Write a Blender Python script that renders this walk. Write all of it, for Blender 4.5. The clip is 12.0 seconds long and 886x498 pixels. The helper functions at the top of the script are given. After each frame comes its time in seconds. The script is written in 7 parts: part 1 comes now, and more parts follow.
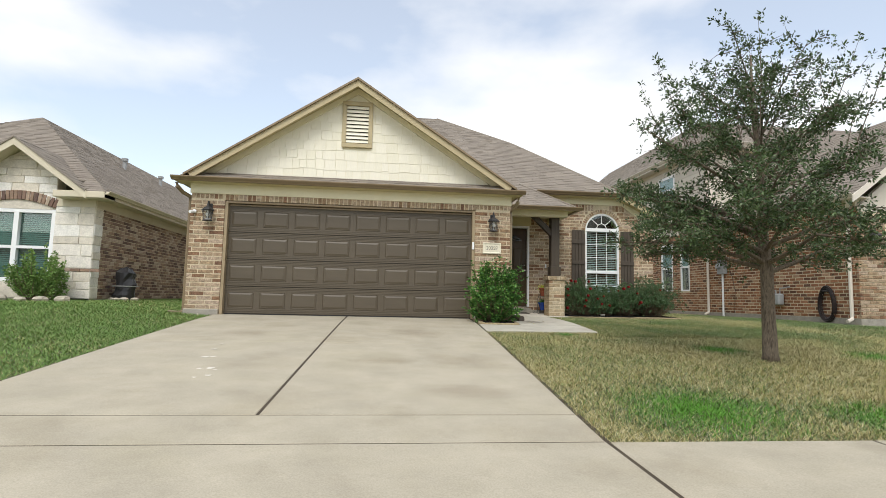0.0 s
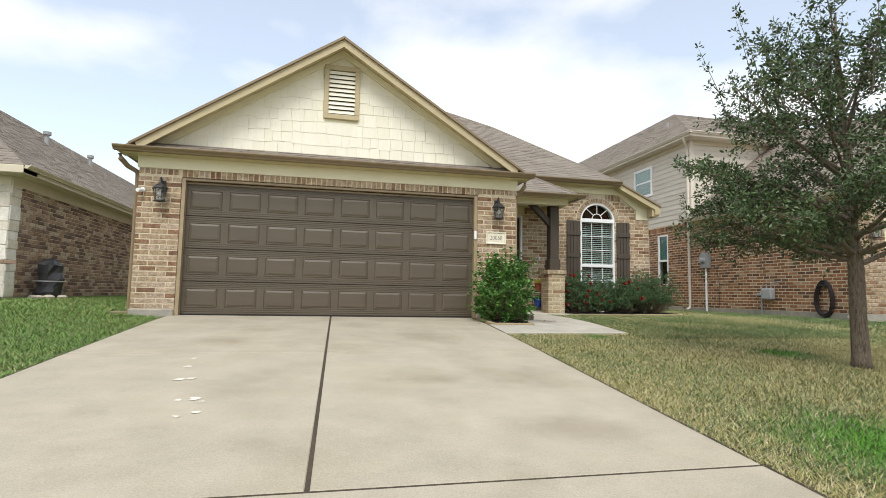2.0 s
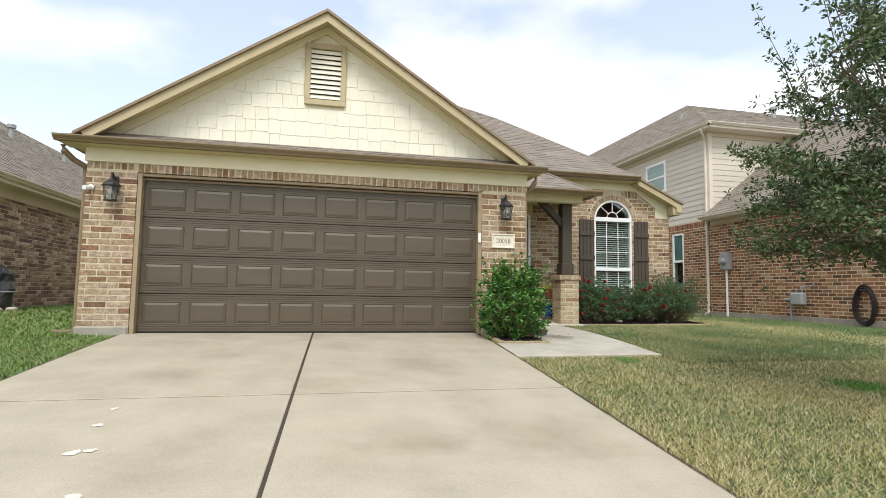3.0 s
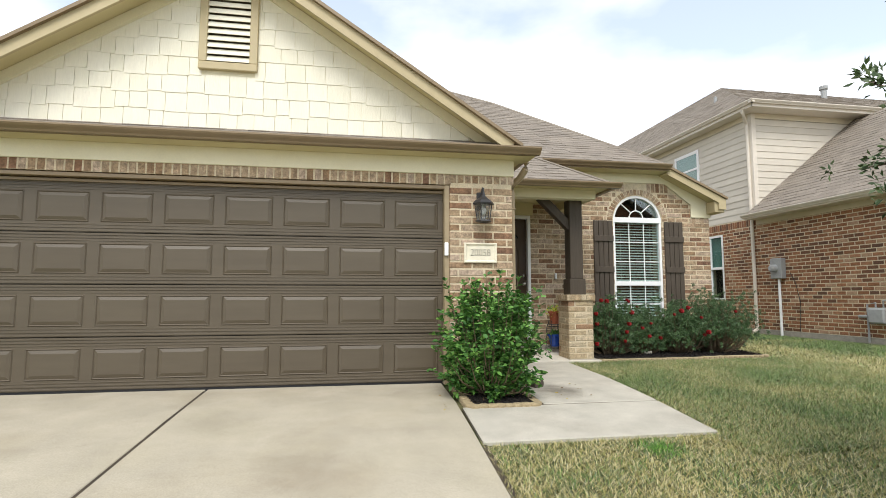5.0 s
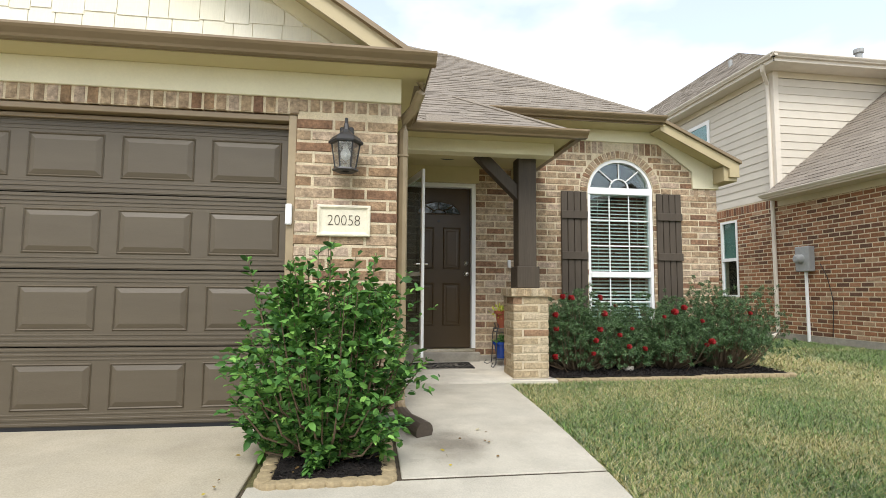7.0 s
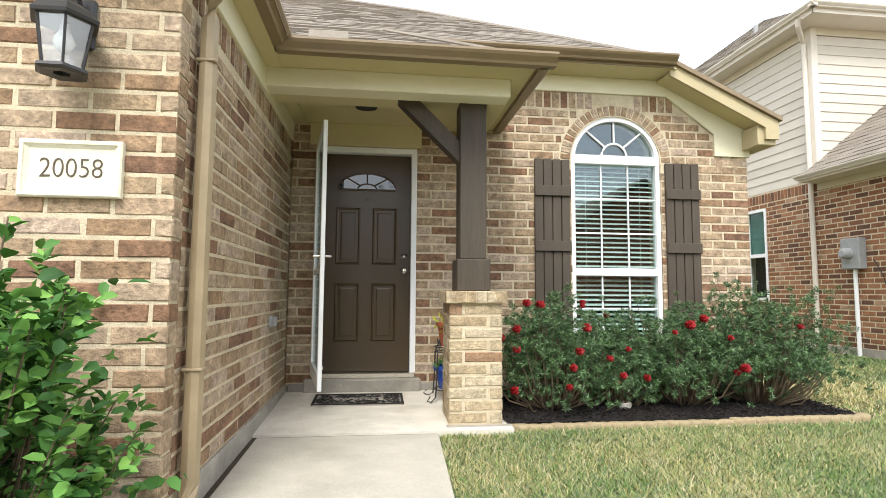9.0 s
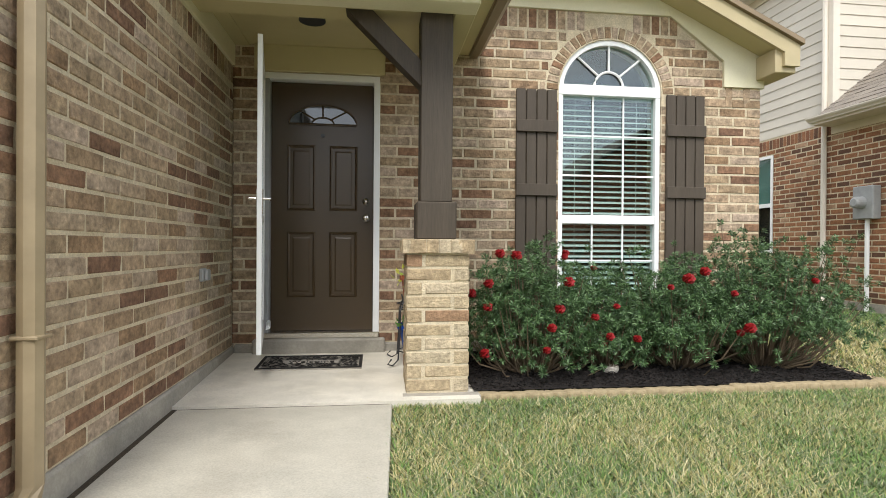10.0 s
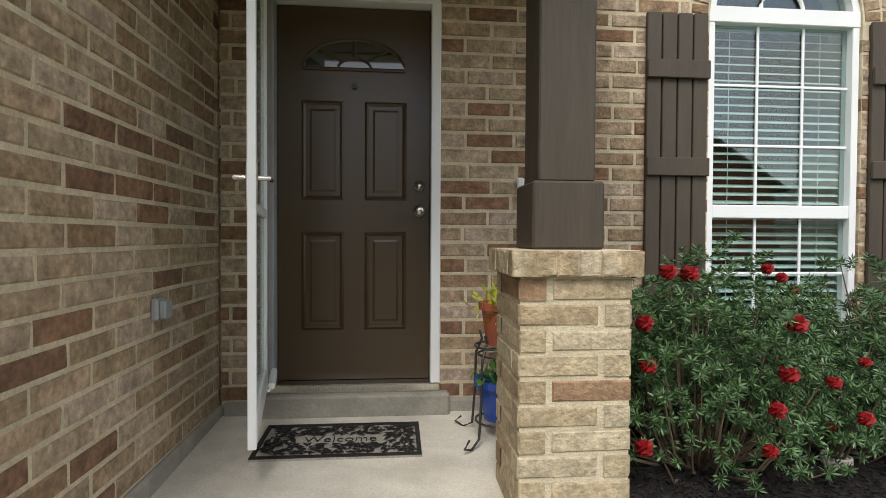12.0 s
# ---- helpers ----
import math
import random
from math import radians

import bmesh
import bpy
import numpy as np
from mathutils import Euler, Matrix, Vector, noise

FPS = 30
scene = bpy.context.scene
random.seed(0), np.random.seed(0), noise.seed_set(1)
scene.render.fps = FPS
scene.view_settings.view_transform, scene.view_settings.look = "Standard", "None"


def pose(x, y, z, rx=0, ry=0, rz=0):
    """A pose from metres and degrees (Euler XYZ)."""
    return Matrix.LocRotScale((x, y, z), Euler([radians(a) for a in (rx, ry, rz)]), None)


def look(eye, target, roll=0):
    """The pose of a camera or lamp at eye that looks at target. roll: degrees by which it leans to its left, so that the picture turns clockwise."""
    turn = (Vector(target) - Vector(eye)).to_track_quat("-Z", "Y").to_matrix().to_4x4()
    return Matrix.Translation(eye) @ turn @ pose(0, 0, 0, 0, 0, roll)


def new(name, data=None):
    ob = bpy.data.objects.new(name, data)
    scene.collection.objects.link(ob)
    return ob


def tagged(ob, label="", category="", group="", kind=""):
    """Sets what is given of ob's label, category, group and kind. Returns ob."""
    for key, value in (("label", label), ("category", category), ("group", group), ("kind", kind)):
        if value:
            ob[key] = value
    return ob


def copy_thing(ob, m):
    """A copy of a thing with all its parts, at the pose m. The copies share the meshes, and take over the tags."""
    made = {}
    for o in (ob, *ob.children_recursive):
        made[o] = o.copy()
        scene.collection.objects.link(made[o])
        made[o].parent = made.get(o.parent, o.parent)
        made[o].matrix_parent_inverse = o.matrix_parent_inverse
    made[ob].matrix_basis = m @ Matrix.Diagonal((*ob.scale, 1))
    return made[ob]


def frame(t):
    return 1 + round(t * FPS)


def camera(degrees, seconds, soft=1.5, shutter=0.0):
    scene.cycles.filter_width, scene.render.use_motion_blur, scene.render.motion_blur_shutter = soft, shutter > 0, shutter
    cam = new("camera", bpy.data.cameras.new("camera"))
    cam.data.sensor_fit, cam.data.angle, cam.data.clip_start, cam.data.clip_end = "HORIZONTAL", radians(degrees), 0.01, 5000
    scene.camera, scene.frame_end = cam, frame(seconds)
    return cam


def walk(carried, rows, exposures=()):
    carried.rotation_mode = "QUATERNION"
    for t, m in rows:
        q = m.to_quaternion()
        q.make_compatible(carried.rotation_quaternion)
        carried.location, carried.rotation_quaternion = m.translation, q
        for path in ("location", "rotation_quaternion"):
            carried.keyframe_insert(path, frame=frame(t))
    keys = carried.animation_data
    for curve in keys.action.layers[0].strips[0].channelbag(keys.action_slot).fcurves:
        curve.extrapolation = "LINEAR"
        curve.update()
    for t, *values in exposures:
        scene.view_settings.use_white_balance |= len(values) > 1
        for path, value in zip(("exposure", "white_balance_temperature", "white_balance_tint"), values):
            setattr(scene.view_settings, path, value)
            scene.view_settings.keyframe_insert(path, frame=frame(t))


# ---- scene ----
cam = camera(80.0, 12.0, soft=0.62)
PATH = [
    (0, (0.064, 0.064, 0.377), (0.278, 2.043, 0.565), 1.3),
    (0.5, (-0.26, 0.285, 0.365), (-0.002, 2.26, 0.551), 1.3),
    (1, (-0.513, 0.572, 0.345), (-0.18, 2.536, 0.528), 1.3),
    (1.5, (-0.694, 1.0, 0.338), (-0.261, 2.944, 0.52), 1.2),
    (2, (-0.749, 1.553, 0.398), (-0.323, 3.5, 0.569), 1.1),
    (2.5, (-0.663, 2.153, 0.478), (-0.228, 4.098, 0.644), 1.0),
    (3, (-0.486, 2.705, 0.63), (-0.061, 4.652, 0.788), 0.9),
    (3.2, (-0.416, 2.906, 0.693), (-0.013, 4.858, 0.848), 0.7),
    (5, (0.782, 4.839, 0.935), (1.121, 6.802, 1.115), 0.0),
    (5.5, (1.191, 5.358, 0.949), (1.497, 7.328, 1.115), 0.2),
    (6, (1.609, 5.855, 0.932), (1.917, 7.824, 1.102), 0.2),
    (6.5, (1.995, 6.329, 0.925), (2.296, 8.3, 1.09), 0.3),
    (7, (2.359, 6.763, 0.922), (2.647, 8.736, 1.084), 0.4),
    (9, (3.393, 8.396, 0.955), (3.628, 10.375, 1.119), 0.4),
    (9.5, (3.541, 8.671, 0.938), (3.788, 10.652, 1.053), 0.5),
    (10, (3.717, 8.944, 0.922), (3.958, 10.929, 0.913), 0.4),
    (10.5, (3.802, 9.255, 0.949), (4.036, 11.241, 0.898), 0.4),
    (11, (3.777, 9.595, 0.965), (3.996, 11.583, 0.912), 0.4),
    (11.5, (3.684, 9.991, 0.981), (3.887, 11.98, 0.932), 0.3),
    (12, (3.488, 10.438, 1.003), (3.663, 12.43, 0.962), 0.3),
]
walk(cam, [(t, look(eye, target, roll)) for t, eye, target, roll in PATH],
     exposures=[(0.0, -0.16), (1.5, -0.08), (3.0, 0.06), (5.5, 0.18), (7.0, 0.3), (9.0, 0.78), (9.5, 0.70), (10.0, 0.45), (10.5, 0.22), (12.0, 0.14)])

# ---- light ----
world = bpy.data.worlds.new("world")
scene.world = world
world.use_nodes = True
wn, wl = world.node_tree.nodes, world.node_tree.links
bg = wn["Background"]
sky = wn.new("ShaderNodeTexSky")
sky.sky_type, sky.sun_disc = "NISHITA", False
sky.sun_elevation, sky.sun_rotation = radians(51.6), radians(193.5)
wcoord = wn.new("ShaderNodeTexCoord")
wmap = wn.new("ShaderNodeMapping")
wmap.inputs["Scale"].default_value = (1.0, 1.0, 2.2)
wmap.inputs["Location"].default_value = (3.1, 0.7, 0.2)
wl.new(wcoord.outputs["Generated"], wmap.inputs["Vector"])
cloud = wn.new("ShaderNodeTexNoise")
cloud.inputs["Scale"].default_value, cloud.inputs["Detail"].default_value, cloud.inputs["Roughness"].default_value = 2.1, 7.0, 0.48
wl.new(wmap.outputs["Vector"], cloud.inputs["Vector"])
cramp = wn.new("ShaderNodeValToRGB")
cramp.color_ramp.elements[0].position, cramp.color_ramp.elements[1].position = 0.40, 0.58
cramp.color_ramp.elements[0].color = (0.34, 0.34, 0.34, 1)
wl.new(cloud.outputs["Fac"], cramp.inputs["Fac"])
skygain = wn.new("ShaderNodeMix")
skygain.data_type, skygain.blend_type = "RGBA", "MULTIPLY"
skygain.inputs[0].default_value = 1.0
wl.new(sky.outputs["Color"], skygain.inputs[6])
skygain.inputs[7].default_value = (3.4, 3.1, 2.75, 1)
cmix = wn.new("ShaderNodeMix")
cmix.data_type = "RGBA"
wl.new(cramp.outputs["Color"], cmix.inputs[0])
wl.new(skygain.outputs[2], cmix.inputs[6])
cmix.inputs[7].default_value = (12.9, 13.0, 13.2, 1)
wl.new(cmix.outputs[2], bg.inputs["Color"])
bg.inputs["Strength"].default_value = 0.093
sun = new("sun", bpy.data.lights.new("sun", "SUN"))
sun.data.energy, sun.data.angle, sun.data.color = 2.3, radians(25), (1.0, 0.975, 0.93)
sun.matrix_world = look((-2.4, -10, 13), (0, 0, 0))


# ---- materials ----
def srgb(r, g, b):
    return tuple(((c / 255) / 12.92 if c <= 10 else (((c / 255) + 0.055) / 1.055) ** 2.4) for c in (r, g, b)) + (1,)


def material(name, colors, rough=0.7, metal=0.0, grain=0.0, grain_scale=60.0, stain=0.0, stain_scale=1.2, bump=0.0, bump_scale=80.0,
             per="", spec=0.4, sheen=0.0, stretch=(1, 1, 1)):
    """A surface whose colour runs through the list by piece (per: object or island) or by noise, with grain, stains and fine relief."""
    m = bpy.data.materials.new(name)
    m.use_nodes = True
    n, l = m.node_tree.nodes, m.node_tree.links
    b = n["Principled BSDF"]
    b.inputs["Roughness"].default_value, b.inputs["Metallic"].default_value = rough, metal
    b.inputs["Specular IOR Level"].default_value = spec
    coord = n.new("ShaderNodeTexCoord")
    geo = n.new("ShaderNodeNewGeometry")
    mp = n.new("ShaderNodeMapping")
    mp.inputs["Scale"].default_value = stretch
    l.new(geo.outputs["Position"], mp.inputs["Vector"])
    at = mp.outputs["Vector"]

    def tex(scale, detail=5.0, rgh=0.6):
        t = n.new("ShaderNodeTexNoise")
        t.inputs["Scale"].default_value, t.inputs["Detail"].default_value, t.inputs["Roughness"].default_value = scale, detail, rgh
        l.new(at, t.inputs["Vector"])
        return t.outputs["Fac"]

    ramp = n.new("ShaderNodeValToRGB")
    els = ramp.color_ramp.elements
    while len(els) < len(colors):
        els.new(0.5)
    for k, c in enumerate(colors):
        els[k].position = k / max(1, len(colors) - 1) if not per else k / len(colors)
        els[k].color = srgb(*c)
    if per:
        ramp.color_ramp.interpolation = "CONSTANT"
        if per == "object":
            src = n.new("ShaderNodeObjectInfo").outputs["Random"]
        else:
            src = geo.outputs["Random Per Island"]
        l.new(src, ramp.inputs["Fac"])
    else:
        mr = n.new("ShaderNodeMapRange")
        mr.inputs["From Min"].default_value, mr.inputs["From Max"].default_value = 0.3, 0.7
        l.new(tex(stain_scale), mr.inputs["Value"])
        l.new(mr.outputs["Result"], ramp.inputs["Fac"])
    out = ramp.outputs["Color"]

    def shade(out, fac, amount, lo=0.3, hi=0.7):
        mr = n.new("ShaderNodeMapRange")
        mr.inputs["From Min"].default_value, mr.inputs["From Max"].default_value = lo, hi
        mr.inputs["To Min"].default_value, mr.inputs["To Max"].default_value = 1 - amount, 1 + amount * 0.6
        l.new(fac, mr.inputs["Value"])
        mx = n.new("ShaderNodeMix")
        mx.data_type, mx.blend_type = "RGBA", "MULTIPLY"
        mx.inputs[0].default_value = 1.0
        l.new(out, mx.inputs[6])
        l.new(mr.outputs["Result"], mx.inputs[7])
        return mx.outputs[2]

    if stain:
        out = shade(out, tex(stain_scale * 2.3, 6.0), stain)
    if grain:
        out = shade(out, tex(grain_scale, 3.0), grain)
    l.new(out, b.inputs["Base Color"])
    if bump:
        bp = n.new("ShaderNodeBump")
        bp.inputs["Strength"].default_value, bp.inputs["Distance"].default_value = bump, 0.01
        l.new(tex(bump_scale, 4.0), bp.inputs["Height"])
        l.new(bp.outputs["Normal"], b.inputs["Normal"])
    return m


BRICKS = [(181, 159, 133), (173, 150, 121), (189, 168, 147), (165, 140, 112), (178, 154, 127), (179, 158, 132), (156, 128, 99), (141, 109, 84), (186, 165, 142), (169, 146, 117), (132, 101, 80), (178, 156, 129), (159, 132, 104), (183, 162, 138), (147, 113, 88), (175, 151, 124)]
M = dict(
    brick=material("tan_brick", BRICKS, 0.88, grain=0.34, grain_scale=42, stain=0.42, stain_scale=6.0, bump=1.0, bump_scale=60, per="object"),
    brick_joined=material("tan_brick_joined", BRICKS, 0.88, grain=0.34, grain_scale=42, stain=0.42, stain_scale=6.0, bump=1.0, bump_scale=60, per="island"),
    pillar_brick=material("pale_pillar_brick", [(190, 172, 141), (182, 164, 133), (198, 182, 154), (176, 156, 125), (186, 170, 142), (160, 129, 101), (193, 178, 150)], 0.88, grain=0.3, grain_scale=42, stain=0.3, stain_scale=7.0, bump=1.0, bump_scale=60, per="object"),
    mortar=material("mortar", [(205, 190, 160), (216, 203, 176)], 0.95, grain=0.2, grain_scale=120, stain=0.2, stain_scale=5, bump=0.6, bump_scale=150),
    red_brick=material("red_brick", [(148, 103, 74), (134, 92, 67), (162, 118, 88), (117, 82, 61), (144, 100, 70), (158, 111, 79), (104, 75, 58), (172, 140, 112), (140, 97, 69)], 0.88, grain=0.2, grain_scale=40, stain=0.2, stain_scale=6, per="island"),
    grey_brick=material("grey_brick", [(150, 126, 108), (126, 102, 90), (172, 150, 130), (108, 88, 80), (162, 136, 114), (136, 112, 98), (184, 166, 146)], 0.88, grain=0.2, grain_scale=40, stain=0.2, stain_scale=6, per="island"),
    stone=material("limestone", [(234, 228, 216), (224, 216, 200), (240, 237, 229), (216, 208, 193)], 0.85, grain=0.12, grain_scale=30, stain=0.15, stain_scale=3, bump=0.8, bump_scale=25, per="island"),
    concrete=material("concrete", [(173, 165, 144), (179, 171, 152), (166, 157, 136)], 0.85, grain=0.16, grain_scale=110, stain=0.13, stain_scale=0.9, bump=0.2, bump_scale=200),
    walk_concrete=material("walk_concrete", [(182, 177, 163), (187, 182, 168), (173, 167, 153)], 0.8, grain=0.14, grain_scale=120, stain=0.14, stain_scale=1.4, bump=0.2, bump_scale=200),
    porch_concrete=material("porch_concrete", [(214, 208, 193), (220, 214, 200), (200, 193, 177)], 0.75, grain=0.14, grain_scale=120, stain=0.18, stain_scale=1.6, bump=0.2, bump_scale=200),
    spout=material("tan_spout_paint", [(154, 137, 108), (162, 145, 116)], 0.45, stain=0.12, stain_scale=4, spec=0.5),
    footing=material("footing_concrete", [(150, 146, 136), (172, 166, 154)], 0.9, grain=0.12, grain_scale=80, stain=0.2, stain_scale=3, bump=0.3),
    edging=material("edging_concrete", [(176, 160, 126), (164, 148, 116), (186, 170, 138)], 0.9, grain=0.15, grain_scale=60, stain=0.2, stain_scale=8, per="island", bump=0.4),
    groove=material("joint_dirt", [(62, 54, 44), (84, 74, 60)], 0.95, grain=0.3, grain_scale=50),
    mulch=material("black_mulch", [(30, 26, 24), (44, 38, 34), (22, 20, 19)], 0.95, grain=0.4, grain_scale=60, per="island"),
    soil=material("mulch_soil", [(28, 25, 23), (40, 34, 31)], 0.95, grain=0.4, grain_scale=70, bump=1.0, bump_scale=60),
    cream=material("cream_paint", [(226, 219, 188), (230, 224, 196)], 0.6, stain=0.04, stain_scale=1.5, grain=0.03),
    soffit=material("soffit_olive", [(198, 186, 142), (204, 192, 150)], 0.65, stain=0.04),
    rake=material("tan_trim_paint", [(180, 166, 130), (187, 173, 138)], 0.55, stain=0.06, stain_scale=2),
    gutter=material("brown_gutter", [(130, 112, 85), (138, 120, 93)], 0.4, stain=0.08, stain_scale=2, spec=0.5),
    shake=material("cream_shake", [(235, 231, 212), (237, 233, 215), (233, 229, 209), (236, 232, 213)], 0.75, grain=0.035, grain_scale=30, stain=0.03, stain_scale=2, per="object", bump=0.3, bump_scale=40, stretch=(3, 3, 0.4)),
    shingle=material("roof_shingle", [(144, 135, 124), (140, 131, 120), (148, 139, 127), (137, 128, 117), (143, 134, 122)], 0.95, grain=0.3, grain_scale=160, stain=0.12, stain_scale=1.0, per="island", bump=0.6, bump_scale=250),
    garage=material("brown_door_paint", [(86, 77, 63), (91, 82, 67)], 0.45, stain=0.06, stain_scale=1.0, grain=0.05, grain_scale=90, bump=0.12, bump_scale=60, stretch=(1, 1, 6), spec=0.5),
    shutter=material("brown_shutter_paint", [(74, 65, 55), (81, 72, 61)], 0.6, stain=0.1, stain_scale=3, grain=0.1, grain_scale=50, stretch=(3, 3, 0.3)),
    post=material("brown_timber", [(68, 60, 50), (78, 69, 58)], 0.6, stain=0.12, stain_scale=3, grain=0.16, grain_scale=40, bump=0.3, bump_scale=30, stretch=(4, 4, 0.3)),
    door=material("dark_bronze_door", [(66, 52, 33), (73, 57, 38)], 0.32, stain=0.06, spec=0.5),
    white=material("white_vinyl", [(236, 238, 238), (242, 243, 242)], 0.4, stain=0.03),
    blind=material("window_blind", [(220, 228, 226), (228, 236, 233)], 0.6),
    dark=material("unlit_room_dark", [(24, 26, 28), (32, 34, 36)], 0.9),
    black=material("black_metal", [(40, 40, 42), (50, 50, 52)], 0.45, spec=0.5),
    chrome=material("brushed_nickel", [(200, 196, 188), (210, 206, 198)], 0.25, metal=1.0),
    plaque=material("cast_stone", [(226, 219, 196), (234, 228, 208)], 0.8, stain=0.08, stain_scale=8, grain=0.06),
    ink=material("dark_lettering", [(80, 71, 60), (88, 78, 66)], 0.7),
    mat=material("black_rubber", [(34, 32, 31), (44, 42, 40)], 0.8, grain=0.3, grain_scale=90),
    coir=material("grey_coir", [(168, 162, 151), (140, 134, 126)], 0.95, grain=0.3, grain_scale=120),
    bark=material("grey_bark", [(98, 86, 72), (124, 112, 96), (78, 68, 58)], 0.95, grain=0.35, grain_scale=40, stain=0.2, stain_scale=12, bump=1.0, bump_scale=45, stretch=(3, 3, 0.6)),
    twig=material("twig_bark", [(98, 84, 66), (120, 104, 84)], 0.9, grain=0.2),
    oak_leaf=material("oak_leaf", [(60, 81, 43), (71, 92, 51), (51, 70, 39), (86, 107, 64), (64, 85, 51), (102, 118, 83)], 0.5, per="island", spec=0.4),
    shrub_leaf=material("shrub_leaf", [(81, 125, 57), (63, 106, 46), (101, 147, 69), (53, 89, 43), (125, 170, 82), (73, 116, 53), (94, 138, 63)], 0.58, per="island", spec=0.3),
    rose_leaf=material("rose_leaf", [(69, 98, 55), (57, 83, 48), (89, 118, 73), (48, 71, 40), (106, 134, 90), (77, 105, 63)], 0.45, per="island", spec=0.45),
    bloom=material("red_petals", [(158, 20, 24), (134, 13, 18), (178, 36, 34)], 0.6, per="island"),
    grass=material("lawn_blades", [(102, 118, 78), (114, 127, 91), (88, 107, 66), (131, 140, 110), (97, 113, 73), (142, 148, 124), (76, 97, 56)], 0.75, per="island", spec=0.2),
    grass_green=material("green_lawn_blades", [(110, 144, 75), (125, 155, 84), (94, 127, 65), (140, 161, 98), (115, 145, 77)], 0.7, per="island", spec=0.2),
    turf=material("turf_ground", [(86, 88, 55), (101, 98, 65), (75, 81, 46), (109, 103, 72)], 0.95, grain=0.3, grain_scale=60, stain=0.25, stain_scale=0.5, bump=1.0, bump_scale=60),
    siding=material("grey_siding", [(203, 196, 182), (209, 202, 188)], 0.7, stain=0.05, per="island"),
    asphalt=material("asphalt", [(112, 110, 106), (126, 123, 118)], 0.95, grain=0.2, grain_scale=150, stain=0.1),
    terracotta=material("terracotta", [(150, 82, 58), (162, 92, 66)], 0.8, grain=0.1),
    blue=material("blue_glaze", [(28, 62, 140), (36, 72, 156)], 0.25, spec=0.5),
    yellow=material("yellow_green_leaf", [(186, 190, 60), (150, 170, 60), (206, 204, 84)], 0.5, per="island"),
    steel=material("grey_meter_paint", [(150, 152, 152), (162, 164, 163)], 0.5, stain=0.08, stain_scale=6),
    beige_trim=material("beige_trim_paint", [(214, 206, 192), (220, 212, 199)], 0.55, stain=0.05, stain_scale=2),
    rock=material("pale_rock", [(206, 198, 182), (186, 178, 162), (216, 210, 198)], 0.9, per="island", bump=0.8, bump_scale=30),
    hose=material("dark_hose", [(36, 30, 30), (48, 40, 38)], 0.5),
    boot=material("outlet_rubber", [(84, 75, 66), (98, 88, 78)], 0.6, grain=0.15),
    frost=material("lamp_frosted", [(232, 233, 230), (238, 239, 236)], 0.35),
    patch=material("weathered_chalk", [(214, 209, 196), (222, 217, 205)], 0.9, grain=0.2),
)


def glass_material(name, tint=(1, 1, 1), rough=0.0, base=0.13, rim=0.8):
    m = bpy.data.materials.new(name)
    m.use_nodes = True
    n, l = m.node_tree.nodes, m.node_tree.links
    n.remove(n["Principled BSDF"])
    tr, gl, mx = n.new("ShaderNodeBsdfTransparent"), n.new("ShaderNodeBsdfGlossy"), n.new("ShaderNodeMixShader")
    lw, pw, sc = n.new("ShaderNodeLayerWeight"), n.new("ShaderNodeMath"), n.new("ShaderNodeMath")
    tr.inputs["Color"].default_value = (*tint, 1)
    gl.inputs["Roughness"].default_value = rough
    lw.inputs["Blend"].default_value = 0.5
    pw.operation, sc.operation = "POWER", "MULTIPLY_ADD"
    l.new(lw.outputs["Facing"], pw.inputs[0])
    pw.inputs[1].default_value = 4.0
    l.new(pw.outputs["Value"], sc.inputs[0])
    sc.inputs[1].default_value, sc.inputs[2].default_value = rim, base
    l.new(sc.outputs["Value"], mx.inputs["Fac"])
    l.new(tr.outputs["BSDF"], mx.inputs[1])
    l.new(gl.outputs["BSDF"], mx.inputs[2])
    l.new(mx.outputs["Shader"], n["Material Output"].inputs["Surface"])
    return m


M["glass"] = glass_material("window_glass", (0.78, 0.87, 0.85), 0.01, 0.10)
M["clear_glass"] = glass_material("clear_window_glass", (0.8, 0.86, 0.85), 0.01, 0.03, 0.35)
M["lamp_glass"] = glass_material("seeded_lamp_glass", (0.93, 0.95, 0.96), 0.25, 0.3)


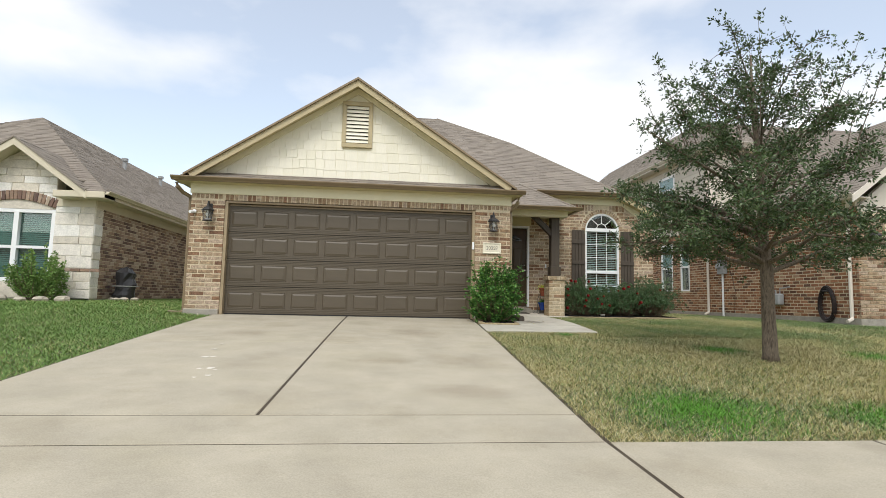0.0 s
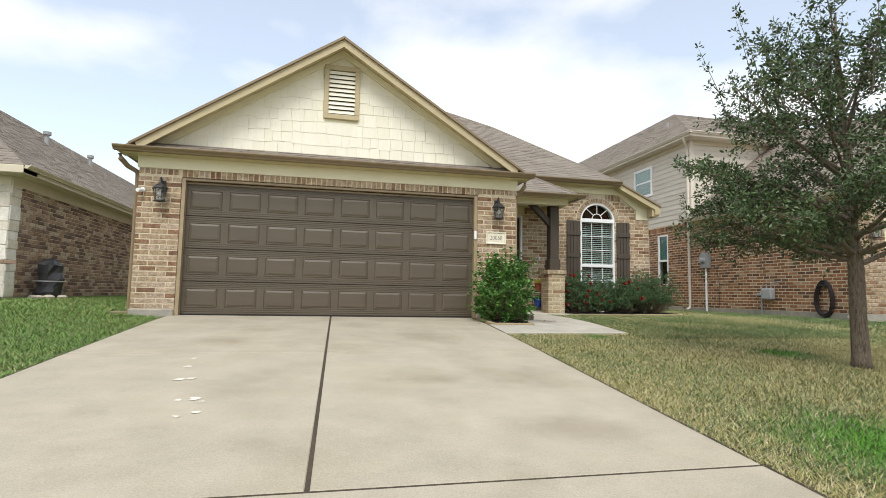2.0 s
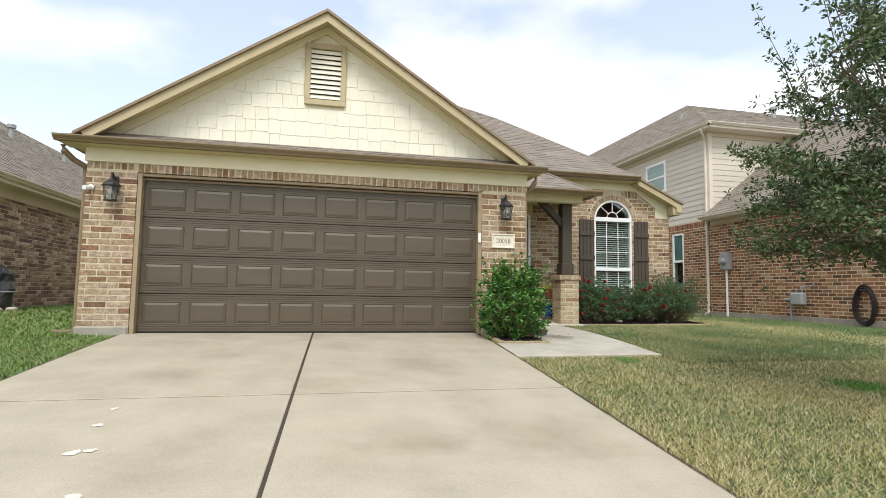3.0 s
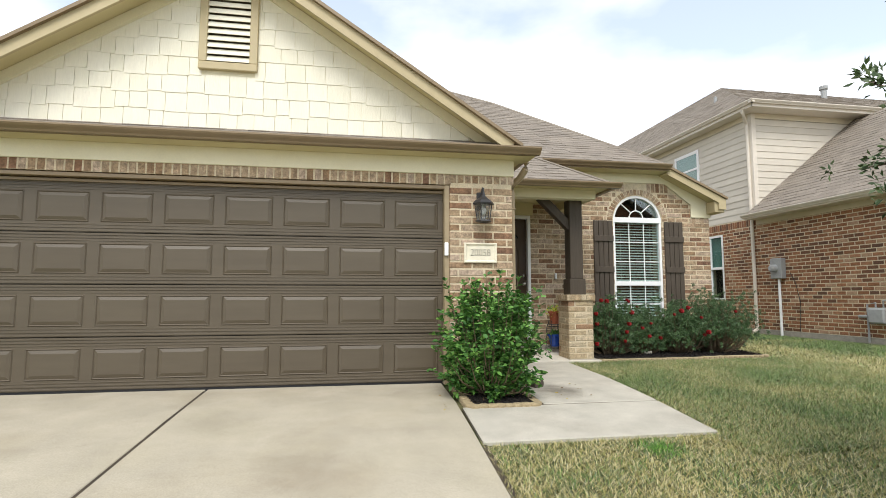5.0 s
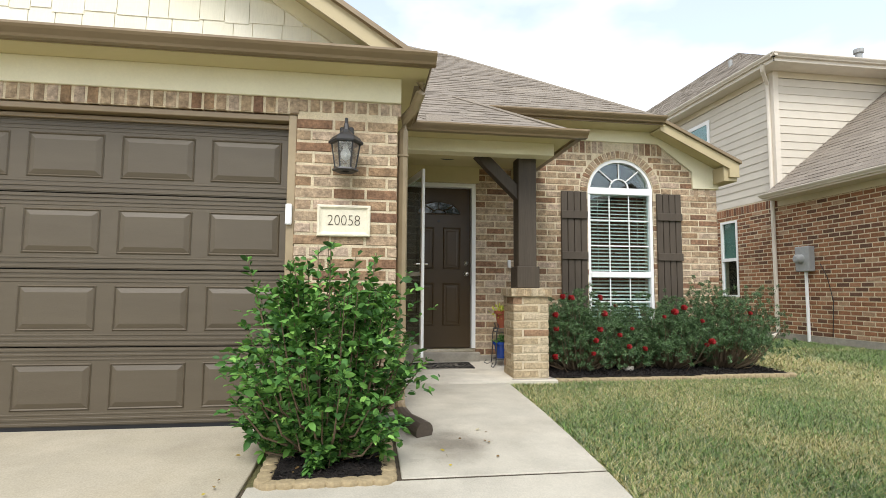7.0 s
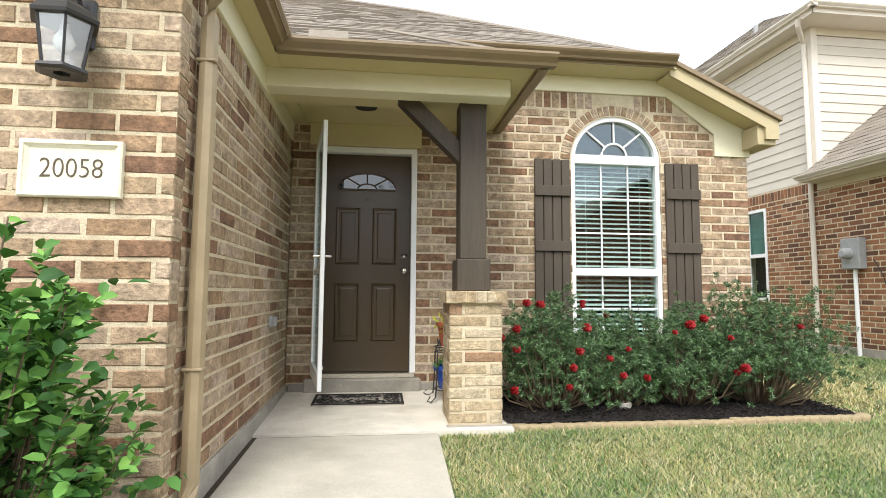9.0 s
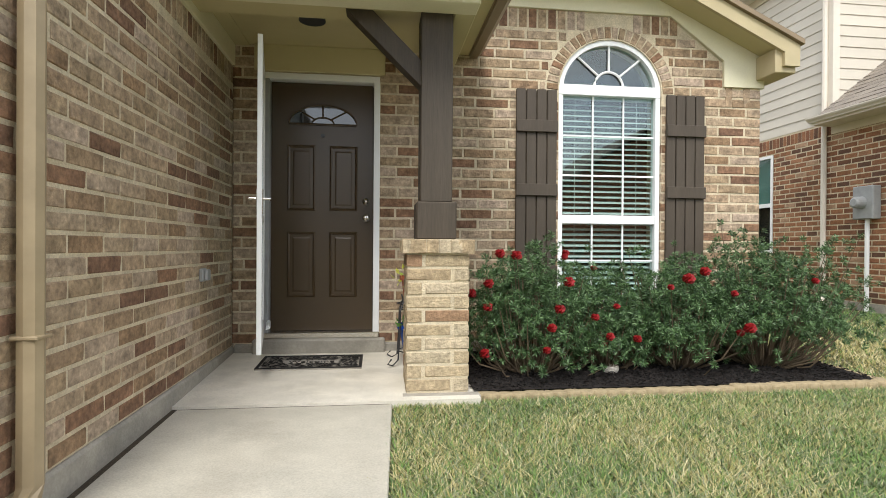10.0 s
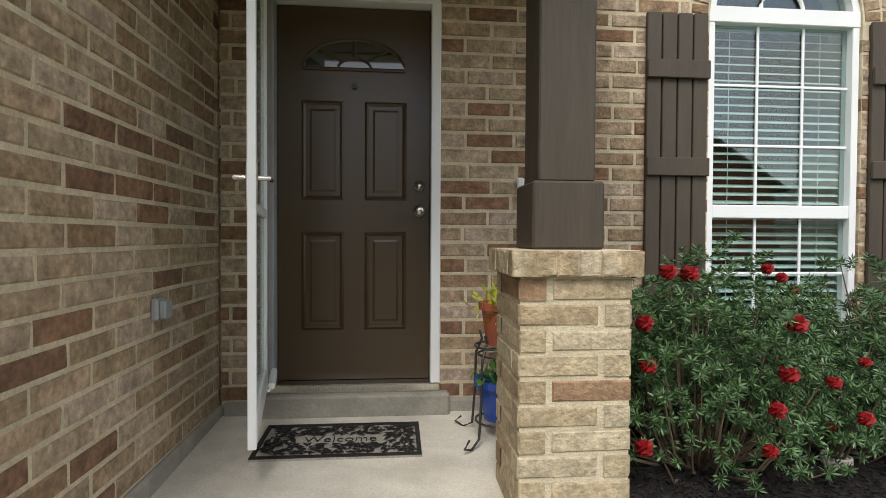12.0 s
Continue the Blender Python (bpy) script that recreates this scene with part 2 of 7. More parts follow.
# ---- mesh tools ----
class Mesh:
    """Gathers vertices and faces for one mesh."""
    def __init__(self):
        self.v, self.f = [], []

    def add(self, vs, fs):
        k = len(self.v)
        self.v += [tuple(p) for p in vs]
        self.f += [tuple(i + k for i in q) for q in fs]
        return self

    def hexa(self, p):
        """Eight corners: four below, then four above, in the same turn."""
        return self.add(p, [(3, 2, 1, 0), (4, 5, 6, 7), (0, 1, 5, 4), (1, 2, 6, 5), (2, 3, 7, 6), (3, 0, 4, 7)])

    def box(self, x0, x1, y0, y1, z0, z1):
        return self.hexa([(x0, y0, z0), (x1, y0, z0), (x1, y1, z0), (x0, y1, z0), (x0, y0, z1), (x1, y0, z1), (x1, y1, z1), (x0, y1, z1)])

    def cbox(self, x0, x1, y0, y1, z0, z1, c=0.006):
        """A box with chamfered edges."""
        lo, hi = (x0, y0, z0), (x1, y1, z1)
        vs, idx = [], {}
        for s in range(8):
            sg = [(s >> a) & 1 for a in range(3)]
            for a in range(3):
                p = []
                for k in range(3):
                    base = hi[k] if sg[k] else lo[k]
                    inset = 0 if k == a else (-c if sg[k] else c)
                    p.append(base + inset)
                idx[(s, a)] = len(vs)
                vs.append(p)
        fs = []
        for a in range(3):
            u, w = (a + 1) % 3, (a + 2) % 3
            for side in (0, 1):
                q = [idx[((side << a) | (i << u) | (j << w), a)] for i, j in ((0, 0), (1, 0), (1, 1), (0, 1))]
                fs.append(q if side else q[::-1])
            for i in (0, 1):
                for j in (0, 1):
                    s0 = (i << u) | (j << w)
                    s1 = s0 | (1 << a)
                    q = [idx[(s0, u)], idx[(s0, w)], idx[(s1, w)], idx[(s1, u)]]
                    fs.append(q if i == j else q[::-1])
        for s in range(8):
            q = [idx[(s, a)] for a in range(3)]
            fs.append(q if bin(s).count("1") % 2 else q[::-1])
        return self.add(vs, fs)

    def lattice(self, us, zs, solid, place, a, b):
        """A one-piece frame: the cells of a grid for which solid(i, j) holds, from depth a to b; place(u, d, z) gives the point."""
        n, m = len(us), len(zs)
        k = len(self.v)
        self.v += [place(u, d, z) for d in (a, b) for z in zs for u in us]
        cell = lambda i, j: 0 <= i < n - 1 and 0 <= j < m - 1 and solid(i, j)
        at = lambda i, j, d: k + d * n * m + j * n + i
        for j in range(m - 1):
            for i in range(n - 1):
                if not cell(i, j):
                    continue
                for d in (0, 1):
                    q = (at(i, j, d), at(i + 1, j, d), at(i + 1, j + 1, d), at(i, j + 1, d))
                    self.f.append(q if d else q[::-1])
                for (di, dj), (p, q) in (((0, -1), ((i, j), (i + 1, j))), ((1, 0), ((i + 1, j), (i + 1, j + 1))), ((0, 1), ((i + 1, j + 1), (i, j + 1))), ((-1, 0), ((i, j + 1), (i, j)))):
                    if not cell(i + di, j + dj):
                        self.f.append((at(*p, 0), at(*q, 0), at(*q, 1), at(*p, 1)))
        return self

    def prism(self, poly, axis, a, b):
        """A flat outline pushed from a to b along an axis; the outline's two numbers are the other axes in order."""
        def p3(q, h):
            return {"x": (h, q[0], q[1]), "y": (q[0], h, q[1]), "z": (q[0], q[1], h)}[axis]
        n = len(poly)
        vs = [p3(q, a) for q in poly] + [p3(q, b) for q in poly]
        return self.add(vs, [tuple(range(n))[::-1], tuple(range(n, 2 * n))] + [(i, (i + 1) % n, n + (i + 1) % n, n + i) for i in range(n)])

    def tube(self, pts, radii, n=8, caps=True):
        """A round bar along points."""
        k0 = len(self.v)
        pts = [Vector(p) for p in pts]
        for i, p in enumerate(pts):
            d = (pts[min(i + 1, len(pts) - 1)] - pts[max(i - 1, 0)]).normalized()
            u = d.orthogonal().normalized() if abs(d.z) > 0.9 else d.cross(Vector((0, 0, 1))).normalized()
            w = d.cross(u)
            r = radii[i] if isinstance(radii, (list, tuple)) else radii
            for j in range(n):
                t = 2 * math.pi * j / n
                self.v.append(tuple(p + (u * math.cos(t) + w * math.sin(t)) * r))
        for i in range(len(pts) - 1):
            for j in range(n):
                a, b = k0 + i * n + j, k0 + i * n + (j + 1) % n
                self.f.append((a, b, b + n, a + n))
        if caps:
            self.f.append(tuple(k0 + j for j in range(n))[::-1])
            self.f.append(tuple(k0 + (len(pts) - 1) * n + j for j in range(n)))
        return self

    def lathe(self, profile, cx=0, cy=0, n=20):
        """Turned shape: (radius, height) pairs round an upright axis."""
        k0 = len(self.v)
        for r, z in profile:
            for j in range(n):
                t = 2 * math.pi * j / n
                self.v.append((cx + r * math.cos(t), cy + r * math.sin(t), z))
        for i in range(len(profile) - 1):
            for j in range(n):
                a, b = k0 + i * n + j, k0 + i * n + (j + 1) % n
                self.f.append((a, b, b + n, a + n))
        self.f.append(tuple(k0 + j for j in range(n))[::-1])
        self.f.append(tuple(k0 + (len(profile) - 1) * n + j for j in range(n)))
        return self

    def data(self, name, mat, smooth=False):
        me = bpy.data.meshes.new(name)
        me.from_pydata(self.v, [], self.f)
        bm = bmesh.new()
        bm.from_mesh(me)
        if len(bm.faces) < 20000:
            bmesh.ops.recalc_face_normals(bm, faces=bm.faces)
        bm.to_mesh(me)
        bm.free()
        if mat:
            me.materials.append(mat)
        if smooth:
            me.polygons.foreach_set("use_smooth", [True] * len(me.polygons))
        return me


def part(name, mb, mat, parent=None, label="", smooth=False, kind=""):
    """Links a gathered mesh as one object, under a thing or part when one is given."""
    ob = new(name, mb if isinstance(mb, bpy.types.Mesh) else mb.data(name, mat, smooth))
    if parent is not None:
        ob.parent = parent
        ob.matrix_parent_inverse = parent.matrix_basis.inverted() if parent.parent is None else Matrix.Identity(4)
    if label or kind:
        tagged(ob, label, kind=kind)
    return ob


def thing(name, label, category, group="", kind="", loc=(0, 0, 0)):
    ob = new(name)
    ob.location = loc
    ob.empty_display_size = 0.1
    return tagged(ob, label, category, group, kind)


def big_mesh(name, verts, faces, mat):
    """One mesh from number arrays; faces all have as many corners."""
    me = bpy.data.meshes.new(name)
    verts, faces = np.asarray(verts, np.float32), np.asarray(faces, np.int32)
    me.vertices.add(len(verts))
    me.vertices.foreach_set("co", verts.ravel())
    k = faces.shape[1]
    me.loops.add(faces.size)
    me.loops.foreach_set("vertex_index", faces.ravel())
    me.polygons.add(len(faces))
    me.polygons.foreach_set("loop_start", np.arange(0, faces.size, k, dtype=np.int32))
    me.polygons.foreach_set("loop_total", np.full(len(faces), k, np.int32))
    me.update(calc_edges=True)
    me.materials.append(mat)
    return me


def leaves(name, base, way, length, width, mat, fold=0.25, rng=None):
    """Many folded leaves, each two triangles, from base points along ways."""
    rng = rng or np.random.default_rng(3)
    n = len(base)
    way = way / np.linalg.norm(way, axis=1, keepdims=True)
    side = np.cross(way, rng.normal(size=(n, 3)))
    side /= np.linalg.norm(side, axis=1, keepdims=True)
    up = np.cross(side, way)
    L, W = length[:, None], width[:, None]
    a = base
    b = base + way * L * 0.5 + side * W * 0.5 + up * W * fold
    c = base + way * L
    d = base + way * L * 0.5 - side * W * 0.5 + up * W * fold
    v = np.stack([a, b, c, d], 1).reshape(-1, 3)
    i = np.arange(n)[:, None] * 4
    f = np.concatenate([i + [0, 1, 2], i + [0, 2, 3]], 1).reshape(-1, 3)
    return big_mesh(name, v, f, mat)


def broad_leaves(name, base, way, length, width, mat, fold=0.18, rng=None, droop=0.12):
    """Many oval leaves with a midrib crease and a hanging tip, eight triangles each."""
    rng = rng or np.random.default_rng(3)
    n = len(base)
    way = way / np.linalg.norm(way, axis=1, keepdims=True)
    side = np.cross(way, rng.normal(size=(n, 3)) + [0, 0, 1.6])
    side /= np.linalg.norm(side, axis=1, keepdims=True)
    up = np.cross(side, way)
    up *= np.where(up[:, 2:] < 0, -1.0, 1.0)
    L, W = length[:, None], width[:, None]

    def at(f, w, lift):
        return base + way * L * f + side * W * w + up * (W * lift) - np.array([0, 0, 1.0]) * L * droop * f * f
    v = np.stack([at(0, 0, 0), at(0.27, 0.42, fold), at(0.27, 0, 0), at(0.27, -0.42, fold), at(0.68, 0.42, fold), at(0.68, 0, 0), at(0.68, -0.42, fold), at(1, 0, 0)], 1).reshape(-1, 3)
    i = np.arange(n)[:, None] * 8
    f = np.concatenate([i + t for t in ([0, 1, 2], [0, 2, 3], [1, 4, 5], [1, 5, 2], [3, 2, 5], [3, 5, 6], [4, 7, 5], [5, 7, 6])], 1).reshape(-1, 3)
    me = big_mesh(name, v, f, mat)
    me.polygons.foreach_set("use_smooth", [True] * len(me.polygons))
    return me


def ground_z(x, y):
    """Height of the ground: the drive falls to the street, the lawns lie almost level by the houses."""
    z = np.interp(y, [-60, -10, -2, 3.4, 4.0, 7.25, 9.6, 10.6, 13, 40], [-0.75, -0.75, -0.72, -0.5, -0.46, -0.225, -0.065, -0.01, 0.03, 0.05])
    left = np.clip((-3.2 - np.asarray(x)) / 2.5, 0, 1) * np.clip((np.asarray(y) - 4) / 7, 0, 1)
    right = np.clip((np.asarray(x) - 2) / 2.5, 0, 1) * np.clip((np.asarray(y) - 3.5) / 2, 0, 1) * np.clip((9.0 - np.asarray(y)) / 3, 0, 1)
    return z + 0.16 * left + 0.05 * right


def drive_z(y):
    return float(np.interp(y, [-60, -10, -2, 3.4, 4.0, 7.25, 9.6, 10.6, 13, 40], [-0.75, -0.75, -0.72, -0.5, -0.46, -0.225, -0.065, -0.01, 0.03, 0.05]))


# ---- ground, drive and paths ----
def sheet(name, xs, ys, dz, mat, label, category, kind="structure"):
    X, Y = np.meshgrid(xs, ys)
    Z = ground_z(X, Y) + dz
    n = len(xs)
    v = np.stack([X, Y, Z], -1).reshape(-1, 3)
    f = [(j * n + i, j * n + i + 1, (j + 1) * n + i + 1, (j + 1) * n + i) for j in range(len(ys) - 1) for i in range(n - 1)]
    return tagged(new(name, big_mesh(name, v, f, mat)), label, category, kind=kind)


xs = np.concatenate([[-900, -300, -120, -60, -30], np.arange(-16, 18.01, 0.4), [30, 60, 120, 300, 900]])
ys = np.concatenate([[-900, -300, -120, -60, -30, -14], np.arange(-10, 26.01, 0.4), [40, 60, 120, 300, 900]])
sheet("ground", xs, ys, -0.025, M["turf"], "patchy green and straw coloured lawn ground", "lawn")


def right_edge(y):
    return float(np.interp(y, [-2, 3.4, 7.2, 9.7], [1.5, 1.50, 1.67, 1.78]))


def left_edge(y):
    return float(np.interp(y, [-2, 3.4, 10.6], [-3.1, -3.12, -3.16]))


def mid_joint(y):
    return float(np.interp(y, [3, 10.6], [-0.82, -0.66]))


def slab(parent, x0, x1, y0, y1, name="slab", thick=0.12, rise=0.0, steps=4, mat="concrete"):
    """One cast slab; x0 and x1 are functions of y, or numbers. Its rim is rounded."""
    g, c = 0.012, 0.005
    fx0 = x0 if callable(x0) else (lambda y: x0)
    fx1 = x1 if callable(x1) else (lambda y: x1)
    mb = Mesh()
    rows = []
    a, b = y0 + g, y1 - g
    stations = [a, a + c] + [a + (b - a) * k / steps for k in range(1, steps)] + [b - c, b]
    for k, y in enumerate(stations):
        low = c if k in (0, len(stations) - 1) else 0
        z = drive_z(y) + rise
        l, r = fx0(y) + g, fx1(y) - g
        mid = (l + r) / 2
        rows.append([(l, y, z - thick), (l, y, z - c), (l + c, y, z - low), (mid, y, z - low), (r - c, y, z - low), (r, y, z - c), (r, y, z - thick)])
    n = 7
    mb.v = [p for r in rows for p in r]
    for j in range(len(rows) - 1):
        for i in range(n - 1):
            mb.f.append((j * n + i, j * n + i + 1, (j + 1) * n + i + 1, (j + 1) * n + i))
    mb.f.append(tuple(range(n)))
    mb.f.append(tuple((len(rows) - 1) * n + i for i in range(n))[::-1])
    return part(name, mb, M[mat], parent)


drive = thing("driveway", "pale sand coloured concrete driveway with dark joints", "driveway", kind="structure")
for ya, yb in ((7.24, 10.68), (3.98, 7.24)):
    slab(drive, left_edge, mid_joint, ya, yb)
    slab(drive, mid_joint, right_edge, ya, yb)
slab(drive, left_edge, right_edge, 3.38, 3.98)
slab(drive, lambda y: left_edge(y) - 0.9 * max(0, 1.9 - y) * 0.3, lambda y: right_edge(y) + 0.9 * max(0, 1.9 - y) * 0.3, -1.6, 1.9)
slab(drive, left_edge, right_edge, 1.9, 3.38)
bed = Mesh()
for y0, y1 in ((-1.6, 3.4), (3.4, 4.0), (4.0, 7.25), (7.25, 9.6), (9.6, 10.6)):
    bed.hexa([(left_edge(y0) + 0.02, y0, drive_z(y0) - 0.14), (right_edge(y0) - 0.02, y0, drive_z(y0) - 0.14), (right_edge(y1) - 0.02, y1, drive_z(y1) - 0.14), (left_edge(y1) + 0.02, y1, drive_z(y1) - 0.14),
              (left_edge(y0) + 0.02, y0, drive_z(y0) - 0.005), (right_edge(y0) - 0.02, y0, drive_z(y0) - 0.005), (right_edge(y1) - 0.02, y1, drive_z(y1) - 0.005), (left_edge(y1) + 0.02, y1, drive_z(y1) - 0.005)])
for fx, s in ((left_edge, -1), (right_edge, 1)):
    for y0, y1 in ((3.4, 4.0), (4.0, 7.25), (7.25, 8.68 if s > 0 else 9.6)) + (() if s > 0 else ((9.6, 10.5),)):
        bed.add([(fx(y0) - s * 0.02, y0, drive_z(y0) - 0.012), (fx(y0) + s * 0.035, y0, drive_z(y0) - 0.012), (fx(y1) + s * 0.035, y1, drive_z(y1) - 0.012), (fx(y1) - s * 0.02, y1, drive_z(y1) - 0.012)], [(0, 1, 2, 3)])
for k in range(-8, 9):
    x_ = 1.51 + 1.85 * k if k >= 0 else -3.12 + 1.85 * (k + 1)
    bed.add([(x_ - 0.025, 1.9, drive_z(1.9) - 0.004), (x_ + 0.04, 1.9, drive_z(1.9) - 0.004), (x_ + 0.04, 3.38, drive_z(3.38) - 0.004), (x_ - 0.025, 3.38, drive_z(3.38) - 0.004)], [(0, 1, 2, 3)])
part("joint_fill", bed, M["groove"], drive, "dark dirt filling the slab joints")

pavement = thing("pavement", "pale concrete sidewalk beside the lawn", "sidewalk", kind="structure")
for k in range(8):
    slab(pavement, 1.502 + 1.85 * k, 1.502 + 1.85 * (k + 1), 1.9, 3.38)
    slab(pavement, -3.12 - 1.85 * (k + 1), -3.12 - 1.85 * k, 1.9, 3.38)

path = thing("front_walk", "pale concrete walk to the porch", "walkway", kind="structure")
walk_right = lambda y: float(np.interp(y, [8.6, 9.6, 12.0], [3.66, 3.72, 3.81]))
slab(path, right_edge, walk_right, 8.68, 9.62, rise=0.004, mat="walk_concrete")
slab(path, lambda y: 2.555 if y < 10.5 else 2.612, walk_right, 9.62, 11.99, rise=0.006, mat="walk_concrete")
filler = Mesh().add([(1.742, 8.71, drive_z(8.71) - 0.003), (3.64, 8.71, drive_z(8.71) - 0.003), (3.7, 9.6, drive_z(9.6) - 0.003), (1.772, 9.6, drive_z(9.6) - 0.003), (2.5, 9.6, drive_z(9.6)), (3.73, 10.6, drive_z(10.6)), (2.5, 10.6, drive_z(10.6)), (3.78, 12.01, drive_z(12.01)), (2.5, 12.01, drive_z(12.01))], [(0, 1, 2, 3), (4, 2, 5, 6), (6, 5, 7, 8)])
part("joint_fill", filler, M["groove"], path)

porch = Mesh().add([(2.58, 12.0, -0.15), (4.32, 12.0, -0.15), (4.32, 13.3, -0.15), (2.58, 13.3, -0.15), (2.58, 12.0, 0.03), (4.32, 12.0, 0.03), (4.32, 13.3, 0.08), (2.58, 13.3, 0.08)],
                   [(3, 2, 1, 0), (4, 5, 6, 7), (0, 1, 5, 4), (1, 2, 6, 5), (2, 3, 7, 6), (3, 0, 4, 7)])
porch_ob = tagged(part("porch_floor", porch, M["porch_concrete"]), "pale concrete porch slab under the front door", "porch floor", kind="structure")

road = tagged(part("road", Mesh().box(-80, 80, -9.8, -1.75, -0.95, -0.72), M["concrete"]), "pale concrete residential street", "road", kind="structure")
kerb = Mesh()
kerb.cbox(-80, -3.6, -1.75, -1.6, -0.95, -0.6, 0.02).cbox(2.1, 80, -1.75, -1.6, -0.95, -0.6, 0.02).cbox(-80, 80, -9.95, -9.8, -0.95, -0.6, 0.02)
tagged(part("kerb", kerb, M["footing"]), "grey concrete kerb along the street", "kerb", kind="structure")

# ---- bricks ----
BL, BH, J = 0.267, 0.0838, 0.0135
brick_store = {}


def brick_shape(length, height, depth, variant):
    """Vertices and faces of one brick: front at y = 0, softly worn rim, open back."""
    r = random.Random(int(length * 1000) * 7 + int(height * 1000) + variant)
    c = 0.006
    x, z = length / 2, height / 2
    vs = [(-x, depth, -z), (x, depth, -z), (x, depth, z), (-x, depth, z), (-x, c, -z), (x, c, -z), (x, c, z), (-x, c, z)]
    vs += [(sx * (x - c) + r.uniform(-.004, .004), r.uniform(-.003, .003), sz * (z - c) + r.uniform(-.004, .004)) for sx, sz in ((-1, -1), (1, -1), (1, 1), (-1, 1))]
    fs = [(0, 1, 5, 4), (1, 2, 6, 5), (2, 3, 7, 6), (3, 0, 4, 7), (4, 5, 9, 8), (5, 6, 10, 9), (6, 7, 11, 10), (7, 4, 8, 11), (8, 9, 10, 11)]
    return vs, fs


def brick_data(length, height, depth, variant, mat):
    key = (round(length, 2), round(height, 3), round(depth, 2), variant, mat.name)
    if key not in brick_store:
        mb = Mesh().add(*brick_shape(key[0], key[1], key[2], variant))
        brick_store[key] = mb.data("brick", mat)
    return brick_store[key]


def courses(u0, u1, z0, z1, holes=None, pitch=BL, high=BH, first=0.0, ends=None):
    """Running bond between u0 and u1: rows of (middle u, middle z, length, height). holes(za, zb) gives the stretches left open."""
    out, row = [], 0
    r = random.Random(int(u0 * 100) + int(z1 * 100))
    z = z0
    while z + high * 0.6 < z1:
        h = min(high, z1 - z)
        a0, a1 = (u0, u1) if ends is None else (u0 + ends[row % 2][0], u1 + ends[row % 2][1])
        free = [(a0, a1)]
        for ha, hb in (holes(z, z + h) if holes else []):
            free = [q for a, b in free for q in ((a, min(b, ha)), (max(a, hb), b)) if q[1] - q[0] > 0.03]
        start = a0 - first - (pitch / 2 if row % 2 else 0) - pitch
        u = start
        cuts = []
        while u < a1 + pitch:
            cuts.append(u + r.uniform(-0.018, 0.018))
            u += pitch
        for a, b in free:
            inner = [c for c in cuts if a + 0.045 < c < b - 0.045]
            edge = [a] + inner + [b]
            for p, q in zip(edge, edge[1:]):
                s = J / 2 if p != a else 0
                e = J / 2 if q != b else 0
                out.append(((p + s + q - e) / 2, z + h / 2, q - p - s - e, h - J))
        z += high
        row += 1
    return out


def lay(parent, F, pieces, depth=0.1, limit=300, near=None, mats=("brick", "brick_joined")):
    """Sets bricks on a wall whose frame is F; the nearest are objects of their own, the others one mesh."""
    if near:
        pieces = sorted(pieces, key=near)
    rest = Mesh()
    for k, pc in enumerate(pieces):
        u, z, ln, h = pc[:4]
        turn = pc[4] if len(pc) > 4 else 0.0
        m = F @ Matrix.Translation((u, 0, z)) @ Matrix.Rotation(turn, 4, "Y")
        var = (k * 7) % 3
        if k < limit:
            ob = new("brick", brick_data(ln, h, depth, var, M[mats[0]]))
            ob.matrix_basis = m
            ob.parent = parent
        else:
            vs, fs = brick_shape(ln, h, depth, var)
            rest.add([m @ Vector(p) for p in vs], fs)
    if rest.v:
        part("bricks", rest, M[mats[1]], parent, kind="stuff")


FRONT = Matrix.Identity(4)


def face(x, y, turn):
    return Matrix.Translation((x, y, 0)) @ Matrix.Rotation(radians(turn), 4, "Z")


# ---- the house: walls ----
GX0, GX1, GY = -3.70, 2.575, 10.58      # garage block
OX0, OX1, OZ = -3.07, 1.85, 2.185        # its door opening
HX1, HY = 7.06, 13.25                   # entry wall
REC = 0.0045                             # joint depth

wall_g = Mesh()
wall_g.box(GX0 + REC, OX0 - REC, GY + REC, GY + 0.25, -0.12, 2.32).box(OX1 + REC, GX1 - REC, GY + REC, GY + 0.25, -0.12, 2.32).box(OX0 - REC, OX1 + REC, GY + REC, GY + 0.25, OZ + REC, 2.32)
wall_garage = tagged(part("wall_garage", wall_g, M["mortar"]), "tan brick garage front wall with pale mortar", "wall", kind="structure")
foot = Mesh().cbox(GX0 - 0.02, OX0 - 0.01, GY - 0.025, GY + 0.2, -0.2, 0.085, 0.012).cbox(OX1 + 0.02, GX1 + 0.015, GY - 0.02, GY + 0.2, -0.2, 0.07, 0.012)
foot.cbox(GX1 - 0.1, GX1 + 0.018, GY + 0.2, HY + 0.05, -0.2, 0.125, 0.012)
foot.cbox(GX1 + 0.02, HX1 + 0.02, HY - 0.02, HY + 0.2, -0.2, 0.145, 0.012).cbox(GX0 - 0.02, GX0 + 0.2, GY + 0.2, 24, -0.2, 0.09, 0.012)
tagged(part("foundation", foot, M["footing"]), "grey concrete foundation edge below the brick", "foundation", kind="structure")

wall_s = Mesh().box(GX1 - 0.25, GX1 - REC, GY + 0.26, HY + 0.1, -0.12, 2.56)
wall_side = tagged(part("wall_side", wall_s, M["mortar"]), "tan and brown brick wall beside the porch", "wall", kind="structure")

WX0, WX1, WZ0, WZA, WZT = 5.215, 6.135, 0.43, 2.25, 2.70     # window: sides, sill, spring of the arch, crown
WCX, WR = (WX0 + WX1) / 2, (WX1 - WX0) / 2
DX0, DX1, DZ0, DZ1 = 2.80, 3.72, 0.2, 2.285                  # door opening
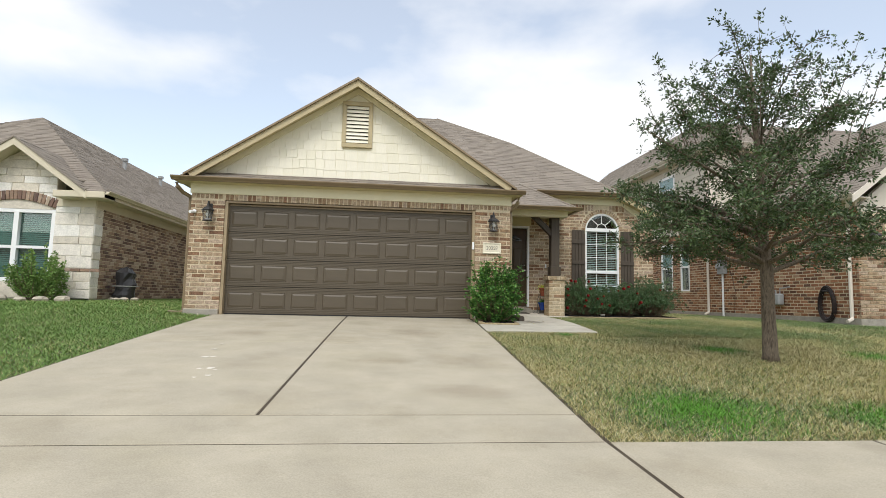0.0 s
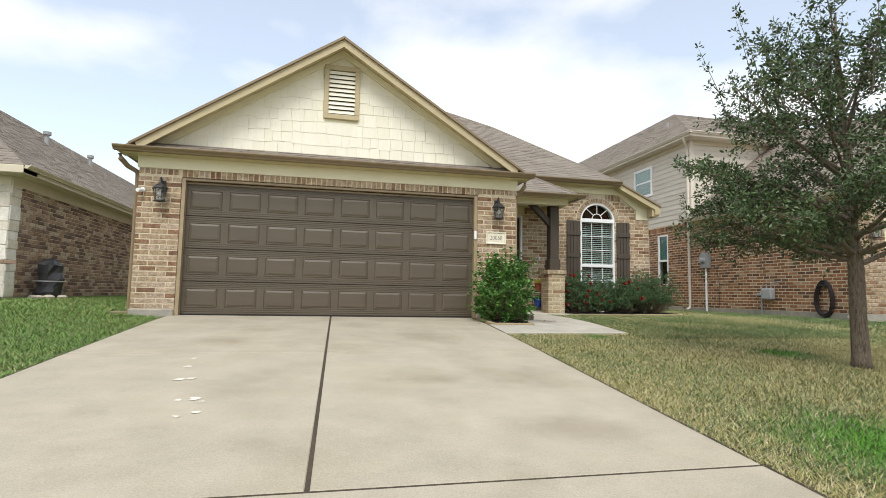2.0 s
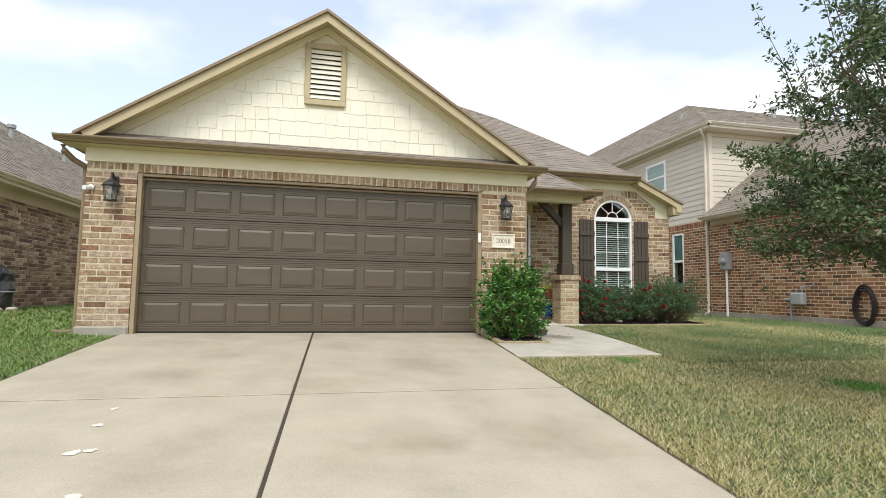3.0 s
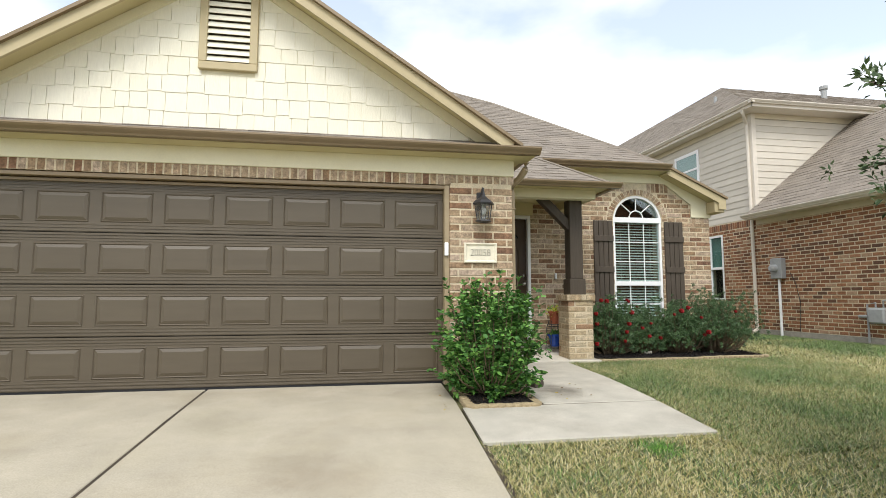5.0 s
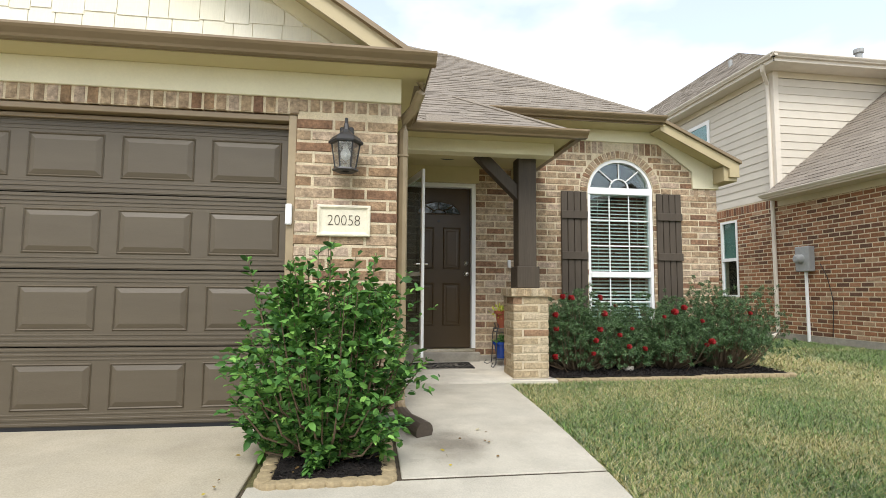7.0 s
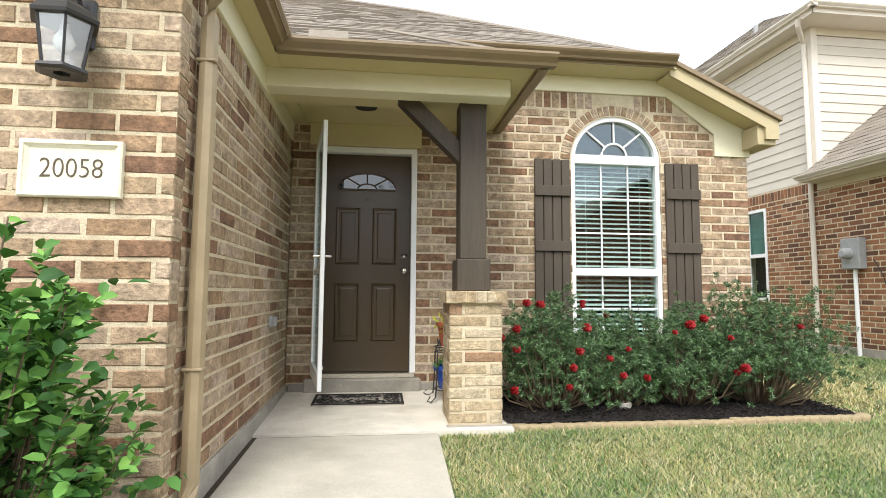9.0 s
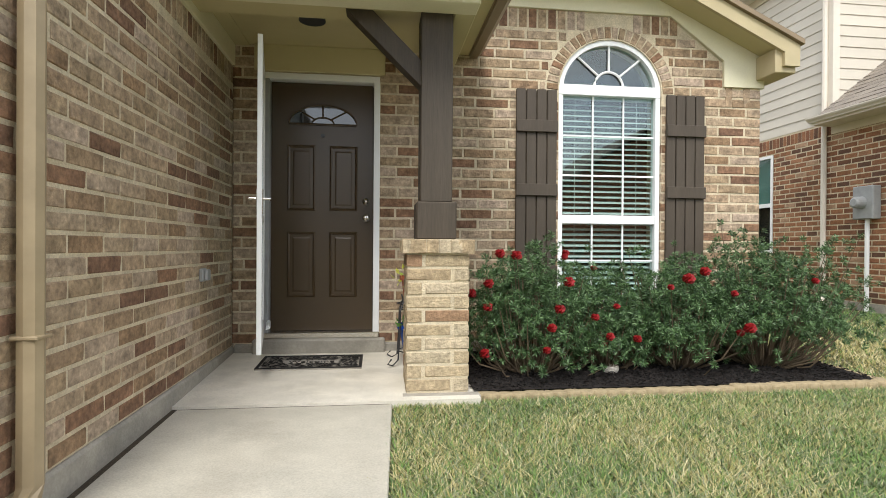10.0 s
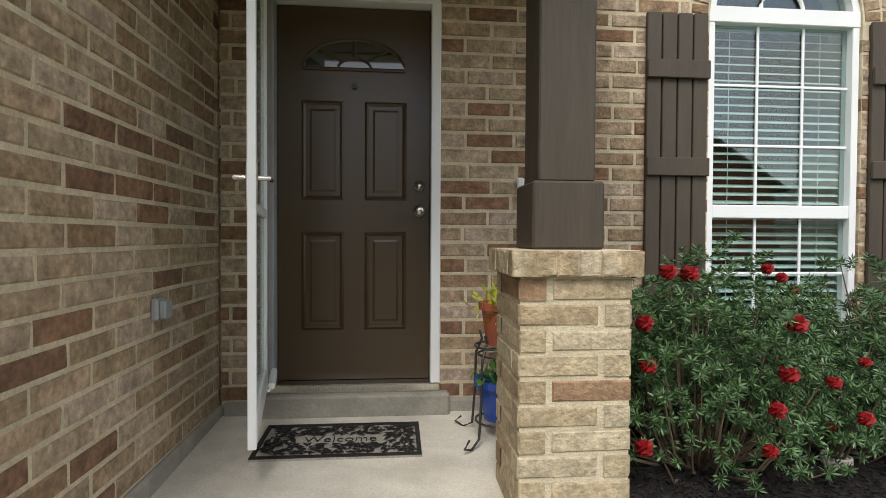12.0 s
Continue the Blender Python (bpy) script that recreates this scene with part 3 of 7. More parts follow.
# wall outline with the raking top at its outer end, cut round door and window
we = Mesh()
ye, yb = HY + REC, HY + 0.25
we.box(GX1 + 0.01, DX0, ye, yb, -0.1, 2.92).box(DX0, DX1, ye, yb, DZ1, 2.92).box(DX0, DX1, ye, yb, -0.1, DZ0 - 0.01).box(DX1, WX0, ye, yb, -0.1, 2.92)
we.box(WX0, WX1, ye, yb, -0.1, WZ0)
seg = 14
for k in range(seg):
    t0, t1 = math.pi * k / seg, math.pi * (k + 1) / seg
    xa, xb = WCX - WR * math.cos(t0), WCX - WR * math.cos(t1)
    za, zb = WZA + (WZT - WZA) * math.sin(t0), WZA + (WZT - WZA) * math.sin(t1)
    we.hexa([(xa, ye, za), (xb, ye, zb), (xb, yb, zb), (xa, yb, za), (xa, ye, 2.92), (xb, ye, 2.92), (xb, yb, 2.92), (xa, yb, 2.92)])
we.prism([(WX1, -0.1), (HX1 - REC, -0.1), (HX1 - REC, 2.55), (6.70, 2.55), (6.20, 2.92), (WX1, 2.92)], "y", ye, yb)
wall_entry = tagged(part("wall_entry", we, M["mortar"]), "tan brick entry wall round the door and arched window", "wall", kind="structure")
closing = Mesh().box(GX0 + REC, GX0 + 0.2, GY + 0.25, 24, -0.1, 2.5).box(HX1 - 0.2, HX1 - REC, HY + 0.25, 24, -0.1, 2.55).box(GX0 + REC, HX1 - REC, 23.8, 24, -0.1, 2.5)
tagged(part("wall_rear", closing, M["mortar"]), "plain rear and outer walls of the house", "wall", kind="structure")
# near-black sheets added behind the openings; the colour stands for unlit rooms
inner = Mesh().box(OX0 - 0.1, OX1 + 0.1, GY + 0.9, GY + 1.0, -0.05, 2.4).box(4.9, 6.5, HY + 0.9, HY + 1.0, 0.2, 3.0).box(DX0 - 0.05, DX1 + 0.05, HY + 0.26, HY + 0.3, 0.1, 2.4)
tagged(part("wall_inner", inner, M["dark"]), "near-black sheets standing in for unlit rooms behind the openings", "wall", kind="structure")

# garage front: piers, soldier course over the door, small soldier pairs at the top of each pier
pcs = courses(GX0, OX0, 0.085, 2.21, ends=((0, 0), (0, 0)), first=0.05) + courses(OX1, GX1, 0.07, 2.21, first=0.02)
x = OX0 + 0.0
sold = []
pz, ph = 2.249, 0.115
while x < OX1:
    sold.append((x + BH / 2, pz, ph, BH - J, math.pi / 2))
    x += BH
for a, b in ((GX0, OX0), (OX1, GX1)):
    x = a
    while x < b - 0.05:
        sold.append((x + BH / 2, 2.256, 0.09, BH - J, math.pi / 2))
        x += BH
lay(wall_garage, face(0, GY, 0), pcs + sold, near=lambda p: abs(p[0] - 2.2))
# side wall
side = courses(GY + 0.1, HY, 0.125, 2.18, first=0.03)
x = GY + 0.1
while x < HY - 0.05:
    side.append((x + BH / 2, 2.255, 0.145, BH - J, math.pi / 2))
    x += BH
lay(wall_side, face(GX1, 0, 90), side, near=lambda p: p[1])


def entry_holes(za, zb):
    out = [(GX1 - 1, GX1), (DX0, DX1)] if zb > DZ0 - 0.02 and za < DZ1 else []
    if zb > WZ0 + 0.01 and za < WZA:
        out.append((WX0, WX1))
    if zb > WZA - 0.02:
        ring = WR + 0.115
        q = min(1.0, max(0.0, (max(za, WZA) - WZA) / (WZT - WZA + 0.115)))
        w = ring * math.sqrt(max(0.0, 1 - q * q))
        if w > 0.02:
            out.append((WCX - w, WCX + w))
    if zb > 2.33:
        out.append((6.70, 8))
    if za > 2.45:
        out.append((6.70 - max(0, zb - 2.55) * 1.35, 8))
    return out


ent = courses(GX1, HX1, 0.145, 2.76, holes=entry_holes, first=0.06)
ring_n = 26
for k in range(ring_n):
    t = math.pi * (k + 0.5) / ring_n
    rx, rz = WR + 0.057, WZT - WZA + 0.057
    ent.append((WCX - rx * math.cos(t), WZA + rz * math.sin(t), 0.105, math.pi * 0.52 / ring_n - J * 0.6, math.pi - math.atan2(rz * math.sin(t), -rx * math.cos(t))))
x = GX1 + 0.02
while x < 6.28:
    if abs(x + BH / 2 - WCX) > 0.2:
        ent.append((x + BH / 2, 2.84, 0.16, BH - J, math.pi / 2))
    x += BH
for k, xx in enumerate((6.76, 6.845, 6.93, 7.015)):
    if k % 2 == 0:
        ent.append((xx, 2.25, 0.17, BH - J, math.pi / 2))
lay(wall_entry, face(0, HY, 0), ent, near=lambda p: (p[0] - 4.6) ** 2 + (p[1] - 1.2) ** 2)

# porch pillar: brick pier with a projecting cap
PX0, PX1, PY0, PY1 = 3.885, 4.265, 12.12, 12.50
pier = thing("porch_pillar", "short tan brick pillar with a projecting brick cap", "pillar", loc=(4.075, 12.3, 0.05))
part("core", Mesh().box(PX0 + REC, PX1 - REC, PY0 + REC, PY1 - REC, 0.0, 0.96), M["mortar"], pier)
base_slab = part("base", Mesh().cbox(PX0 - 0.03, PX1 + 0.07, PY0 - 0.06, PY1 + 0.02, -0.1, 0.035, 0.01), M["footing"], pier, "grey concrete footing")
for F, a, b in ((face(0, PY0, 0), PX0, PX1), (face(PX1, 0, 90), PY0, PY1), (face(0, PY1, 180), -PX1, -PX0), (face(PX0, 0, -90), -PY1, -PY0)):
    row, z = 0, 0.04
    while z < 0.87:
        p, q = (a, b - 0.1) if row % 2 == 0 else (a + 0.1, b)
        ob = new("brick", brick_data(q - p - J, BH - J, 0.1 - J, row % 3, M["pillar_brick"]))
        ob.matrix_basis, ob.parent = F @ Matrix.Translation(((p + q) / 2 + (-J / 2 if row % 2 == 0 else J / 2), 0, z + BH / 2)), pier
        ob.matrix_parent_inverse = pier.matrix_basis.inverted()
        row += 1
        z += BH
for F, a, b in ((face(0, PY0 - 0.03, 0), PX0 - 0.03, PX1 + 0.03), (face(PX1 + 0.03, 0, 90), PY0 - 0.03, PY1 + 0.03), (face(0, PY1 + 0.03, 180), -PX1 - 0.03, -PX0 + 0.03), (face(PX0 - 0.03, 0, -90), -PY1 - 0.03, -PY0 + 0.03)):
    n = 6
    for k in range(n):
        w = (b - a) / n
        ob = new("brick", brick_data(w - 0.008, 0.084, 0.1, k % 3, M["pillar_brick"]))
        ob.matrix_basis, ob.parent = F @ Matrix.Translation((a + w * (k + 0.5), 0, 0.923)), pier
        ob.matrix_parent_inverse = pier.matrix_basis.inverted()
part("cap_mortar", Mesh().cbox(PX0 - 0.022, PX1 + 0.022, PY0 - 0.022, PY1 + 0.022, 0.885, 0.966, 0.004), M["mortar"], pier)

post = thing("porch_post", "brown painted timber porch post with a diagonal brace", "post", loc=(4.07, 12.3, 0.967))
pc, py = 4.07, 12.31
part("shaft", Mesh().cbox(pc - 0.1, pc + 0.1, py - 0.1, py + 0.1, 1.2, 2.385, 0.006), M["post"], post)
part("plinth", Mesh().cbox(pc - 0.125, pc + 0.125, py - 0.125, py + 0.125, 0.967, 1.2, 0.008), M["post"], post)
br = Mesh().prism([(pc - 0.1, 1.93), (pc - 0.1, 2.09), (pc - 0.40, 2.385), (pc - 0.565, 2.385)], "y", py - 0.06, py + 0.06)
part("brace", br, M["post"], post)

# ---- roofs ----
def shingled(parent, quad, course=0.145, tab=0.3, name="shingles"):
    """Tabs of uneven width and thickness over a roof plane given by eave left, eave right, top right, top left."""
    a, b, c, d = [Vector(p) for p in quad]
    nrm = (b - a).cross(d - a).normalized()
    if nrm.z < 0:
        nrm = -nrm
    up = max((d - a).length, (c - b).length)
    rows = max(1, int(up / course))
    r = random.Random(int(up * 100))
    mb = Mesh()
    for k in range(rows):
        s0, s1 = k / rows, min(1.0, (k + 1.12) / rows)
        l0, r0, l1, r1 = a.lerp(d, s0), b.lerp(c, s0), a.lerp(d, s1), b.lerp(c, s1)
        w = (r0 - l0).length
        if w < 0.05:
            continue
        u = -r.random() * tab
        while u < w:
            step = r.uniform(0.6, 1.3) * tab
            p, q = max(0, u) / w, min(w, u + step - 0.004) / w
            u += step
            if q <= p:
                continue
            th = r.choice((0.006, 0.009, 0.013))
            e0, e1, e2, e3 = l0.lerp(r0, p), l0.lerp(r0, q), l1.lerp(r1, q), l1.lerp(r1, p)
            mb.add([e0, e1, e2, e3, e0 + nrm * th, e1 + nrm * th, e2 + nrm * 0.002, e3 + nrm * 0.002], [(0, 1, 5, 4), (4, 5, 6, 7), (1, 2, 6, 5), (3, 0, 4, 7)])
    return part(name, mb, M["shingle"], parent, kind="stuff")


def roof_deck(parent, quad, thick=0.03, mat="gutter", name="deck"):
    p = [Vector(q) for q in quad]
    dn = Vector((0, 0, -thick))
    return part(name, Mesh().hexa([*(q + dn for q in p), *p]), M[mat], parent)


def gutter_run(mb, a, b, out, h=0.076, w=0.115):
    """An ogee gutter between two points; out is the way it faces."""
    a, b, out = Vector(a), Vector(b), Vector(out)
    prof = [(0.0, 0.0), (0.0, -h), (w * 0.55, -h), (w * 0.62, -h * 0.78), (w * 0.9, -h * 0.42), (w, -h * 0.2), (w, 0.0), (w - 0.012, 0.0), (w - 0.012, -0.02), (0.01, -0.02)]
    n = len(prof)
    up = Vector((0, 0, 1))
    vs = [p + out * o + up * z for p in (a, b) for o, z in prof]
    mb.add(vs, [tuple(range(n))[::-1], tuple(range(n, 2 * n))] + [(i, (i + 1) % n, n + (i + 1) % n, n + i) for i in range(n)])
    return mb


AX, AZ, RY = -0.605, 4.765, 10.45       # gable: ridge line, peak, front edge of the roof
EX0, EX1, EZ = -3.97, 2.80, 2.56        # its eaves
roof_g = thing("roof_garage", "weathered brown shingle gable roof over the garage", "roof", kind="structure", loc=(AX, 12, EZ))
RB = 15.4
for s, ex in ((-1, EX0), (1, EX1)):
    q = [(ex, RY, EZ), (ex, RB, EZ), (AX, RB, AZ), (AX, RY, AZ)]
    if s < 0:
        q = [q[1], q[0], q[3], q[2]]
    roof_deck(roof_g, q)
    shingled(roof_g, q)
# rake boards along both slopes
GWY0 = 10.83
for ex in (EX0, EX1):
    dx, dz = AX - ex, AZ - EZ
    L = math.hypot(dx, dz)
    nx, nz = -dz / L, dx / L
    if nz < 0:
        nx, nz = -nx, -nz

    def rake_pt(t, off):
        return (ex + dx * t + nx * off, EZ + dz * t + nz * off)

    t0 = 0.06
    poly = [rake_pt(t0, -0.015), (AX, AZ - 0.02), (AX, AZ - 0.165), rake_pt(t0, -0.135)]
    part("rake_board", Mesh().prism(poly, "y", RY + 0.02, RY + 0.055), M["rake"], roof_g, "tan painted rake board")
    poly = [rake_pt(t0 - 0.02, 0.012), (AX, AZ + 0.015), (AX, AZ - 0.03), rake_pt(t0 - 0.02, -0.022)]
    part("drip_edge", Mesh().prism(poly, "y", RY - 0.02, RY + 0.06), M["gutter"], roof_g, "brown metal drip edge")
    poly = [rake_pt(t0, -0.03), (AX, AZ - 0.05), (AX, AZ - 0.07), rake_pt(t0, -0.05)]
    part("soffit", Mesh().prism(poly, "y", RY + 0.05, 10.9), M["soffit"], roof_g)
    poly = [rake_pt(t0, -0.05), (AX, AZ - 0.08), (AX, AZ - 0.20), rake_pt(t0, -0.155)]
    part("frieze_board", Mesh().prism(poly, "y", GWY0 - 0.04, GWY0), M["cream"], roof_g)

GWY = 10.83                              # gable wall
gable = Mesh().prism([(EX0 + 0.35, 2.6), (EX1 - 0.35, 2.6), (AX, AZ - 0.12)], "y", GWY + 0.012, GWY + 0.1)
gable_wall = tagged(part("wall_gable", gable, M["cream"]), "cream staggered shake siding on the gable", "wall", kind="structure")
shake_store = {}
rs = random.Random(5)
z, row = 2.765, 0
SH = 0.2
slope = (AZ - EZ) / (AX - EX0)
while z < AZ - 0.25:
    half0 = (AZ - 0.19 - z) / slope
    x = AX - half0 - rs.uniform(0, 0.2)
    while x < AX + half0:
        w = rs.choice((0.14, 0.18, 0.22, 0.26))
        drop = rs.choice((0.0, 0.0, 0.012, 0.022, 0.03))
        a, b = max(x, AX - half0), min(x + w, AX + half0)
        x += w
        in_vent = a < -0.34 and b > -0.86 and z + SH > 3.48 and z < 4.33
        if b - a < 0.06 or in_vent and a > -0.93 and b < -0.28:
            continue
        if in_vent:
            a, b = (a, min(b, -0.88)) if a < -0.88 else (max(a, -0.32), b)
            if b - a < 0.04:
                continue
        # a leaning top keeps the piece under the rake
        topz = z + SH + 0.012
        ca, cb = topz, topz
        ca = min(topz, AZ - 0.15 - slope * abs(a - AX))
        cb = min(topz, AZ - 0.15 - slope * abs(b - AX))
        key = (round(b - a, 2), drop, round(ca - z, 2), round(cb - z, 2))
        if key not in shake_store:
            wd = key[0] - 0.005
            shake_store[key] = Mesh().hexa([(0, -0.011, -drop), (wd, -0.011, -drop), (wd, 0.004, -drop), (0, 0.004, -drop), (0, -0.004, max(0.02, key[2])), (wd, -0.004, max(0.02, key[3])), (wd, 0.004, max(0.02, key[3])), (0, 0.004, max(0.02, key[2]))]).data("shake", M["shake"])
        ob = new("shake", shake_store[key])
        ob.matrix_basis, ob.parent = Matrix.Translation((a, GWY + 0.008, z)), gable_wall
    z += SH
    row += 1

vent = thing("gable_vent", "tan framed louvred vent in the gable", "vent", loc=(-0.61, GWY, 3.45))
VX0, VX1, VZ0, VZ1 = -0.915, -0.295, 3.43, 4.40
f = 0.085
part("frame", Mesh().cbox(VX0, VX1, GWY - 0.045, GWY + 0.01, VZ0, VZ0 + f).cbox(VX0, VX1, GWY - 0.045, GWY + 0.01, VZ1 - f, VZ1).cbox(VX0, VX0 + f, GWY - 0.044, GWY + 0.01, VZ0 + f, VZ1 - f).cbox(VX1 - f, VX1, GWY - 0.044, GWY + 0.01, VZ0 + f, VZ1 - f), M["rake"], vent, "olive tan frame")
part("backing", Mesh().box(VX0 + f, VX1 - f, GWY + 0.006, GWY + 0.011, VZ0 + f, VZ1 - f), M["groove"], vent)
for k in range(10):
    zz = VZ0 + f + 0.012 + k * (VZ1 - VZ0 - 2 * f - 0.01) / 10
    part("slat", Mesh().hexa([(VX0 + f, GWY - 0.04, zz), (VX1 - f, GWY - 0.04, zz), (VX1 - f, GWY - 0.028, zz), (VX0 + f, GWY - 0.028, zz), (VX0 + f, GWY - 0.008, zz + 0.066), (VX1 - f, GWY - 0.008, zz + 0.066), (VX1 - f, GWY + 0.004, zz + 0.066), (VX0 + f, GWY + 0.004, zz + 0.066)]), M["shake"], vent)

# pent roof at the foot of the gable, its gutter, soffit and frieze
roof_p = thing("roof_pent", "narrow shingled pent roof with a brown gutter above the garage door", "roof", kind="structure", loc=(AX, 10.5, 2.5))
q = [(EX0, 10.36, 2.56), (EX1, 10.36, 2.56), (EX1 - 0.32, 10.85, 2.785), (EX0 + 0.32, 10.85, 2.785)]
roof_deck(roof_p, q)
shingled(roof_p, q, course=0.13)
part("gutter", gutter_run(Mesh(), (EX0 - 0.02, 10.36, 2.575), (EX1 + 0.02, 10.36, 2.575), (0, -1, 0)), M["gutter"], roof_p, "brown metal gutter")
part("soffit", Mesh().box(EX0 + 0.02, EX1 - 0.02, 10.36, GY + 0.1, 2.492, 2.505), M["soffit"], roof_p)
part("frieze_board", Mesh().cbox(GX0 - 0.02, GX1 + 0.02, GY - 0.018, GY + 0.03, 2.305, 2.492, 0.004), M["cream"], roof_p, "cream painted frieze board")
part("fascia", Mesh().box(EX0 + 0.01, EX1 - 0.01, 10.345, 10.37, 2.496, 2.565), M["gutter"], roof_p)
# returns along the garage sides
part("gutter", gutter_run(Mesh(), (EX1 - 0.10, 10.36, 2.575), (EX1 - 0.10, 11.75, 2.575), (1, 0, 0)), M["gutter"], roof_p)
part("gutter", gutter_run(Mesh(), (EX0 + 0.10, 10.36, 2.575), (EX0 + 0.10, 16, 2.575), (-1, 0, 0)), M["gutter"], roof_p)
part("soffit", Mesh().box(GX1 - 0.02, EX1 - 0.1, GY + 0.1, HY, 2.492, 2.505), M["soffit"], roof_p)
part("soffit", Mesh().box(EX0 + 0.1, GX0 + 0.1, GY + 0.1, 16, 2.492, 2.505), M["soffit"], roof_p)
part("frieze_board", Mesh().cbox(GX1 - 0.02, GX1 + 0.018, GY + 0.03, HY, 2.33, 2.492, 0.004), M["cream"], roof_p)
part("frieze_board", Mesh().cbox(GX0 - 0.018, GX0 + 0.02, GY + 0.03, 16, 2.33, 2.492, 0.004), M["cream"], roof_p)


def downspout(name, pts, mat, w=0.04, label="", parent=None):
    """A rounded rectangular spout along points."""
    mb = Mesh()
    mb.tube(pts, w, n=8)
    return part(name, mb, mat, parent, label)


sp = thing("downspout", "brown metal downspout at the garage corner", "downspout", loc=(2.63, 10.75, 0))
downspout("pipe", [(2.74, 10.56, 2.47), (2.74, 10.58, 2.40), (2.70, 10.68, 2.31), (2.635, 10.75, 2.25), (2.625, 10.76, 2.15), (2.625, 10.76, 0.16), (2.63, 10.72, 0.08), (2.66, 10.55, 0.03)], M["spout"], 0.039, parent=sp)
for zz in (0.62, 1.95):
    part("strap", Mesh().cbox(2.5835, 2.6665, 10.7185, 10.8015, zz, zz + 0.014, 0.004), M["spout"], sp)
part("outlet", Mesh().tube([(2.63, 10.70, 0.05), (2.66, 10.5, 0.03), (2.72, 10.36, 0.02), (2.76, 10.28, 0.01)], [0.05, 0.058, 0.064, 0.066], n=12), M["boot"], sp, "dark flexible outlet")
sp = thing("downspout", "brown metal downspout elbow under the gutter end", "downspout", loc=(-3.75, 10.7, 0))
downspout("pipe", [(-3.92, 10.42, 2.47), (-3.92, 10.43, 2.40), (-3.86, 10.58, 2.31), (-3.755, 10.68, 2.25), (-3.745, 10.7, 2.15), (-3.745, 10.7, 0.05), (-3.8, 10.62, 0.0), (-3.95, 10.5, 0.01)], M["gutter"], 0.04, parent=sp)

# porch roof: low hip with gutter, beam and ceiling
roof_e = thing("roof_porch", "low shingled porch roof with brown gutter", "roof", kind="structure", loc=(3.6, 12.3, 2.5))
PE, PR, PZ = 11.78, 4.45, 2.54
HT = (3.4, 13.1, 3.34)                   # where its hip meets the main roof
for q in ([(2.86, PE, PZ), (PR, PE, PZ), HT, (2.2, 13.1, 3.34)], [(2.2, 13.1, 3.34), HT, (3.2, 13.62, 3.6), (2.2, 13.62, 3.6)], [(PR, PE, PZ), (PR, 13.24, PZ), (3.41, 13.24, 3.34), HT]):
    roof_deck(roof_e, q)
    shingled(roof_e, q)
part("hip_cap", Mesh().tube([(PR, PE, PZ + 0.01), (3.4, 13.1, 3.35)], 0.022, n=6), M["shingle"], roof_e)
part("gutter", gutter_run(Mesh(), (2.72, PE, PZ + 0.012), (PR + 0.10, PE, PZ + 0.012), (0, -1, 0)), M["gutter"], roof_e, "brown metal gutter")
part("gutter", gutter_run(Mesh(), (PR, PE - 0.02, PZ + 0.012), (PR, 13.25, PZ + 0.012), (1, 0, 0)), M["gutter"], roof_e)
part("soffit", Mesh().box(2.6, PR + 0.01, PE, 12.2, 2.498, 2.51).box(4.2, PR + 0.01, 12.2, 13.24, 2.498, 2.51), M["soffit"], roof_e)
part("fascia", Mesh().box(2.7, PR + 0.01, PE - 0.012, PE + 0.012, 2.49, 2.54).box(PR - 0.012, PR + 0.012, PE + 0.012, 13.24, 2.49, 2.54), M["gutter"], roof_e)
part("beam", Mesh().cbox(2.58, 4.31, 12.03, 12.2, 2.365, 2.498, 0.005), M["cream"], roof_e, "cream painted porch beam")
# side and inner beams take the darker soffit colour
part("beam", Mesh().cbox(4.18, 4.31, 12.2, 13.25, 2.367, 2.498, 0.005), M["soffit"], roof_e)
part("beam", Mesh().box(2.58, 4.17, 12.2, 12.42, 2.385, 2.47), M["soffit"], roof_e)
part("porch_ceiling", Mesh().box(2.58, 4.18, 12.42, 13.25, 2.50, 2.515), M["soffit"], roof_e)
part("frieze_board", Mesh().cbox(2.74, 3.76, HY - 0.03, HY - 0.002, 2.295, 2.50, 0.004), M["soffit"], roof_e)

# main roof: hip behind, with the raking end over the window wall
roof_m = thing("roof_main", "weathered brown shingle hip roof of the house", "roof", kind="structure", loc=(3, 18, 3))
EA, EB, EM, EC = (-1.0, 12.95, 3.17), (6.14, 12.95, 3.17), (4.0, 16.55, 5.46), (1.78, 19.0, 7.0)
for q in ([EA, EB, EM, (0.0, 16.55, 5.46)], [(0.0, 16.55, 5.46), EM, EC, (0.5, 19.0, 7.0)]):
    roof_deck(roof_m, q, thick=0.05)
    shingled(roof_m, q)
part("deck", Mesh().add([EB, (7.18, 12.97, 2.66), (7.18, 24, 2.66), EM, EC, (1.75, 24, 7.0)], [(0, 1, 3), (1, 2, 5, 4, 3)]), M["shingle"], roof_m)
part("deck", Mesh().add([(-3.9, 12.95, 2.6), (0.5, 19.0, 7.0), (0.5, 24, 7.0), (-3.9, 24, 2.6)], [(0, 1, 2, 3)]), M["shingle"], roof_m)
part("ridge_cap", Mesh().tube([EB, EM, EC], 0.03, n=6), M["shingle"], roof_m)
part("gutter", gutter_run(Mesh(), (3.8, 12.95, 3.18), (6.12, 12.95, 3.18), (0, -1, 0)), M["gutter"], roof_m, "brown metal gutter")
part("fascia", Mesh().box(3.8, 6.12, 12.935, 12.96, 3.082, 3.17), M["gutter"], roof_m)
part("soffit", Mesh().box(3.75, 6.15, 12.95, HY + 0.1, 3.08, 3.095), M["soffit"], roof_m)
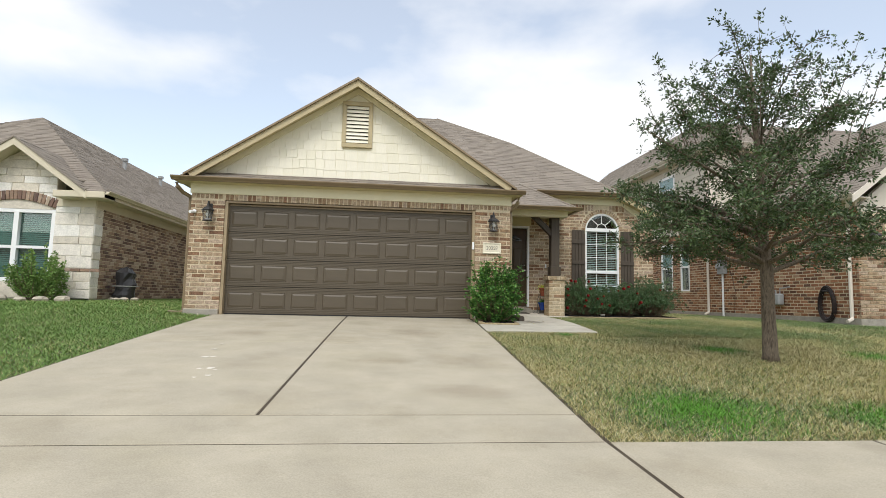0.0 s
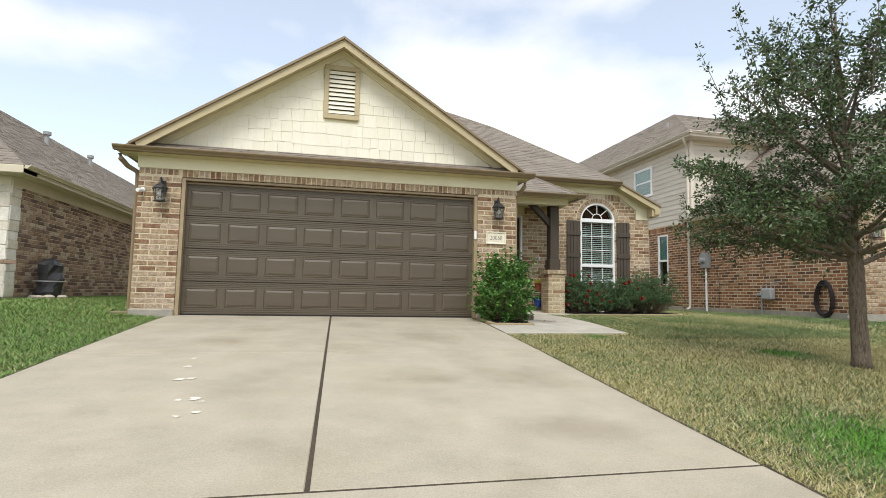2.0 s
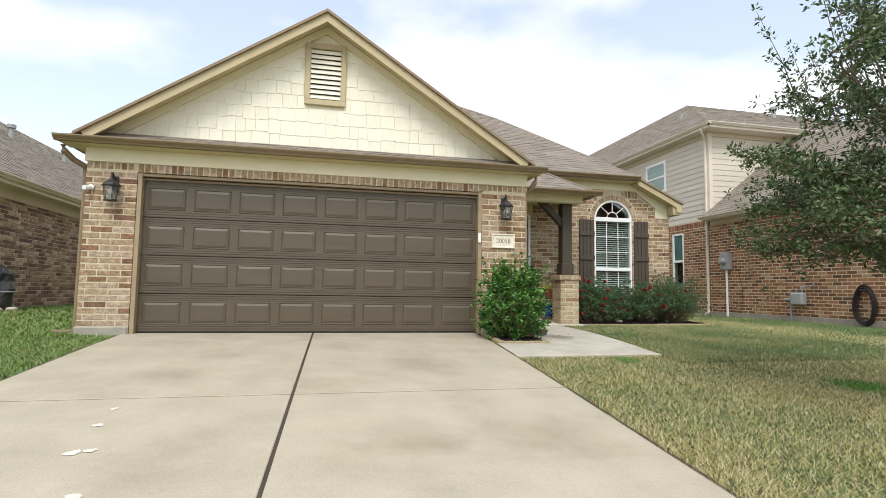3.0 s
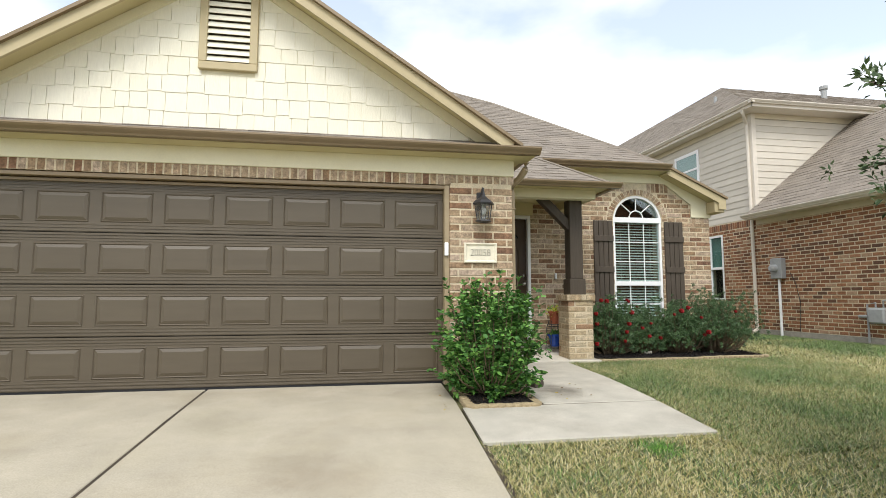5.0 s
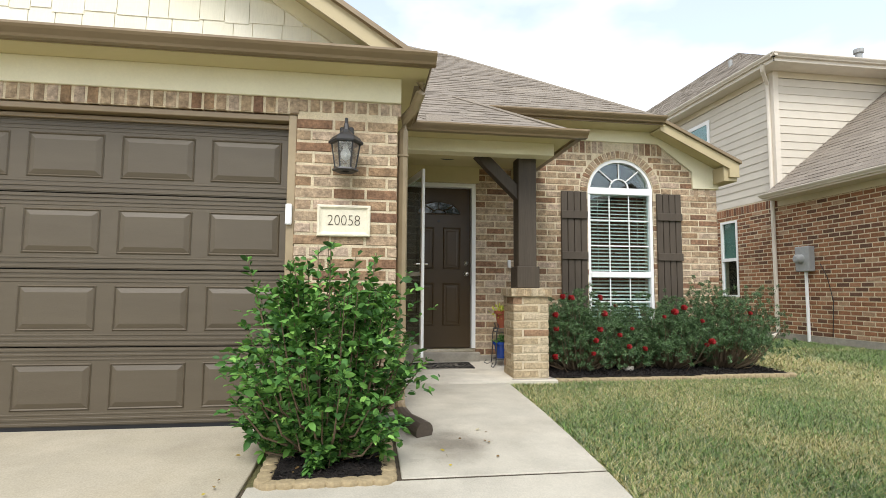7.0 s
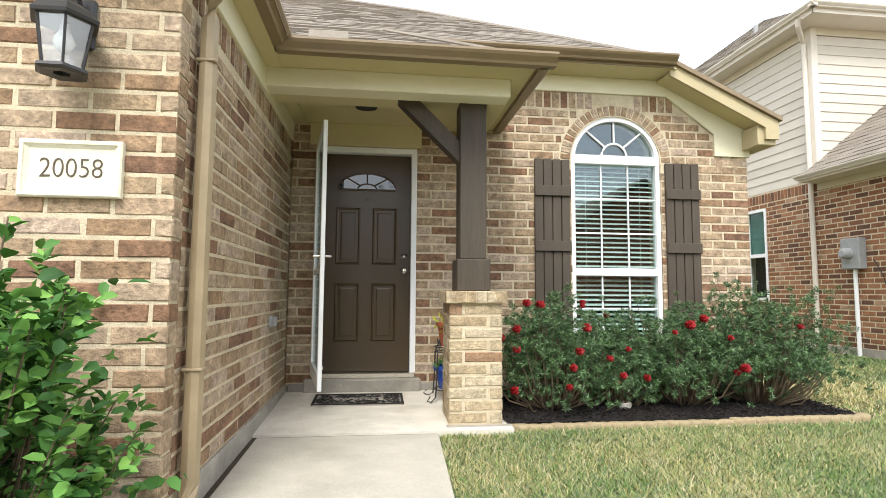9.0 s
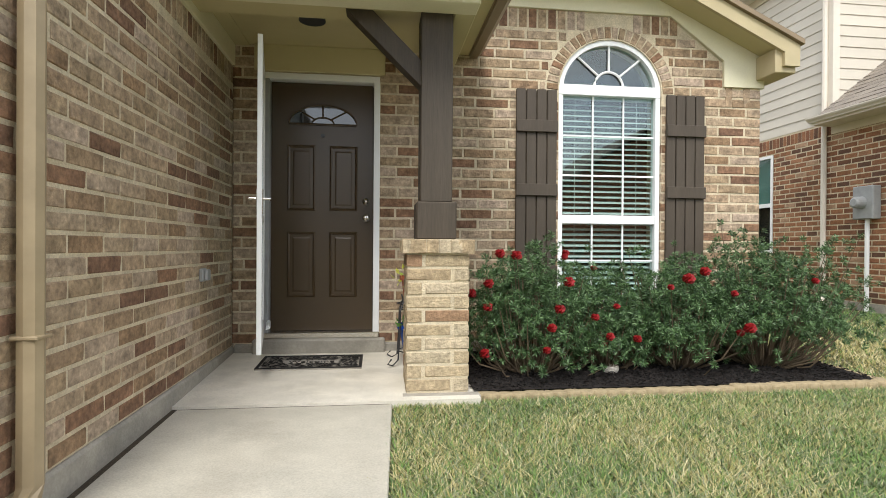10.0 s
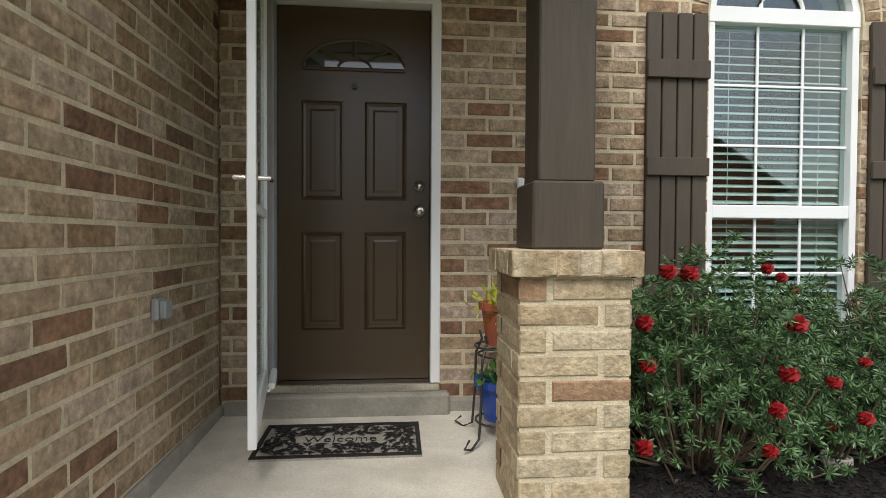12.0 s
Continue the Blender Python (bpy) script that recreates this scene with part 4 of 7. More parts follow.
part("frieze_board", Mesh().cbox(2.6, 6.2, HY - 0.018, HY + 0.02, 2.92, 3.08, 0.004), M["cream"], roof_m, "cream painted frieze board")
# raking trim
part("drip_edge", Mesh().prism([(6.10, 3.19), (7.22, 2.665), (7.22, 2.625), (6.10, 3.145)], "y", 12.94, 13.06), M["gutter"], roof_m)
part("rake_board", Mesh().prism([(6.10, 3.145), (7.20, 2.63), (7.20, 2.45), (7.06, 2.45), (7.06, 2.565), (6.10, 3.025)], "y", 12.97, 13.0), M["rake"], roof_m, "tan painted rake board")
part("soffit", Mesh().prism([(6.10, 3.05), (7.06, 2.60), (7.06, 2.615), (6.10, 3.065)], "y", 13.0, HY + 0.02), M["soffit"], roof_m)
part("frieze_board", Mesh().prism([(6.15, 3.06), (6.2, 2.92), (6.70, 2.56), (6.70, 2.335), (7.08, 2.335), (7.08, 2.59), (6.95, 2.66)], "y", HY - 0.02, HY + 0.015), M["cream"], roof_m, "cream painted trim")
part("eave_return", Mesh().cbox(7.0, 7.19, 13.002, HY + 0.1, 2.40, 2.60, 0.006), M["rake"], roof_m, "tan boxed eave return")
part("gutter", gutter_run(Mesh(), (7.12, 13.1, 2.63), (7.12, 24, 2.63), (1, 0, 0)), M["gutter"], roof_m)

# ---- garage door ----
gd = thing("garage_door", "closed brown steel sectional garage door with raised panels", "garage door", loc=(AX, 10.7, 0))
gx0, gx1, gy = OX0 + 0.06, OX1 - 0.06, 10.70
secs, sh_ = 4, 2.11 / 4
for k in range(secs):
    z0 = 0.004 + k * sh_
    mb = Mesh().box(gx0, gx1, gy, gy + 0.045, z0 + 0.004, z0 + sh_ - 0.004)
    # stepped ribs along the section's top and bottom
    for a, b, p in ((0.010, 0.028, 0.007), (0.044, 0.060, 0.006), (0.076, 0.088, 0.004), (sh_ - 0.088, sh_ - 0.076, 0.004), (sh_ - 0.060, sh_ - 0.044, 0.006), (sh_ - 0.028, sh_ - 0.010, 0.007)):
        mb.cbox(gx0, gx1, gy - p, gy + 0.002, z0 + a, z0 + b, 0.002)
    sec = part("section", mb, M["garage"], gd)
    pw = (gx1 - gx0) / 8
    for i in range(8):
        a, b = gx0 + pw * i + 0.055, gx0 + pw * (i + 1) - 0.055
        c, d = z0 + 0.108, z0 + sh_ - 0.108
        pm = Mesh()
        o, n_ = [(a, c), (b, c), (b, d), (a, d)], 0.03
        rings = [(o, 0.0), ([(a + .008, c + .008), (b - .008, c + .008), (b - .008, d - .008), (a + .008, d - .008)], -0.009), ([(a + .016, c + .016), (b - .016, c + .016), (b - .016, d - .016), (a + .016, d - .016)], -0.001),
                 ([(a + .05, c + .05), (b - .05, c + .05), (b - .05, d - .05), (a + .05, d - .05)], -0.012)]
        for pts, dy in rings:
            pm.v += [(px, gy + dy, pz_) for px, pz_ in pts]
        for r_ in range(3):
            for j in range(4):
                pm.f.append((r_ * 4 + j, r_ * 4 + (j + 1) % 4, r_ * 4 + 4 + (j + 1) % 4, r_ * 4 + 4 + j))
        pm.f.append((12, 13, 14, 15))
        part("panel", pm, M["garage"], sec)
part("bottom_seal", Mesh().box(gx0, gx1, gy + 0.005, gy + 0.04, -0.03, 0.008), M["black"], gd, "black rubber bottom seal")
trim = thing("garage_trim", "tan painted trim round the garage door", "door trim", kind="structure")
for a, b, c, d in ((OX0, OX0 + 0.06, -0.02, OZ), (OX1 - 0.06, OX1, -0.02, OZ)):
    part("jamb", Mesh().cbox(a + 0.003, b, GY + 0.012, 10.76, c, d - 0.003, 0.004), M["spout"], trim)
part("head", Mesh().cbox(OX0 + 0.004, OX1 - 0.004, GY + 0.02, 10.76, OZ - 0.045, OZ - 0.003, 0.004), M["gutter"], trim)
part("stop", Mesh().cbox(OX0 + 0.06, OX1 - 0.06, 10.665, 10.69, OZ - 0.085, OZ - 0.055, 0.003), M["gutter"], trim)
tagged(part("keypad", Mesh().cbox(1.79, 1.835, GY - 0.018, GY + 0.014, 1.385, 1.535, 0.008), M["white"]), "white garage keypad on the door trim", "keypad")

# ---- front door ----
fd = thing("front_door", "closed dark bronze six panel front door with fanlight", "door", loc=(3.26, 13.3, 0.24))
sx0, sx1, sz0, sz1, sy = 2.855, 3.665, 0.235, 2.235, HY + 0.075


def door_panel(parent, a, b, c, d, y):
    pm = Mesh()
    steps = ((0, 0.0), (0.012, -0.010), (0.022, -0.002), (0.026, 0.006), (0.055, -0.004))
    for o, dy in steps:
        pm.v += [(a + o, y + dy, c + o), (b - o, y + dy, c + o), (b - o, y + dy, d - o), (a + o, y + dy, d - o)]
    for r_ in range(len(steps) - 1):
        for j in range(4):
            pm.f.append((r_ * 4 + j, r_ * 4 + (j + 1) % 4, r_ * 4 + 4 + (j + 1) % 4, r_ * 4 + 4 + j))
    pm.f.append(tuple(range(len(steps) * 4 - 4, len(steps) * 4)))
    return part("panel", pm, M["door"], parent)


slab_door = part("slab", Mesh().box(sx0, sx1, sy, sy + 0.045, sz0, sz1), M["door"], fd)
mx = (sx0 + sx1) / 2
for a, b in ((sx0 + 0.125, mx - 0.055), (mx + 0.055, sx1 - 0.125)):
    door_panel(slab_door, a, b, sz0 + 0.27, sz0 + 0.80, sy)
    door_panel(slab_door, a, b, sz0 + 0.97, sz0 + 1.50, sy)
# fanlight: half-round glass with spokes
fw, fz, fh = 0.27, sz0 + 1.67, 0.155
fan = [(mx - fw, fz)] + [(mx - fw * math.cos(math.pi * k / 16), fz + fh * math.sin(math.pi * k / 16)) for k in range(1, 16)] + [(mx + fw, fz)]
M["fan_glass"] = material("fanlight_glass", [(36, 40, 44), (44, 48, 52)], 0.04, spec=1.0)
part("fanlight", Mesh().prism(fan, "y", sy - 0.006, sy + 0.004), M["fan_glass"], slab_door, "dark half-round fanlight glass")
rim = Mesh().tube([(x_, sy - 0.008, z_) for x_, z_ in fan + [fan[0]]], 0.009, n=6)
for t in (0.25, 0.5, 0.75):
    c_, s_ = math.cos(math.pi * t), math.sin(math.pi * t)
    rim.tube([(mx - 0.09 * c_, sy - 0.008, fz + 0.055 * s_), (mx - fw * c_, sy - 0.008, fz + fh * s_)], 0.007, n=6)
rim.tube([(mx - 0.09 * math.cos(math.pi * k / 10), sy - 0.008, fz + 0.055 * math.sin(math.pi * k / 10)) for k in range(11)], 0.007, n=6)
part("fanlight_bars", rim, M["door"], slab_door)
part("peephole", Mesh().tube([(mx, sy - 0.012, sz0 + 1.58), (mx, sy + 0.002, sz0 + 1.58)], 0.016, n=12), M["black"], slab_door)
for zz, nm, r_ in ((1.285, "deadbolt", 0.030), (1.15, "knob", 0.032)):
    kx = sx1 - 0.055
    kb = Mesh().tube([(kx, sy + 0.001, zz), (kx, sy - 0.012, zz)], r_, n=16)
    if nm == "knob":
        kb.tube([(kx, sy - 0.012, zz), (kx, sy - 0.035, zz), (kx, sy - 0.042, zz), (kx, sy - 0.062, zz), (kx, sy - 0.07, zz)], [0.012, 0.013, 0.026, 0.028, 0.012], n=16)
    else:
        kb.tube([(kx, sy - 0.012, zz), (kx, sy - 0.022, zz)], [0.02, 0.014], n=14)
    part(nm, kb, M["chrome"], slab_door, "brushed nickel", smooth=True)
df = thing("door_frame", "white door frame with grey left jamb and grey threshold", "door frame", kind="structure")
# the left jamb takes a grey, the right one white
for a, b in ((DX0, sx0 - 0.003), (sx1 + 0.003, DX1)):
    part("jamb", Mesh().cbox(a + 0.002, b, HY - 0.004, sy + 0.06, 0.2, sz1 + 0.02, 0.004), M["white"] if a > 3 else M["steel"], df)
part("head", Mesh().cbox(DX0 + 0.002, DX1 - 0.002, HY - 0.006, sy + 0.06, sz1 + 0.004, DZ1 + 0.005, 0.004), M["white"], df)
part("threshold", Mesh().cbox(DX0, DX1, HY - 0.02, sy + 0.06, 0.185, 0.232, 0.006), M["chrome"], df)
part("step", Mesh().cbox(DX0 - 0.06, DX1 + 0.05, HY - 0.07, HY + 0.2, 0.0, 0.186, 0.012), M["footing"], df, "grey concrete door step")

# storm door, standing open on its outer hinge
st = thing("storm_door", "open white framed glass storm door", "storm door", loc=(2.82, 13.2, 0.24))
hx, hy_, ex_, ey_ = 2.815, 13.20, 2.965, 12.40
ang = math.atan2(ey_ - hy_, ex_ - hx)
SF = Matrix.Translation((hx, hy_, 0)) @ Matrix.Rotation(ang, 4, "Z")
SW = math.hypot(ex_ - hx, ey_ - hy_)


def leaf(name, mb, mat, label="", parent=st):
    mb.v = [tuple(SF @ Vector(p)) for p in mb.v]
    return part(name, mb, mat, parent, label)


z0, z1 = 0.225, 2.26
leaf("stile", Mesh().cbox(0, 0.05, -0.016, 0.016, z0, z1, 0.003), M["white"])
leaf("stile", Mesh().cbox(SW - 0.05, SW, -0.016, 0.016, z0, z1, 0.003), M["white"])
leaf("rail", Mesh().cbox(0.07, SW - 0.07, -0.015, 0.015, z0, z0 + 0.12, 0.003), M["white"])
leaf("rail", Mesh().cbox(0.07, SW - 0.07, -0.015, 0.015, z1 - 0.07, z1, 0.003), M["white"])
leaf("rail", Mesh().cbox(0.07, SW - 0.07, -0.014, 0.014, 1.1, 1.14, 0.003), M["white"])
pane = leaf("pane", Mesh().box(0.07, SW - 0.07, -0.003, 0.003, z0 + 0.12, 1.1).box(0.07, SW - 0.07, -0.003, 0.003, 1.14, z1 - 0.07), M["clear_glass"])
leaf("handle", Mesh().tube([(SW - 0.035, -0.02, 1.22), (SW - 0.035, -0.06, 1.22), (SW - 0.11, -0.065, 1.22)], 0.009, n=8).tube([(SW - 0.035, 0.02, 1.22), (SW - 0.035, 0.06, 1.22), (SW - 0.11, 0.065, 1.22)], 0.009, n=8).cbox(SW - 0.055, SW - 0.015, -0.022, 0.022, 1.12, 1.28, 0.003), M["chrome"], "nickel lever handle")
leaf("closer", Mesh().tube([(0.06, 0.05, 0.33), (0.34, 0.05, 0.33)], 0.016, n=10).tube([(0.34, 0.05, 0.33), (0.42, 0.04, 0.33)], 0.006, n=6), M["white"], "white pneumatic closer")

# ---- arched window with shutters ----
win = thing("window_front", "white arched window with closed horizontal blinds", "window", kind="structure", loc=(WCX, HY, WZ0))
wy = HY + 0.05
FR = 0.045
part("window_frame", Mesh().cbox(WX0 + .003, WX0 + FR, wy - 0.03, wy + 0.05, WZ0, WZA, 0.004).cbox(WX1 - FR, WX1 - .003, wy - 0.03, wy + 0.05, WZ0, WZA, 0.004)
     .cbox(WX0 + FR, WX1 - FR, wy - 0.03, wy + 0.05, WZ0, WZ0 + FR, 0.004).cbox(WX0 + .003, WX1 - .003, wy - 0.035, wy + 0.05, WZA - 0.03, WZA + 0.06, 0.004).cbox(WX0 + FR, WX1 - FR, wy - 0.025, wy + 0.05, 1.125, 1.2, 0.004), M["white"], win, "white vinyl frame")
arc = Mesh()
n_ = 24
for k in range(n_):
    t0, t1 = math.pi * k / n_, math.pi * (k + 1) / n_
    rows_ = []
    for t in (t0, t1):
        rows_.append([(WCX - (WR - o) * math.cos(t), WZA + 0.02 + (WZT - WZA - 0.02 - o) * math.sin(t)) for o in (0.002, FR)])
    (a, b), (c, d) = rows_
    arc.hexa([(a[0], wy - 0.03, a[1]), (c[0], wy - 0.03, c[1]), (d[0], wy - 0.03, d[1]), (b[0], wy - 0.03, b[1]), (a[0], wy + 0.05, a[1]), (c[0], wy + 0.05, c[1]), (d[0], wy + 0.05, d[1]), (b[0], wy + 0.05, b[1])])
part("arch_frame", arc, M["white"], win)
az = WZA + 0.055
bars = Mesh()
bars.tube([(WCX - 0.13 * math.cos(math.pi * k / 12), wy, az + 0.13 * math.sin(math.pi * k / 12)) for k in range(13)], 0.011, n=6)
for t in (0.25, 0.5, 0.75):
    c_, s_ = math.cos(math.pi * t), math.sin(math.pi * t)
    bars.tube([(WCX - 0.13 * c_, wy, az + 0.13 * s_), (WCX - 0.42 * c_, wy, az + 0.37 * s_)], 0.010, n=6)
part("arch_bars", bars, M["white"], win)
gr = Mesh()
for k in (1, 2):
    gx = WX0 + FR + (WX1 - WX0 - 2 * FR) * k / 3
    gr.cbox(gx - 0.0075, gx + 0.0075, wy + 0.002, wy + 0.0125, WZ0 + FR, 1.125, 0.002).cbox(gx - 0.0075, gx + 0.0075, wy + 0.002, wy + 0.0125, 1.2, WZA - 0.03, 0.002)
for k in (1, 2):
    gz = 1.2 + (WZA - 0.03 - 1.2) * k / 3
    gr.cbox(WX0 + FR, WX1 - FR, wy + 0.001, wy + 0.0115, gz - 0.0075, gz + 0.0075, 0.002)
gr.cbox(WX0 + FR, WX1 - FR, wy + 0.001, wy + 0.0115, 0.8025, 0.8175, 0.002)
part("glazing_bars", gr, M["white"], win)
for a, b in ((WZ0 + FR, 1.125), (1.2, WZA - 0.03)):
    p_ = part("pane", Mesh().box(WX0 + FR, WX1 - FR, wy + 0.014, wy + 0.018, a, b), M["glass"], win)
    p_.visible_shadow = False
half = [(WCX - 0.425, az)] + [(WCX - 0.425 * math.cos(math.pi * k / 20), az + 0.375 * math.sin(math.pi * k / 20)) for k in range(1, 20)] + [(WCX + 0.425, az)]
p_ = part("pane", Mesh().prism(half, "y", wy + 0.014, wy + 0.018), M["glass"], win)
p_.visible_shadow = False
bl = thing("window_blind", "white horizontal slat blind behind the window", "blind", loc=(WCX, HY + 0.13, WZ0))
zz, k = WZ0 + 0.03, 0
while zz < WZA - 0.03:
    part("slat", Mesh().hexa([(WX0 + 0.03, HY + 0.105, zz), (WX1 - 0.03, HY + 0.105, zz), (WX1 - 0.03, HY + 0.145, zz + 0.020), (WX0 + 0.03, HY + 0.145, zz + 0.020), (WX0 + 0.03, HY + 0.105, zz + 0.003), (WX1 - 0.03, HY + 0.105, zz + 0.003), (WX1 - 0.03, HY + 0.145, zz + 0.023), (WX0 + 0.03, HY + 0.145, zz + 0.023)]), M["blind"], bl)
    zz += 0.047
part("head_rail", Mesh().cbox(WX0 + 0.03, WX1 - 0.03, HY + 0.1, HY + 0.15, WZA - 0.03, WZA + 0.02), M["blind"], bl)
part("cords", Mesh().tube([(WCX - 0.28, HY + 0.1, WZ0), (WCX - 0.28, HY + 0.1, WZA)], 0.002, n=4).tube([(WCX + 0.28, HY + 0.1, WZ0), (WCX + 0.28, HY + 0.1, WZA)], 0.002, n=4), M["blind"], bl)


def shutter(cx):
    s = thing("shutter", "brown board and batten shutter beside the window", "shutter", group="window shutters", loc=(cx, HY, 0.62))
    w, zb, zt = 0.355, 0.45, 2.24
    bw = w / 4
    for k in range(4):
        a = cx - w / 2 + bw * k
        part("board", Mesh().cbox(a + 0.004, a + bw - 0.004, HY - 0.032, HY - 0.008, zb, zt, 0.004), M["shutter"], s)
    for zc in (0.72, 1.40, 1.93):
        part("batten", Mesh().cbox(cx - w / 2, cx + w / 2, HY - 0.055, HY - 0.033, zc - 0.05, zc + 0.05, 0.004), M["shutter"], s)
    part("back", Mesh().box(cx - w / 2 + 0.01, cx + w / 2 - 0.01, HY - 0.012, HY + 0.004, zb + 0.01, zt - 0.01), M["shutter"], s)
    return s


shutter(5.015)
shutter(6.34)


# ---- wall lamps, number plaque ----
def wall_lamp(x, y, z, turn=0):
    """A lantern on a bracket: z is the middle of its glass."""
    s = thing("wall_lamp", "black wall lantern with frosted glass", "wall lamp", group="lanterns by the garage", loc=(x, y, z))
    yo = y - 0.125
    part("wall_plate", Mesh().cbox(x - 0.05, x + 0.05, y - 0.022, y, z + 0.02, z + 0.23, 0.01), M["black"], s)
    part("arm", Mesh().tube([(x, y - 0.02, z + 0.15), (x, y - 0.055, z + 0.22), (x, y - 0.095, z + 0.265), (x, yo, z + 0.255), (x, yo, z + 0.2)], 0.011, n=8), M["black"], s)
    part("roof", Mesh().lathe([(0.09, z + 0.068), (0.118, z + 0.072), (0.122, z + 0.084), (0.094, z + 0.118), (0.044, z + 0.15), (0.022, z + 0.175), (0.014, z + 0.22)], x, yo, 6), M["black"], s)
    part("glass", Mesh().lathe([(0.068, z - 0.108), (0.096, z + 0.07)], x, yo, 6), M["lamp_glass"], s)
    part("bulb", Mesh().lathe([(0.016, z + 0.07), (0.018, z + 0.04), (0.032, z + 0.015), (0.036, z - 0.005), (0.026, z - 0.032), (0.008, z - 0.044)], x, yo, 12), M["frost"], s, smooth=True)
    cage = Mesh()
    for k in range(6):
        t = math.pi * k / 3
        cage.tube([(x + 0.07 * math.cos(t), yo + 0.07 * math.sin(t), z - 0.11), (x + 0.098 * math.cos(t), yo + 0.098 * math.sin(t), z + 0.072)], 0.005, n=5)
    part("cage", cage, M["black"], s)
    rim = [(0.03, z - 0.104), (0.088, z - 0.106), (0.092, z - 0.118), (0.074, z - 0.126), (0.03, z - 0.122), (0.03, z - 0.104)]
    part("base", Mesh().lathe(rim, x, yo, 6), M["black"], s)
    return s


wall_lamp(2.205, GY, 1.878)
wall_lamp(-3.34, GY, 1.88)
pl = thing("house_number_plaque", "cream cast stone plaque with the number 20058", "plaque", loc=(2.2, GY, 1.42))
px0, px1, pz0, pz1 = 2.01, 2.385, 1.31, 1.535
part("face", Mesh().box(px0 + 0.03, px1 - 0.03, GY - 0.012, GY + 0.01, pz0 + 0.03, pz1 - 0.03), M["plaque"], pl)
rim = Mesh()
rings = [(0.0, 0.012), (0.0, -0.02), (0.006, -0.026), (0.017, -0.026), (0.02, -0.021), (0.036, -0.01)]
for d_, o_ in rings:
    rim.v += [(px0 + d_, GY + o_, pz0 + d_), (px1 - d_, GY + o_, pz0 + d_), (px1 - d_, GY + o_, pz1 - d_), (px0 + d_, GY + o_, pz1 - d_)]
rim.f += [(r * 4 + k, r * 4 + (k + 1) % 4, r * 4 + 4 + (k + 1) % 4, r * 4 + 4 + k) for r in range(len(rings) - 1) for k in range(4)]
part("rim", rim, M["plaque"], pl)


def lettering(text, size, m, mat, parent, name="number", label="dark engraved house number"):
    cu = bpy.data.curves.new(name, "FONT")
    cu.body, cu.size, cu.extrude, cu.align_x, cu.align_y = text, size, 0.0015, "CENTER", "CENTER"
    cu.offset = -0.018 * size
    tmp = bpy.data.objects.new(name, cu)
    scene.collection.objects.link(tmp)
    me = bpy.data.meshes.new_from_object(tmp.evaluated_get(bpy.context.evaluated_depsgraph_get()))
    bpy.data.objects.remove(tmp)
    me.transform(m @ Matrix.Diagonal((0.86, 1.0, 1.0, 1.0)))
    me.materials.clear()
    me.materials.append(mat)
    return part(name, me, None, parent, label)


lettering("20058", 0.11, pose((px0 + px1) / 2, GY - 0.0135, (pz0 + pz1) / 2, 90, 0, 0), M["ink"], pl)

# ---- porch things ----
dm = thing("door_mat", "black rubber door mat with grey leaf pattern", "door mat", loc=(3.2, 12.85, 0.06))


def porch_z(y):
    return 0.03 + (y - 12.0) * 0.05 / 1.3


mx0, mx1, my0, my1 = 2.87, 3.60, 12.70, 13.06
mb = Mesh().hexa([(mx0, my0, porch_z(my0)), (mx1, my0, porch_z(my0)), (mx1, my1, porch_z(my1)), (mx0, my1, porch_z(my1)), (mx0, my0, porch_z(my0) + 0.01), (mx1, my0, porch_z(my0) + 0.01), (mx1, my1, porch_z(my1) + 0.01), (mx0, my1, porch_z(my1) + 0.01)])
part("backing", mb, M["coir"], dm, "grey coir backing")
pat = Mesh()
r_ = random.Random(11)
for bx0, bx1, by0, by1 in ((mx0, mx1, my0, my0 + 0.02), (mx0, mx1, my1 - 0.02, my1), (mx0, mx0 + 0.02, my0 + 0.02, my1 - 0.02), (mx1 - 0.02, mx1, my0 + 0.02, my1 - 0.02)):
    pat.hexa([(bx0, by0, porch_z(by0) + 0.01), (bx1, by0, porch_z(by0) + 0.01), (bx1, by1, porch_z(by1) + 0.01), (bx0, by1, porch_z(by1) + 0.01), (bx0, by0, porch_z(by0) + 0.016), (bx1, by0, porch_z(by0) + 0.016), (bx1, by1, porch_z(by1) + 0.016), (bx0, by1, porch_z(by1) + 0.016)])
for k in range(600):
    cx_, cy_ = r_.uniform(mx0 + 0.03, mx1 - 0.03), r_.uniform(my0 + 0.03, my1 - 0.03)
    if abs(cx_ - 3.235) < 0.21 and abs(cy_ - 12.88) < 0.045:
        continue
    t, L_ = r_.uniform(0, math.pi), r_.uniform(0.015, 0.03)
    dx_, dy_ = math.cos(t) * L_, math.sin(t) * L_
    zz = porch_z(cy_) + 0.015
    pat.add([(cx_ - dx_, cy_ - dy_, zz), (cx_ + dy_ * 0.35, cy_ - dx_ * 0.35, zz + .001), (cx_ + dx_, cy_ + dy_, zz), (cx_ - dy_ * 0.35, cy_ + dx_ * 0.35, zz + .001)], [(0, 1, 2, 3)])
part("rubber_pattern", pat, M["mat"], dm)
lettering("Welcome", 0.085, pose(3.235, 12.88, porch_z(12.88) + 0.0125, 2.2, 0, 0) @ Matrix.Diagonal((1.15, 1, 1, 1)), M["mat"], dm, "word", "dark raised word")

sb = thing("wall_socket", "grey weatherproof socket box on the brick wall", "socket", loc=(2.575, 12.53, 0.72))
part("box", Mesh().cbox(2.57, 2.6, 12.49, 12.57, 0.685, 0.77, 0.008), M["steel"], sb)
part("cover", Mesh().cbox(2.6, 2.625, 12.497, 12.563, 0.692, 0.763, 0.006), M["steel"], sb)

